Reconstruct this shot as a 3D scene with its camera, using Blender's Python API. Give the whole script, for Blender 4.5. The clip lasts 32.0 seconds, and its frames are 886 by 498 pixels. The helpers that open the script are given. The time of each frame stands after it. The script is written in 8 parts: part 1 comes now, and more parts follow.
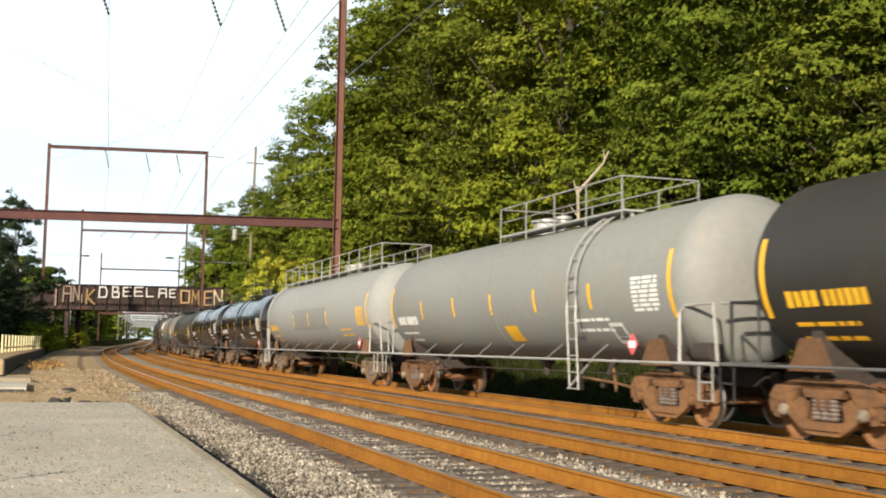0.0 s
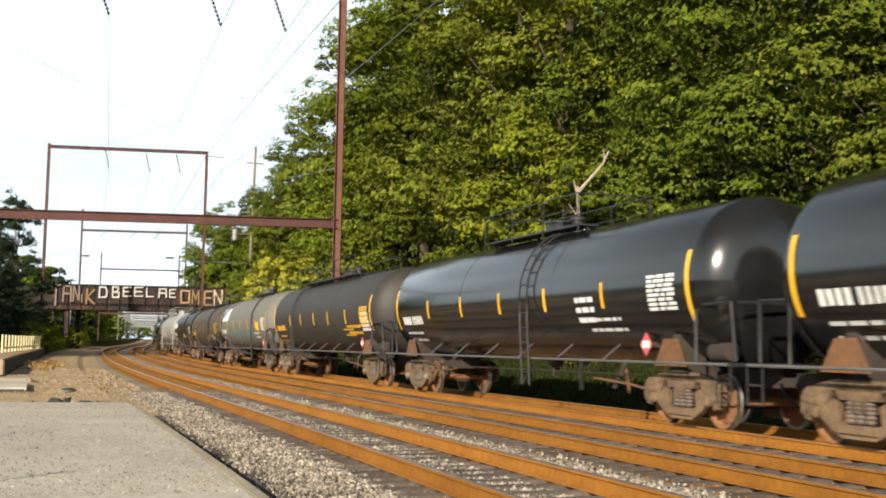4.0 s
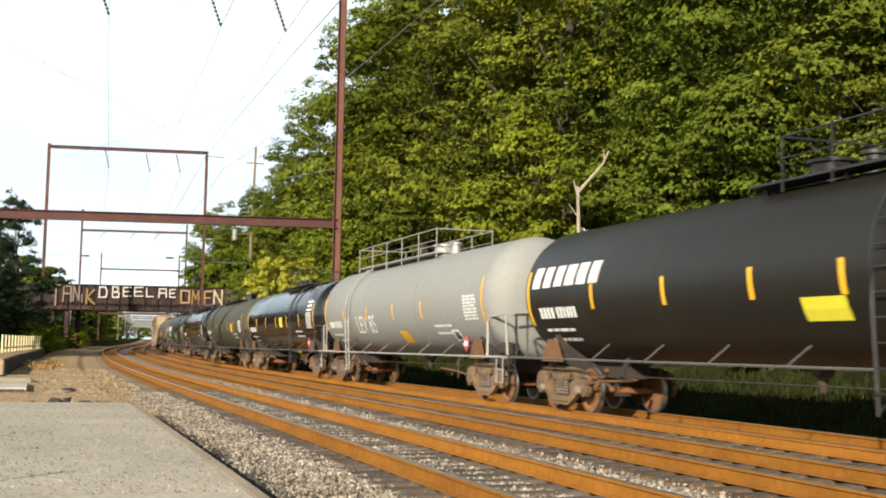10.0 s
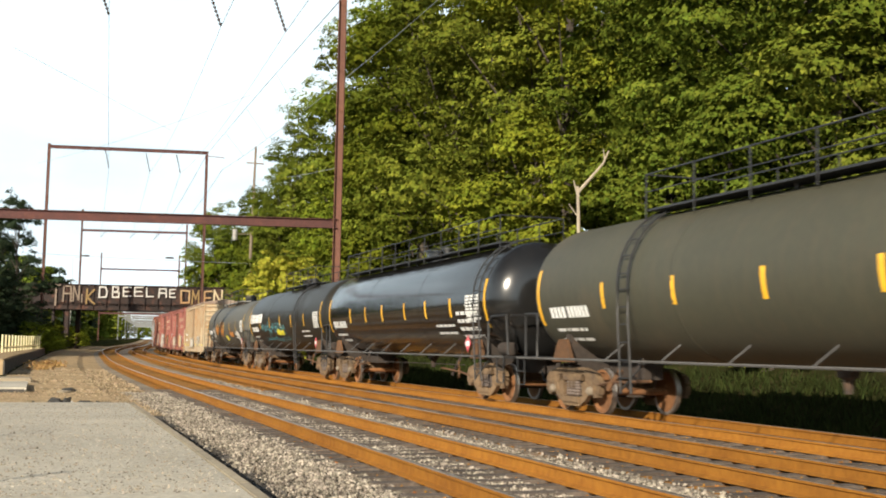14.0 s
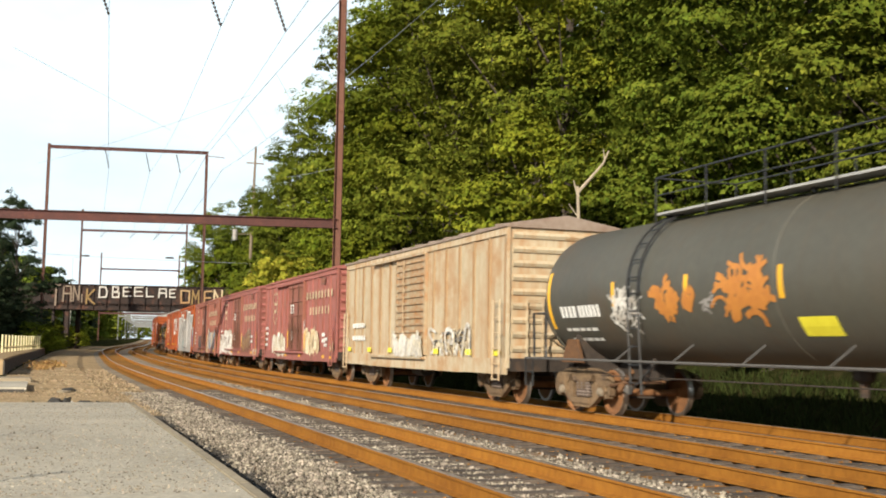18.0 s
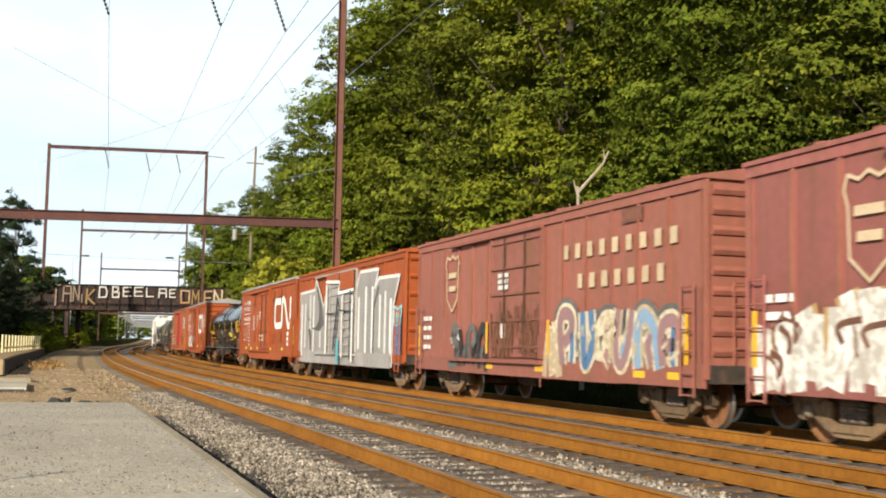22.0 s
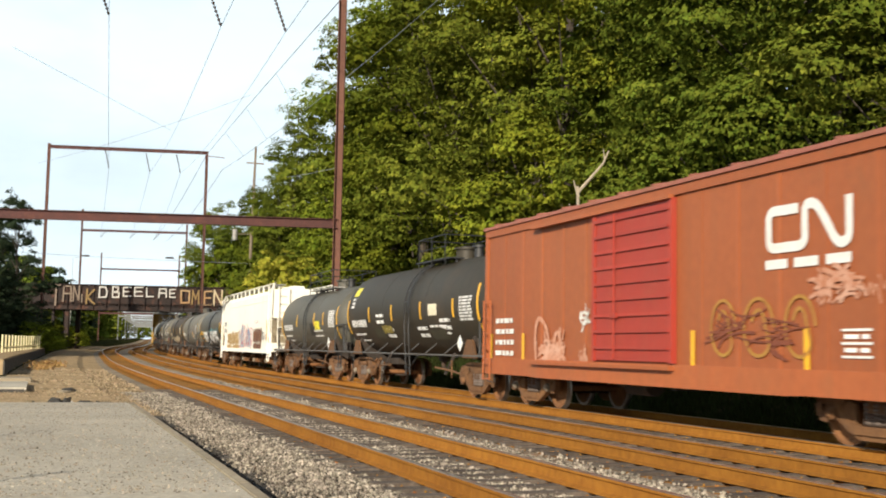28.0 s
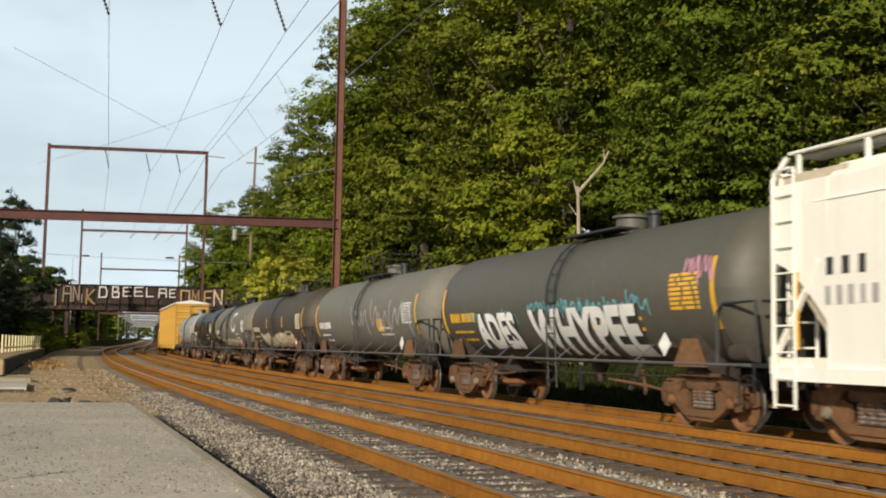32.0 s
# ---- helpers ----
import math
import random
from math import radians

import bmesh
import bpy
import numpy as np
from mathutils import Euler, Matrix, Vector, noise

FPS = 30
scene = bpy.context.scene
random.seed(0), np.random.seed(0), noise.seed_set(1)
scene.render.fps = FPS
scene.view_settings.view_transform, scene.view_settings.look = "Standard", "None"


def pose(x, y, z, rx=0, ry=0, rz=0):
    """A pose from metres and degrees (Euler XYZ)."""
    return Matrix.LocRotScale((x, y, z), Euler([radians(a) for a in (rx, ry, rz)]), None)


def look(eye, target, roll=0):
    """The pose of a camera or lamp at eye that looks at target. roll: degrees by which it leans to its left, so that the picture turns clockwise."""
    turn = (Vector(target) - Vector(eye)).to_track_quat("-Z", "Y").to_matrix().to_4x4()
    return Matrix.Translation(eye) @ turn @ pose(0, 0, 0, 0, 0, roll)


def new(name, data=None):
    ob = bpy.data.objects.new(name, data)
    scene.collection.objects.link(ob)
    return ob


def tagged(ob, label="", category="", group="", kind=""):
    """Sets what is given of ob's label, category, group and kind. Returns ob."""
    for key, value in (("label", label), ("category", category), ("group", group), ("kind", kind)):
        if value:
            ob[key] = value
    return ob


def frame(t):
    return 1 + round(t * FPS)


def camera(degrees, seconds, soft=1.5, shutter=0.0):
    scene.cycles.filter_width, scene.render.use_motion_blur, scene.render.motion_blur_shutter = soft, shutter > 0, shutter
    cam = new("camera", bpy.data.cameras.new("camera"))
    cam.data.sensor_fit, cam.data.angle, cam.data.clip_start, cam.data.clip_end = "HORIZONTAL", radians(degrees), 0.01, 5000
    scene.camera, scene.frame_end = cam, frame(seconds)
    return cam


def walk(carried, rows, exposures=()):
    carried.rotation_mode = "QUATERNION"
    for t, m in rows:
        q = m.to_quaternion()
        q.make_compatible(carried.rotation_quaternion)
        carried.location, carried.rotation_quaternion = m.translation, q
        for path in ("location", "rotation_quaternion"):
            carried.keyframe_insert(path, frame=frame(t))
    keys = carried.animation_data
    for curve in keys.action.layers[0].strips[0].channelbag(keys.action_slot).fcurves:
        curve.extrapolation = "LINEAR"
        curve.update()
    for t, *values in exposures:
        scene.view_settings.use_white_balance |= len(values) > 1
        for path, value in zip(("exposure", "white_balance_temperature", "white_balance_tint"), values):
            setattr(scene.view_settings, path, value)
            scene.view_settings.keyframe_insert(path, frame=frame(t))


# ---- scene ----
cam = camera(42.5, 32.0, soft=1.95, shutter=0.2)
STAND = look((0, 0, 1.27), (0, 100, 10.0271), 1.053)
walk(cam, [(0.0, STAND), (32.0, STAND)],
     exposures=[(0, 0.50), (14, 0.50), (18, 0.42), (25, 0.31), (29, 0.27), (30, 0.12), (31, -0.04), (32.0, -0.13)])

# ---- light ----
SUN_DIR = Vector((-0.345, -0.862, 0.375)).normalized()
world = bpy.data.worlds.new("sky")
scene.world = world
world.use_nodes = True
wn, wl = world.node_tree.nodes, world.node_tree.links
sky = wn.new("ShaderNodeTexSky")
sky.sky_type, sky.sun_disc = "NISHITA", False
sky.sun_elevation = math.asin(SUN_DIR.z)
sky.sun_rotation = math.atan2(SUN_DIR.x, SUN_DIR.y)
sky.air_density, sky.dust_density, sky.ozone_density = 1.0, 2.5, 1.0
wtc = wn.new("ShaderNodeTexCoord")
wmp = wn.new("ShaderNodeMapping")
wmp.inputs["Scale"].default_value = (1.6, 1.6, 4.0)
wnz = wn.new("ShaderNodeTexNoise")
wnz.inputs["Scale"].default_value, wnz.inputs["Detail"].default_value = 2.2, 6
wrp = wn.new("ShaderNodeMapRange")
wrp.inputs["From Min"].default_value, wrp.inputs["From Max"].default_value = 0.38, 0.62
wrp.inputs["To Min"].default_value, wrp.inputs["To Max"].default_value = 0.72, 1.0
wsp = wn.new("ShaderNodeSeparateXYZ")
wel = wn.new("ShaderNodeMapRange")
wel.interpolation_type = "SMOOTHSTEP"
wel.inputs["From Min"].default_value, wel.inputs["From Max"].default_value = 0.85, 0.13
wml = wn.new("ShaderNodeMath")
wml.operation = "MULTIPLY"
wmx = wn.new("ShaderNodeMixRGB")
wmx.inputs[2].default_value = (17.4, 20.4, 21.9, 1)
wl.new(wtc.outputs["Generated"], wmp.inputs["Vector"])
wl.new(wmp.outputs["Vector"], wnz.inputs["Vector"])
wl.new(wnz.outputs["Fac"], wrp.inputs["Value"])
wl.new(wtc.outputs["Generated"], wsp.inputs["Vector"])
wl.new(wsp.outputs["Z"], wel.inputs["Value"])
wl.new(wrp.outputs[0], wml.inputs[0])
wl.new(wel.outputs[0], wml.inputs[1])
wl.new(wml.outputs[0], wmx.inputs[0])
wl.new(sky.outputs["Color"], wmx.inputs[1])
wl.new(wmx.outputs["Color"], wn["Background"].inputs["Color"])
wn["Background"].inputs["Strength"].default_value = 0.049
sun = new("sun", bpy.data.lights.new("sun", "SUN"))
sun.data.energy, sun.data.angle, sun.data.color = 5.0, radians(0.55), (1.0, 0.88, 0.70)
sun.matrix_world = look((0, 0, 60), Vector((0, 0, 60)) - SUN_DIR)


# ---- materials ----
def surf(name, a, b, rough=0.8, metal=0.0, big=0.6, fine=12.0, bump=0.15, dirt=None, amount=0.3, per="object", vary=0.12, spec=0.5, streak=0.0, crisp=0.28):
    """Two colours mixed by a broad and a fine noise, with stains of a third, and a fine relief."""
    m = bpy.data.materials.new(name)
    m.use_nodes = True
    n, l = m.node_tree.nodes, m.node_tree.links
    bs = n["Principled BSDF"]
    bs.inputs["Roughness"].default_value, bs.inputs["Metallic"].default_value = rough, metal
    bs.inputs["Specular IOR Level"].default_value = spec
    tc = n.new("ShaderNodeTexCoord")
    n1, n2 = n.new("ShaderNodeTexNoise"), n.new("ShaderNodeTexNoise")
    n1.inputs["Scale"].default_value, n1.inputs["Detail"].default_value = big, 4
    n2.inputs["Scale"].default_value, n2.inputs["Detail"].default_value = fine, 5
    for q in (n1, n2):
        l.new(tc.outputs["Object"], q.inputs["Vector"])
    add = n.new("ShaderNodeMath")
    add.operation = "ADD"
    l.new(n1.outputs["Fac"], add.inputs[0])
    l.new(n2.outputs["Fac"], add.inputs[1])
    mr = n.new("ShaderNodeMapRange")
    mr.inputs["From Min"].default_value, mr.inputs["From Max"].default_value = 1 - crisp, 1 + crisp
    l.new(add.outputs[0], mr.inputs["Value"])
    mx = n.new("ShaderNodeMixRGB")
    mx.inputs[1].default_value, mx.inputs[2].default_value = (*a, 1), (*b, 1)
    l.new(mr.outputs[0], mx.inputs[0])
    col = mx.outputs[0]
    if dirt:
        n3 = n.new("ShaderNodeTexNoise")
        n3.inputs["Scale"].default_value, n3.inputs["Detail"].default_value, n3.inputs["Roughness"].default_value = big * 2.3, 8, 0.7
        l.new(tc.outputs["Object"], n3.inputs["Vector"])
        r3 = n.new("ShaderNodeMapRange")
        r3.inputs["From Min"].default_value, r3.inputs["From Max"].default_value = 0.62 - 0.25 * amount, 0.8 - 0.25 * amount
        l.new(n3.outputs["Fac"], r3.inputs["Value"])
        m3 = n.new("ShaderNodeMixRGB")
        m3.inputs[2].default_value = (*dirt, 1)
        mm = n.new("ShaderNodeMath")
        mm.operation = "MULTIPLY"
        mm.inputs[1].default_value = min(1, 0.35 + amount)
        l.new(r3.outputs[0], mm.inputs[0])
        l.new(mm.outputs[0], m3.inputs[0])
        l.new(col, m3.inputs[1])
        col = m3.outputs[0]
    if streak:
        mp = n.new("ShaderNodeMapping")
        mp.inputs["Scale"].default_value = (2.6, 2.6, 0.16)
        n4 = n.new("ShaderNodeTexNoise")
        n4.inputs["Scale"].default_value, n4.inputs["Detail"].default_value, n4.inputs["Roughness"].default_value = 1.6, 6, 0.65
        l.new(tc.outputs["Object"], mp.inputs["Vector"])
        l.new(mp.outputs["Vector"], n4.inputs["Vector"])
        r4 = n.new("ShaderNodeMapRange")
        r4.inputs["From Min"].default_value, r4.inputs["From Max"].default_value, r4.inputs["To Max"].default_value = 0.46, 0.70, streak
        l.new(n4.outputs["Fac"], r4.inputs["Value"])
        m4 = n.new("ShaderNodeMixRGB")
        m4.inputs[2].default_value = (*(dirt or RUST), 1)
        l.new(r4.outputs[0], m4.inputs[0])
        l.new(col, m4.inputs[1])
        col = m4.outputs[0]
    src = n.new("ShaderNodeObjectInfo").outputs["Random"] if per == "object" else n.new("ShaderNodeNewGeometry").outputs["Random Per Island"]
    hs = n.new("ShaderNodeHueSaturation")
    vr = n.new("ShaderNodeMapRange")
    vr.inputs["To Min"].default_value, vr.inputs["To Max"].default_value = 1 - vary, 1 + vary
    l.new(src, vr.inputs["Value"])
    l.new(vr.outputs[0], hs.inputs["Value"])
    l.new(col, hs.inputs["Color"])
    if per == "island":
        wn_ = n.new("ShaderNodeTexWhiteNoise")
        wn_.noise_dimensions = "1D"
        hr = n.new("ShaderNodeMapRange")
        hr.inputs["To Min"].default_value, hr.inputs["To Max"].default_value = 0.48, 0.515
        l.new(src, wn_.inputs["W"])
        l.new(wn_.outputs["Value"], hr.inputs["Value"])
        l.new(hr.outputs[0], hs.inputs["Hue"])
    l.new(hs.outputs[0], bs.inputs["Base Color"])
    if bump:
        bp = n.new("ShaderNodeBump")
        bp.inputs["Strength"].default_value, bp.inputs["Distance"].default_value = bump, 0.05
        l.new(n2.outputs["Fac"], bp.inputs["Height"])
        l.new(bp.outputs[0], bs.inputs["Normal"])
    return m


def leafy(name, a, b, thru=0.06, trees=0.28):
    """Leaves: colour varies from leaf to leaf and from tree to tree; light comes through."""
    m = surf(name, a, b, rough=0.75, big=0.35, fine=2.5, bump=0.0, per="island", vary=0.25, spec=0.0)
    n, l = m.node_tree.nodes, m.node_tree.links
    bs, out = n["Principled BSDF"], n["Material Output"]
    tr, mix = n.new("ShaderNodeBsdfTranslucent"), n.new("ShaderNodeMixShader")
    kind = n.new("ShaderNodeHueSaturation")
    shade, hue = n.new("ShaderNodeMapRange"), n.new("ShaderNodeMapRange")
    shade.inputs["To Min"].default_value, shade.inputs["To Max"].default_value = 1.0 - trees, 1.0 + trees * 0.6
    hue.inputs["To Min"].default_value, hue.inputs["To Max"].default_value = 0.487, 0.513
    twin = n.new("ShaderNodeTexWhiteNoise")
    twin.noise_dimensions = "1D"
    who = n.new("ShaderNodeObjectInfo")
    l.new(who.outputs["Random"], shade.inputs["Value"])
    l.new(who.outputs["Random"], twin.inputs["W"])
    l.new(twin.outputs["Value"], hue.inputs["Value"])
    l.new(shade.outputs[0], kind.inputs["Value"])
    l.new(hue.outputs[0], kind.inputs["Hue"])
    l.new(bs.inputs["Base Color"].links[0].from_socket, kind.inputs["Color"])
    l.new(kind.outputs[0], bs.inputs["Base Color"])
    l.new(kind.outputs[0], tr.inputs["Color"])
    mix.inputs[0].default_value = thru
    l.new(bs.outputs[0], mix.inputs[1])
    l.new(tr.outputs[0], mix.inputs[2])
    l.new(mix.outputs[0], out.inputs["Surface"])
    return m


RUST = (0.20, 0.085, 0.035)
M_rail = surf("rusty rail", (0.32, 0.140, 0.022), (0.225, 0.092, 0.016), 0.9, 0.0, 0.8, 9, 0.2, spec=0.15)
M_head = surf("worn rail head", (0.42, 0.36, 0.31), (0.33, 0.24, 0.18), 0.38, 0.75, 0.7, 14, 0.05)
M_tie = surf("weathered tie", (0.13, 0.105, 0.085), (0.07, 0.055, 0.045), 0.95, 0, 1.5, 18, 0.5, vary=0.3)
M_stone = surf("ballast stone", (0.40, 0.355, 0.29), (0.13, 0.112, 0.09), 0.95, 0, 3, 20, 0.3, per="island", vary=0.7, spec=0.1)
M_ballast = surf("ballast bed", (0.36, 0.31, 0.245), (0.17, 0.145, 0.115), 0.95, 0, 0.3, 14, 1.0, (0.28, 0.155, 0.065), 0.4, spec=0.1)
M_rustbed = surf("rust-stained ballast", (0.38, 0.187, 0.040), (0.22, 0.106, 0.027), 0.95, 0, 0.3, 14, 1.0, (0.15, 0.10, 0.06), 0.35, spec=0.1)
M_rstone = surf("rust-stained stone", (0.37, 0.178, 0.043), (0.22, 0.108, 0.030), 0.9, 0, 3, 20, 0.3, per="island", vary=0.5, spec=0.1)
M_dkstone = surf("dark stone", (0.085, 0.078, 0.07), (0.04, 0.037, 0.034), 0.95, 0, 3, 20, 0.3, per="island", vary=0.5)
M_rubble = surf("brown rubble", (0.42, 0.33, 0.215), (0.20, 0.155, 0.10), 0.95, 0, 3, 20, 0.3, per="island", vary=0.6, spec=0.1)
M_earth = surf("dry earth", (0.50, 0.36, 0.21), (0.30, 0.22, 0.13), 0.95, 0, 0.5, 4, 0.6, (0.13, 0.11, 0.06), 0.5, spec=0.05)
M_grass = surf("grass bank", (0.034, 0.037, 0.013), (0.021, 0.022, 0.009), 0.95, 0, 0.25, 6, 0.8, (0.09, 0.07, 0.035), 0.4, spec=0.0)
M_plat = surf("old asphalt platform", (0.55, 0.505, 0.415), (0.37, 0.338, 0.276), 0.92, 0, 0.5, 16, 0.4, (0.47, 0.41, 0.31), 0.25, crisp=0.22)
M_kerb = surf("weathered concrete kerb", (0.37, 0.315, 0.225), (0.25, 0.205, 0.145), 0.9, 0, 1.2, 20, 0.4, (0.12, 0.10, 0.08), 0.3)
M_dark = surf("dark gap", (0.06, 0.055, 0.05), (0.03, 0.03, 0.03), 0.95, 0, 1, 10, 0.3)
M_pole = surf("rusty steel column", (0.150, 0.066, 0.045), (0.100, 0.044, 0.032), 0.8, 0.2, 0.6, 8, 0.15, (0.20, 0.085, 0.04), 0.3)
M_beam = surf("red-brown steel beam", (0.095, 0.031, 0.026), (0.055, 0.021, 0.019), 0.75, 0.2, 0.5, 8, 0.15, (0.17, 0.06, 0.03), 0.3)
M_wire = surf("dull copper wire", (0.30, 0.33, 0.38), (0.22, 0.25, 0.29), 0.6, 0.4, 0.5, 3, 0)
M_insul = surf("brown glazed insulator", (0.08, 0.06, 0.055), (0.05, 0.04, 0.04), 0.35, 0, 1, 8, 0)
M_bridge = surf("rusted girder steel", (0.034, 0.021, 0.018), (0.018, 0.013, 0.012), 0.85, 0.2, 0.4, 5, 0.2, (0.12, 0.05, 0.03), 0.45)
M_wood = surf("grey weathered timber", (0.23, 0.18, 0.13), (0.15, 0.12, 0.09), 0.9, 0, 1.2, 15, 0.3)
M_dead = surf("bleached dead wood", (0.42, 0.36, 0.27), (0.28, 0.23, 0.17), 0.85, 0, 1.5, 12, 0.3)
M_bark = surf("grey-brown bark", (0.085, 0.068, 0.05), (0.05, 0.04, 0.03), 0.95, 0, 1.2, 14, 0.6)
M_leaf = leafy("broad green leaves", (0.176, 0.203, 0.020), (0.086, 0.112, 0.012))
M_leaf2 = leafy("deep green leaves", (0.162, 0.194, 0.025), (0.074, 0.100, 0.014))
M_leafy = leafy("yellow-green leaves", (0.40, 0.41, 0.05), (0.28, 0.31, 0.04), 0.3, 0.1)
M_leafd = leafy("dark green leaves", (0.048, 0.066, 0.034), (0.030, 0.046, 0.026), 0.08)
M_weed = leafy("orange-brown dry weeds", (0.50, 0.31, 0.13), (0.38, 0.24, 0.10), 0.2)
M_fence = surf("pale yellow painted wood", (0.80, 0.73, 0.44), (0.68, 0.61, 0.35), 0.7, 0, 1.5, 10, 0.1)
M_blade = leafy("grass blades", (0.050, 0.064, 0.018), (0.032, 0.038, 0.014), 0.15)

M_truck = surf("rust-dusted cast steel", (0.215, 0.140, 0.076), (0.090, 0.058, 0.034), 0.95, 0.0, 1.6, 10, 0.25, (0.07, 0.05, 0.04), 0.4, vary=0.25)
M_truckr = surf("orange-rusted cast steel", (0.185, 0.088, 0.034), (0.10, 0.048, 0.022), 0.95, 0.0, 1.6, 10, 0.25, (0.07, 0.045, 0.03), 0.4, vary=0.25)
M_wheel = surf("rusty wheel plate", (0.25, 0.112, 0.042), (0.16, 0.072, 0.03), 0.95, 0.0, 2, 10, 0.15)
M_tread = surf("bright wheel rim", (0.50, 0.45, 0.40), (0.36, 0.30, 0.25), 0.32, 0.85, 2, 14, 0.05)
M_spring = surf("dark coil steel", (0.20, 0.16, 0.14), (0.12, 0.09, 0.07), 0.7, 0.3, 3, 20, 0.1)
M_under = surf("dark underframe", (0.055, 0.042, 0.034), (0.030, 0.024, 0.021), 0.9, 0.1, 0.8, 8, 0.2, (0.15, 0.085, 0.05), 0.3)
M_galv = surf("grey painted steel rail", (0.46, 0.45, 0.43), (0.33, 0.32, 0.30), 0.5, 0.3, 1, 10, 0.05)
M_cap = surf("dusty bearing cap", (0.24, 0.20, 0.15), (0.15, 0.12, 0.085), 0.85, 0.0, 2, 10, 0.05)
M_pipe = surf("dull grey pipe", (0.13, 0.125, 0.12), (0.085, 0.08, 0.075), 0.75, 0.0, 1, 10, 0.05)
M_black = surf("black painted steel", (0.030, 0.030, 0.031), (0.018, 0.018, 0.019), 0.5, 0, 0.7, 8, 0.05)
M_mblack = surf("rubber black hose", (0.02, 0.02, 0.02), (0.012, 0.012, 0.012), 0.7, 0, 1, 8, 0.05)
M_white = surf("white lettering paint", (0.82, 0.82, 0.80), (0.72, 0.71, 0.68), 0.6, 0, 1.2, 9, 0.0)
M_yellow = surf("yellow reflective strip", (0.90, 0.50, 0.03), (0.80, 0.42, 0.02), 0.45, 0, 1.2, 9, 0.0)
M_lemon = surf("lemon yellow sticker", (0.85, 0.78, 0.06), (0.75, 0.66, 0.04), 0.5, 0, 1.2, 9, 0.0)
M_red = surf("faded red placard paint", (0.62, 0.10, 0.12), (0.52, 0.08, 0.09), 0.5, 0, 2, 9, 0.0)
M_cream = surf("faded cream lettering", (0.62, 0.50, 0.33), (0.50, 0.38, 0.25), 0.7, 0, 2.5, 16, 0.0)
M_blue = surf("sky blue spray paint", (0.16, 0.50, 0.56), (0.11, 0.38, 0.46), 0.6, 0, 2, 9, 0.0)
M_orange = surf("orange spray paint", (0.62, 0.26, 0.05), (0.5, 0.19, 0.04), 0.6, 0, 2, 9, 0.0)
M_silver = surf("silver spray paint", (0.46, 0.44, 0.42), (0.34, 0.33, 0.32), 0.5, 0.2, 0.8, 7, 0.0, streak=0.25)
M_mauve = surf("dull mauve spray paint", (0.36, 0.19, 0.18), (0.26, 0.17, 0.19), 0.65, 0, 2, 9, 0.0)
M_pink = surf("pale lilac and pink spray paint", (0.52, 0.26, 0.34), (0.42, 0.20, 0.28), 0.6, 0, 2, 9, 0.0)
M_pgreen = surf("thin grey-green spray paint", (0.52, 0.54, 0.46), (0.66, 0.64, 0.54), 0.65, 0, 2, 9, 0.0)
M_brownp = surf("brown spray paint", (0.20, 0.085, 0.045), (0.11, 0.045, 0.03), 0.6, 0, 2, 9, 0.0)
M_ink = surf("black spray paint", (0.035, 0.035, 0.035), (0.02, 0.02, 0.02), 0.6, 0, 2, 9, 0.0)
M_pale = surf("pale cream spray paint", (0.74, 0.68, 0.52), (0.62, 0.55, 0.40), 0.65, 0, 2, 9, 0.0)
M_bluel = surf("pale blue spray paint", (0.24, 0.36, 0.50), (0.18, 0.29, 0.42), 0.6, 0, 2, 9, 0.0)
M_bluep = surf("mid blue spray paint", (0.10, 0.22, 0.40), (0.08, 0.16, 0.30), 0.6, 0, 2, 9, 0.0)


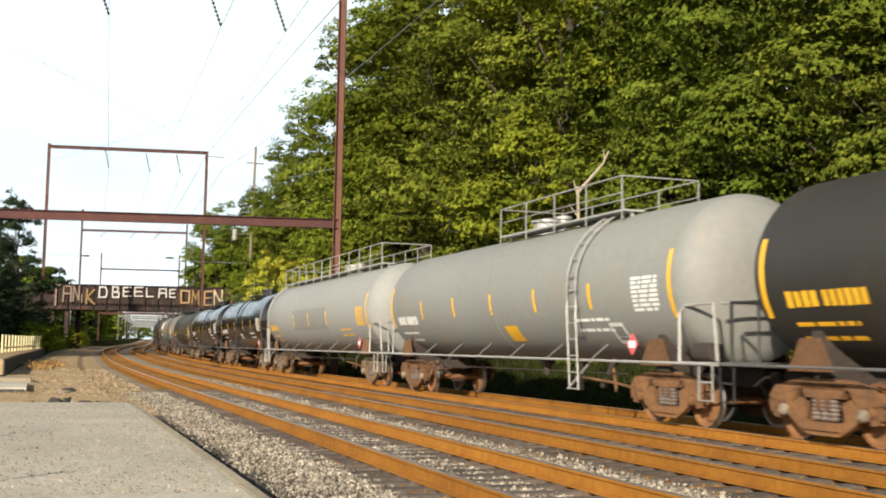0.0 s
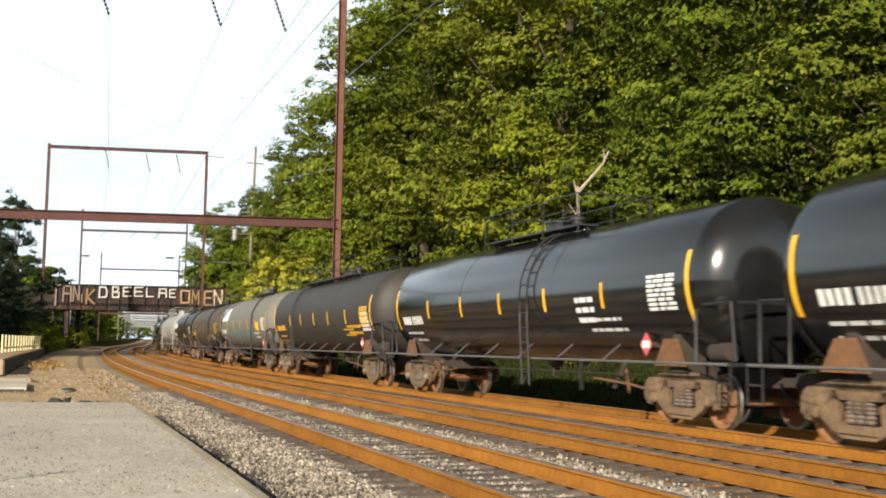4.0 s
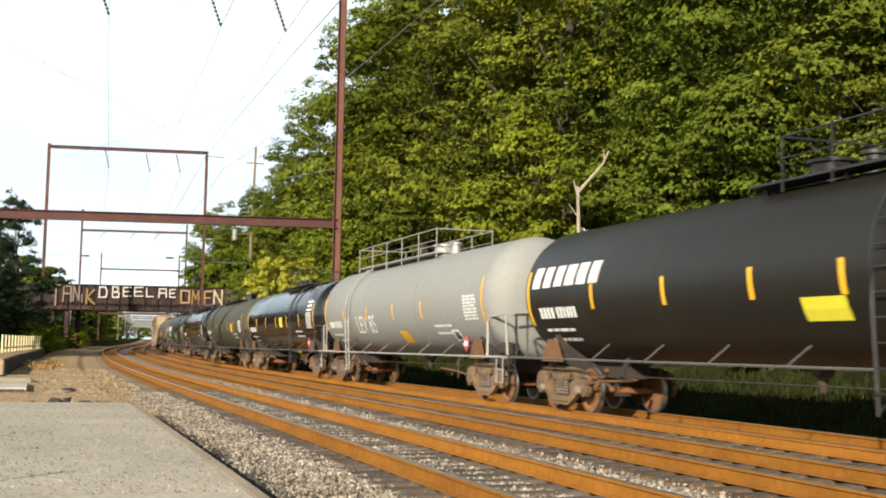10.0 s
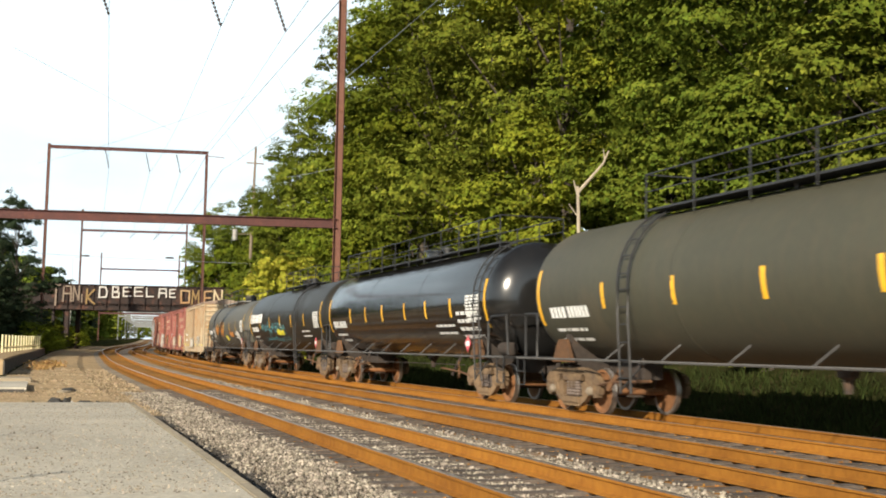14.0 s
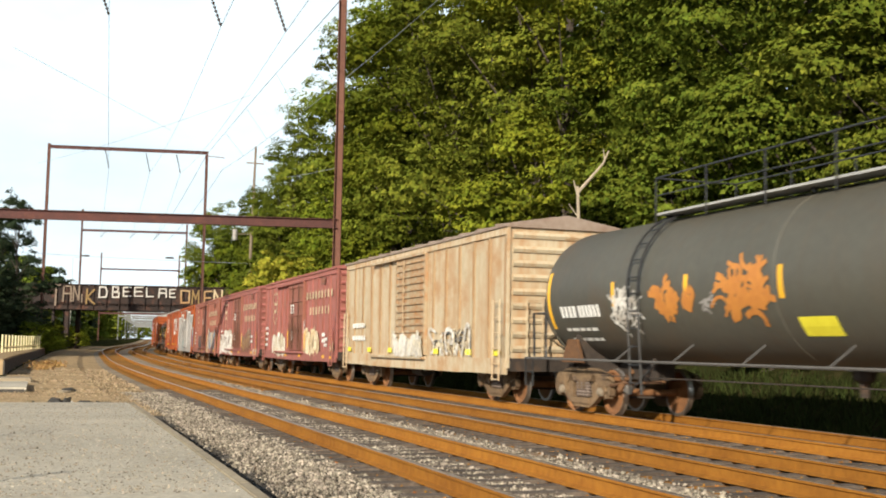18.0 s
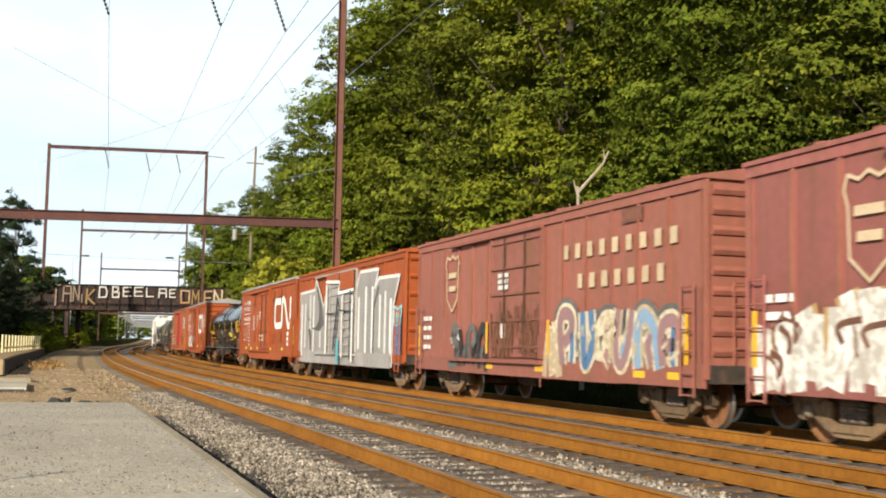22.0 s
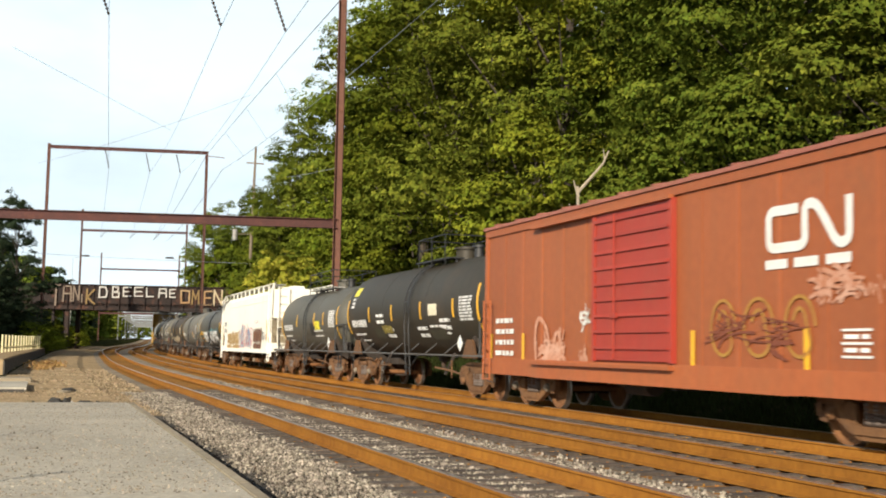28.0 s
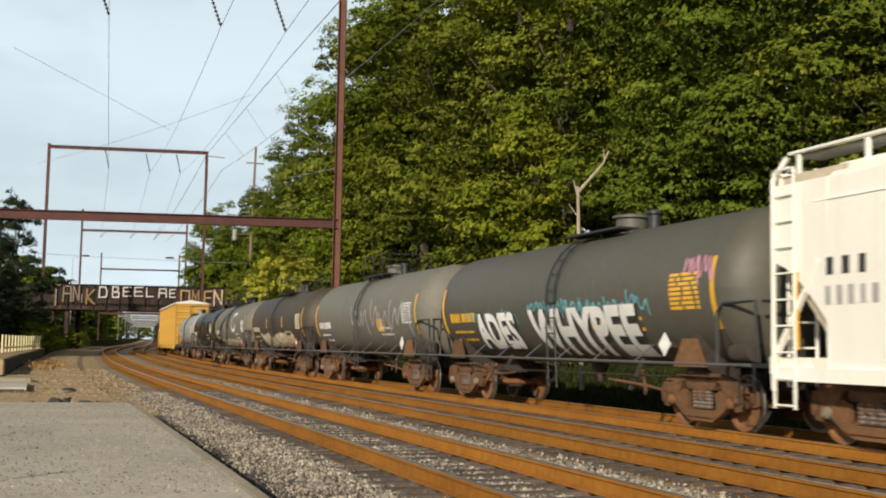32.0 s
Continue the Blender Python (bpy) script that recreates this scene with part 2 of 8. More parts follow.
# ---- mesh helpers ----
class Shape:
    """Collects vertices and faces of one part."""

    def __init__(self):
        self.v, self.f = [], []

    def add(self, vs, fs):
        o = len(self.v)
        self.v += [tuple(q) for q in vs]
        self.f += [tuple(i + o for i in q) for q in fs]
        return self

    def box(self, x0, x1, y0, y1, z0, z1):
        return self.add([(x, y, z) for x in (x0, x1) for y in (y0, y1) for z in (z0, z1)],
                        [(0, 1, 3, 2), (4, 6, 7, 5), (0, 4, 5, 1), (2, 3, 7, 6), (0, 2, 6, 4), (1, 5, 7, 3)])

    def bar(self, p, q, w, h=None, up=(0, 0, 1)):
        """A straight bar of w by h between two points."""
        p, q, h = Vector(p), Vector(q), h or w
        d = (q - p).normalized()
        up = Vector(up)
        if abs(d.dot(up)) > 0.95:
            up = Vector((1, 0, 0))
        a = d.cross(up).normalized() * w / 2
        b = a.cross(d).normalized() * h / 2
        return self.add([e + i * a + j * b for e in (p, q) for i in (-1, 1) for j in (-1, 1)],
                        [(0, 1, 3, 2), (4, 6, 7, 5), (0, 4, 5, 1), (2, 3, 7, 6), (0, 2, 6, 4), (1, 5, 7, 3)])

    def tube(self, pts, r, n=6, r2=None):
        """A round tube along points."""
        pts = [Vector(q) for q in pts]
        m = len(pts)
        o = len(self.v)
        for i, q in enumerate(pts):
            d = (pts[min(i + 1, m - 1)] - pts[max(i - 1, 0)]).normalized()
            a = d.cross(Vector((0, 0, 1)))
            a = a.normalized() if a.length > 1e-3 else Vector((1, 0, 0))
            b = d.cross(a).normalized()
            k = r + ((r2 if r2 is not None else r) - r) * i / max(1, m - 1)
            for j in range(n):
                t = 2 * math.pi * j / n
                self.v.append(tuple(q + a * (k * math.cos(t)) + b * (k * math.sin(t))))
        for i in range(m - 1):
            for j in range(n):
                self.f.append((o + i * n + j, o + i * n + (j + 1) % n, o + (i + 1) * n + (j + 1) % n, o + (i + 1) * n + j))
        self.f.append(tuple(o + j for j in range(n))[::-1])
        self.f.append(tuple(o + (m - 1) * n + j for j in range(n)))
        return self

    def lathe(self, prof, n, origin=(0, 0, 0), axis="x", caps=True):
        """Turns a profile of (along, radius) round an axis."""
        o = len(self.v)
        ox, oy, oz = origin
        for u, r in prof:
            for j in range(n):
                t = 2 * math.pi * j / n
                c, s = r * math.cos(t), r * math.sin(t)
                self.v.append({"x": (ox + u, oy + c, oz + s), "y": (ox + s, oy + u, oz + c), "z": (ox + c, oy + s, oz + u)}[axis])
        for i in range(len(prof) - 1):
            for j in range(n):
                self.f.append((o + i * n + j, o + i * n + (j + 1) % n, o + (i + 1) * n + (j + 1) % n, o + (i + 1) * n + j))
        if caps:
            self.f.append(tuple(o + j for j in range(n))[::-1])
            self.f.append(tuple(o + (len(prof) - 1) * n + j for j in range(n)))
        return self

    def prism(self, poly, y0, y1):
        """A polygon in x and z, drawn out along y."""
        k = len(poly)
        return self.add([(x, y0, z) for x, z in poly] + [(x, y1, z) for x, z in poly],
                        [tuple(range(k)), tuple(range(2 * k - 1, k - 1, -1))] + [(i, (i + 1) % k, k + (i + 1) % k, k + i)[::-1] for i in range(k)])

    def mesh(self, name, smooth=False):
        me = bpy.data.meshes.new(name)
        me.from_pydata(self.v, [], self.f)
        if smooth:
            me.polygons.foreach_set("use_smooth", [True] * len(me.polygons))
        bm = bmesh.new()
        bm.from_mesh(me)
        bmesh.ops.recalc_face_normals(bm, faces=bm.faces)
        bm.to_mesh(me)
        bm.free()
        if smooth:
            me.set_sharp_from_angle(angle=radians(38))
        return me


def part(name, shape, mat, parent=None, label="", at=None, smooth=False):
    """One mesh object under a thing or part; shape is a Shape or a mesh shared by alike pieces."""
    me = shape.mesh(name, smooth) if isinstance(shape, Shape) else shape
    ob = new(name, me)
    if not me.materials:
        me.materials.append(None)
    ob.material_slots[0].link = "OBJECT"
    ob.material_slots[0].material = mat
    if parent:
        ob.parent = parent
    if at is not None:
        ob.matrix_basis = at
    if label:
        ob["label"] = label
    return ob


# ---- the line: a gentle curve, s metres along it, lat metres to its side away from the platform ----
KN, KV = (-60, 0, 50, 80, 110, 140, 180, 230, 300, 420), (0, -0.00104, 0.00073, 0.000608, -0.000155, 0.001432, 0.000895, -0.000293, -0.000159, 0)
TH0, FOOT = -0.3211, 11.568
_s = np.arange(-700, 901, 0.5)
_k = np.interp(_s, KN, KV)
_psi = np.concatenate([[0], np.cumsum((_k[1:] + _k[:-1]) / 2 * 0.5)])
_i0 = 1400
_psi += TH0 - _psi[_i0]
_X = np.concatenate([[0], np.cumsum((np.sin(_psi[1:]) + np.sin(_psi[:-1])) / 2 * 0.5)])
_Y = np.concatenate([[0], np.cumsum((np.cos(_psi[1:]) + np.cos(_psi[:-1])) / 2 * 0.5)])
_X += FOOT * math.cos(TH0) - _X[_i0]
_Y += -FOOT * math.sin(TH0) - _Y[_i0]
TRACKS = (-6.94, -3.46, 0.0)


def grade(s):
    """Height of the rails' tops: level, then a slight climb."""
    return 0.6325e-4 * min(max(s - 70.7, 0), 47.1) ** 2 + max(s - 117.8, 0) * 0.00596


def heading(s):
    return float(np.interp(s, _s, _psi))


def P(s, lat, z=0.0):
    p = heading(s)
    return Vector((float(np.interp(s, _s, _X)) + lat * math.cos(p), float(np.interp(s, _s, _Y)) - lat * math.sin(p), z + grade(s)))


def pose_at(s, lat=0.0, z=0.0):
    """Stands on the line: x away along it, y towards the platform, z up."""
    q = P(s, lat, z)
    return Matrix.Translation(q) @ pose(0, 0, 0, 0, 0, 90 - math.degrees(heading(s)))


# ---- ground ----
def ground_z(s, lat):
    if lat < -9.75:
        z = -0.12 + 0.02 * math.sin(s * 0.7)
        if lat < -14.0 and s > 48:
            z += 0.55 * min(1, (-14.0 - lat) / 1.2) * min(1, (s - 48) / 12)
        if s < 22:
            z = -0.15
        return z
    if lat < 2.3:
        return -0.235 if lat > -8.6 else -0.24
    if lat < 4.2:
        return -0.19 - 0.25 * (lat - 2.3)
    if lat < 7.5:
        return -0.66 + 0.32 * (lat - 4.2)
    return 0.4 + min(5.0, 0.33 * (lat - 7.5))


def build_ground():
    lats = [-2600, -1200, -500, -200, -90, -60, -40, -30, -24, -20, -17, -15, -14.2, -13, -12, -11, -10.2, -10.0, -9.62, -9.22, -8.6, -8.1, -7.3, -6.55, -5.8, -4.75, -2.2, -1.35, 1.5, 2.3, 2.8, 3.4, 4.2, 5, 6, 7.5, 9, 12, 16, 22, 30, 45, 60, 120, 300, 900, 2600]
    ss = [-2600, -1300, -700, -300, -120, -60, -30] + list(range(-20, 130, 3)) + list(range(130, 430, 10)) + [480, 600, 800, 1200, 2600]
    s0, s1 = -650, 880
    n0 = Vector((math.cos(TH0), -math.sin(TH0), 0))
    vs = []
    for s in ss:
        c = min(max(s, s0), s1)
        p = heading(c)
        ext = Vector((math.sin(p), math.cos(p), 0)) * (s - c)
        for lat in lats:
            near = max(-60, min(60, lat))
            vs.append(P(c, near, ground_z(c, near)) + ext + n0 * (lat - near))
    w = len(lats)
    sh = Shape()
    fs = [(i * w + j, i * w + j + 1, (i + 1) * w + j + 1, (i + 1) * w + j) for i in range(len(ss) - 1) for j in range(w - 1)]
    sh.add(vs, fs)
    me = sh.mesh("ground")
    ob = new("ground", me)
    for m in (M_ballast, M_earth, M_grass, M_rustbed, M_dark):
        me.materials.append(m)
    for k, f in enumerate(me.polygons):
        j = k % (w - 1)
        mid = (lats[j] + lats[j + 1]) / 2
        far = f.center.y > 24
        # index 4 lays a near-black strip along the platform edge
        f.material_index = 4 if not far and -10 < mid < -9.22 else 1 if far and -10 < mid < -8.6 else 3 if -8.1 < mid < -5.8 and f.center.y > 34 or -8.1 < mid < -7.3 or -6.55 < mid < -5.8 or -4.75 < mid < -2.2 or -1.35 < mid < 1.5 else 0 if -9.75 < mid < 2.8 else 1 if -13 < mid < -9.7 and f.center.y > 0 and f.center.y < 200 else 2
    tagged(ob, "ballast, dry earth and grass along the railway line", "ground", kind="structure")


build_ground()


def sweep(prof, s_list, lat):
    """A profile of (lat, z) swept along the line."""
    sh = Shape()
    k = len(prof)
    for s in s_list:
        sh.v += [tuple(P(s, lat + a, z)) for a, z in prof]
    for i in range(len(s_list) - 1):
        sh.f += [(i * k + j, i * k + (j + 1) % k, (i + 1) * k + (j + 1) % k, (i + 1) * k + j) for j in range(k)]
    sh.f += [tuple(range(k))[::-1], tuple(range((len(s_list) - 1) * k, len(s_list) * k))]
    return sh


RAIL = [(-0.075, -0.185), (0.075, -0.185), (0.075, -0.172), (0.012, -0.15), (0.012, -0.045), (0.036, -0.035), (0.036, -0.008),
        (-0.036, -0.008), (-0.036, -0.035), (-0.012, -0.045), (-0.012, -0.15), (-0.075, -0.172)]
HEAD = [(-0.034, -0.009), (0.034, -0.009), (0.034, -0.003), (0.028, 0.0), (-0.028, 0.0), (-0.034, -0.003)]
S_RAIL = [-640, -400, -200, -100] + list(range(-60, 240, 4)) + list(range(240, 860, 10))


def build_tracks():
    tie_me = Shape().box(-0.115, 0.115, -1.3, 1.3, -0.36, -0.188).mesh("tie")
    rnd = random.Random(4)
    for k, lat in enumerate(TRACKS):
        tr = new("railway_track")
        tagged(tr, "railway track with rust-orange rails on wooden ties", "railway track", "tracks", "structure")
        for side in (-0.7535, 0.7535):
            r = part("rail", sweep(RAIL, S_RAIL, lat + side), M_rail, tr)
            part("rail_head", sweep(HEAD, S_RAIL, lat + side), M_head, r, "dull worn running surface")
        far = Shape()
        for i in range(-30, 300):
            s = i * 0.53 + rnd.uniform(-0.03, 0.03)
            m = pose_at(s, lat + rnd.uniform(-0.03, 0.03)) @ pose(0, 0, rnd.uniform(-0.015, 0.004) - (0.06 if s > 38 else 0), 0, 0, rnd.uniform(-1, 1))
            if 2 < s < (62 if k < 2 else 32):
                part("tie", tie_me, M_tie, tr, at=m)
            else:
                far.add([m @ v.co for v in tie_me.vertices], [tuple(f.vertices) for f in tie_me.polygons])
        part("more_ties", far, M_tie, tr)["kind"] = "stuff"


build_tracks()


def along(s, lat, z):
    """P for arrays."""
    p = np.interp(s, _s, _psi)
    g = 0.6325e-4 * np.clip(s - 70.7, 0, 47.1) ** 2 + np.maximum(s - 117.8, 0) * 0.00596
    return np.stack([np.interp(s, _s, _X) + lat * np.cos(p), np.interp(s, _s, _Y) - lat * np.sin(p), z + g], 1)


def stones(name, label, count, s0, s1, l0, l1, z, size, mat, seed, skip=(), ragged=0.0, power=1.7, cat="ballast", flat=1.0):
    """Loose angular stones, one mesh."""
    rg = np.random.RandomState(seed)
    base = np.array([(1, 0, 0), (-1, 0, 0), (0, 1, 0), (0, -1, 0), (0, 0, 1), (0, 0, -1)], float)
    tri = np.array([(0, 2, 4), (2, 1, 4), (1, 3, 4), (3, 0, 4), (2, 0, 5), (1, 2, 5), (3, 1, 5), (0, 3, 5)])
    s, lat = s0 + (s1 - s0) * rg.rand(count) ** power, l0 + (l1 - l0) * rg.rand(count)
    keep_ = np.ones(count, bool)
    for a, b in skip:
        keep_ &= ~((lat > a) & (lat < b))
    if ragged:
        keep_ &= lat > l0 + ragged * (0.5 + 0.3 * np.sin(s * 2.1) + 0.2 * np.sin(s * 5.3 + 1) + 0.3 * rg.randn(count))
    s, lat = s[keep_], lat[keep_]
    n = len(s)
    r = size * (0.45 + rg.rand(n) ** 1.6 * 1.1)
    c = along(s, lat, z + r * 0.25)
    q = np.linalg.qr(rg.randn(n, 3, 3))[0]
    w = np.einsum("nki,nji->nkj", base[None] * (r[:, None] * (0.55 + 0.6 * rg.rand(n, 6)))[:, :, None], q)
    w[:, :, 2] *= flat
    w += c[:, None, :]
    f = (tri[None] + 6 * np.arange(n)[:, None, None]).reshape(-1, 3)
    me = bpy.data.meshes.new(name)
    me.from_pydata(w.reshape(-1, 3).tolist(), [], f.tolist())
    ob = new(name, me)
    me.materials.append(mat)
    return tagged(ob, label, cat, kind="stuff")


RAILBANDS = [(t + d - 0.09, t + d + 0.09) for t in TRACKS for d in (-0.7535, 0.7535)]
RUSTY = [(-8.05, -7.35), (-6.5, -5.85), (-4.7, -2.25), (-1.3, 1.45)]
stones("ballast_stones", "pale grey and tan crushed ballast stones beside the rails", 74000, 4, 36, -9.44, -5.1, -0.214, 0.0225, M_stone, 1, RAILBANDS + RUSTY, 0.25)
stones("ballast_stones", "crushed ballast stones between the farther rails", 22000, 8, 50, -5.8, 2.4, -0.214, 0.025, M_stone, 2, RAILBANDS + RUSTY)
keep = [(-9.9, -8.05), (-7.35, -6.5), (-5.85, -4.7), (-2.25, -1.3), (1.45, 3.0)]
stones("rusty_stones", "rust-stained ballast stones along the rails", 16000, 6, 45, -8.1, 1.5, -0.225, 0.020, M_rstone, 4, RAILBANDS + keep)
stones("dark_stones", "dark stones in the gap along the platform edge", 2200, 6, 24, -9.6, -9.26, -0.235, 0.026, M_dkstone, 6)
stones("rubble", "broken brown rubble where the platform has collapsed", 5200, 22.8, 35, -13.5, -9.4, -0.118, 0.018, M_rubble, 3, (), 0, 1.2)
stones("rubble", "scattered brown stones on the dirt beside the line", 3200, 35, 62, -13.1, -8.7, -0.13, 0.032, M_rubble, 13, (), 0, 1.1)
stones("rubble", "dark broken lumps of asphalt between the platform sections", 26, 22.9, 25.6, -12.2, -10.0, -0.08, 0.16, M_dark, 7, (), 0, 1.3)
stones("grit", "fine pale grit bedded in the platform surface", 9000, 9, 22.5, -15.4, -10.15, 0.148, 0.008, M_rubble, 8, (), 0, 1.3, "grit", 0.8)
stones("grit", "pale specks of aggregate in the platform surface", 12000, 9, 22.5, -15.4, -10.15, 0.147, 0.011, M_stone, 9, (), 0, 1.3, "grit", 0.8)


# ---- platform, fence, weeds ----
def slab(name, s0, s1, l0, l1, z0, z1, mat, label, cat, step=3.0):
    n = max(2, int((s1 - s0) / step) + 1)
    ob = part(name, sweep([(l0, z0), (l1, z0), (l1, z1), (l0, z1)], [s0 + (s1 - s0) * i / (n - 1) for i in range(n)], 0.0), mat)
    return tagged(ob, label, cat, kind="structure")


pf = slab("platform", -40, 22.6, -15.5, -10.13, -0.4, 0.15, M_plat, "worn grey asphalt station platform with cracks", "platform")
rnd = random.Random(11)
for i in range(24):
    s0 = -1.5 + i * 1.0
    part("edge_stone", sweep([(-10.11, -0.35), (-10.0 + rnd.uniform(-0.012, 0.012), -0.35), (-10.0, 0.135), (-10.025, 0.158), (-10.11, 0.155)],
                             [s0 + 0.01, s0 + 0.5, s0 + 0.99], 0.0), M_kerb, pf, "chipped pale edge stone")
part("edge_stone", sweep([(-10.11, -0.35), (-10.0, -0.35), (-10.0, 0.135), (-10.025, 0.158), (-10.11, 0.155)], [-40 + 3.85 * i for i in range(11)], 0.0), M_kerb, pf, "long pale edge kerb")
for x, y, z, top, r in ((-5.23, 5.02, -0.14, 2.3, 0.034), (-7.66, 7.68, -0.14, 3.2, 0.036), (-11.36, 7.53, -0.14, 6.2, 0.055)):
    post = part("marker_post", Shape().tube([(x, y, z), (x, y, top)], r, 8, r * 0.8).tube([(x, y, top), (x, y, top + 0.02)], r * 1.4, 8), M_wood)
    tagged(post, "thin weathered post behind the platform", "post", "posts behind the platform")
op = slab("old_platform", 33.6, 38.5, -22, -12.05, -0.4, 0.01, M_plat, "crumbling far section of the concrete platform", "platform")
part("broken_edge", sweep([(-22, -0.35), (-12.1, -0.35), (-12.1, -0.045), (-22, -0.045)], [33.5, 33.58], 0.0), M_dark, op, "dark broken edge")
part("step_edge", sweep([(-13.4, -0.3), (-12.0, -0.3), (-12.0, 0.02), (-13.4, 0.02)], [41.5, 43.2], 0.0), M_kerb, op, "pale sunken edge")


def lump(x, y, z, sx, sy, sz, mat, label, seed):
    """An angular broken lump lying on the ground."""
    rg = random.Random(seed)
    sh = Shape()
    n = 9
    for k, (r, h) in enumerate(((0.8, 0.0), (1.0, 0.35), (0.85, 0.75), (0.45, 1.0))):
        sh.v += [(x + sx * r * math.cos(6.283 * i / n) * rg.uniform(0.8, 1.15), y + sy * r * math.sin(6.283 * i / n) * rg.uniform(0.8, 1.15), z + sz * h * rg.uniform(0.9, 1.1)) for i in range(n)]
    for k in range(3):
        sh.f += [(k * n + i, k * n + (i + 1) % n, (k + 1) * n + (i + 1) % n, (k + 1) * n + i) for i in range(n)]
    sh.f += [tuple(range(n))[::-1], tuple(range(3 * n, 4 * n))]
    return tagged(part("debris", sh, mat), label, "debris", "broken lumps at the platform end")


lump(-8.36, 25.2, -0.15, 0.16, 0.3, 0.14, M_dark, "black lump of broken asphalt", 1)
lump(-8.08, 25.0, -0.15, 0.13, 0.16, 0.13, M_white, "white broken stone among asphalt lumps", 2)
lump(-7.80, 25.2, -0.15, 0.2, 0.3, 0.14, M_dark, "black lump of broken asphalt", 3)
lump(-7.40, 25.4, -0.15, 0.22, 0.3, 0.11, M_dark, "black lump of broken asphalt", 4)
lump(-10.55, 32.6, -0.15, 0.2, 0.3, 0.12, M_dark, "black lump beside the crumbling platform", 5)
lump(-10.45, 31.9, -0.15, 0.2, 0.3, 0.08, M_kerb, "pale broken slab beside a black lump", 8)
lump(-5.68, 21.3, -0.24, 0.2, 0.3, 0.2, M_dark, "black lump of asphalt at the platform corner", 6)
lump(-5.42, 20.7, -0.24, 0.12, 0.5, 0.16, M_dark, "black lump of asphalt at the platform corner", 7)


def leaves(rg, c, n, size):
    """Leaves as small folded quads at centres c with normals n."""
    n = n / (np.linalg.norm(n, axis=1, keepdims=True) + 1e-9)
    a = np.cross(n, rg.randn(len(c), 3))
    a /= np.linalg.norm(a, axis=1, keepdims=True) + 1e-9
    b = np.cross(n, a)
    w = (size * (0.6 + 0.8 * rg.rand(len(c))))[:, None]
    return np.stack([c - a * w, c - b * w * 0.6 + n * w * 0.14, c + a * w, c + b * w * 0.6 + n * w * 0.14], 1)


def leaflets(rg, c, n, size):
    """Small pointed leaves, one triangle each."""
    n = n / (np.linalg.norm(n, axis=1, keepdims=True) + 1e-9)
    a = np.cross(n, rg.randn(len(c), 3))
    a /= np.linalg.norm(a, axis=1, keepdims=True) + 1e-9
    b = np.cross(n, a)
    w = (size * (0.6 + 0.8 * rg.rand(len(c))))[:, None]
    return np.stack([c - a * w * 0.75 - b * w * 0.5, c + a * w * 0.75 - b * w * 0.5, c + b * w], 1)


def unit(rg, n):
    d = rg.randn(n, 3)
    return d / (np.linalg.norm(d, axis=1, keepdims=True) + 1e-9)


def leaf_cards(rg, centre, radius, count, size, flat=1.0):
    d = unit(rg, count)
    c = np.array(centre) + d * (radius * (0.62 + 0.42 * rg.rand(count)))[:, None] * np.array([1, 1, flat])
    return leaves(rg, c, d * 1.15 + rg.randn(count, 3) * 0.38 + np.array([0, 0, 0.25]), size)


def sprays(rg, centre, radius, count, size, spray, flat):
    """Layered leaf sprays over a clump, with dark gaps between them, round an inner mass of big leaves."""
    per = 34
    k = max(3, int(count / per))
    d = unit(rg, k)
    d[:, 2] = np.abs(d[:, 2]) * np.where(rg.rand(k) < 0.2, -0.6, 1.0) + 0.12
    q = np.array(centre) + d * (radius * (0.70 + 0.36 * rg.rand(k)))[:, None] * np.array([1, 1, flat])
    q[:, 2] -= radius * 0.30 * ((d[:, 0] ** 2 + d[:, 1] ** 2) ** 1.5)
    rad = spray * (0.6 + 0.8 * rg.rand(k))
    d, q, rad = np.repeat(d, per, 0), np.repeat(q, per, 0), np.repeat(rad, per)
    o = unit(rg, k * per) * (rg.rand(k * per) ** 0.45)[:, None]
    o[:, 2] = np.abs(o[:, 2]) * 0.55 - 0.35 * (o[:, 0] ** 2 + o[:, 1] ** 2)
    c = q + o * rad[:, None]
    n = d * 0.8 + o * np.array([0.6, 0.6, 0.2]) + rg.randn(k * per, 3) * 0.36 + np.array([0, 0, 0.34])
    outer = leaflets(rg, c, n, size)
    m = max(6, int(radius * radius * 42))
    d = unit(rg, m)
    inner = leaflets(rg, np.array(centre) + d * (radius * (0.25 + 0.35 * rg.rand(m)))[:, None] * np.array([1, 1, flat]), d + rg.randn(m, 3) * 0.5, size * 1.35)
    return np.concatenate([outer, inner])


def raw(name, quads):
    k = quads[0].shape[1]
    v = np.concatenate(quads).reshape(-1, 3)
    me = bpy.data.meshes.new(name)
    me.from_pydata(v.tolist(), [], np.arange(len(v)).reshape(-1, k).tolist())
    return me


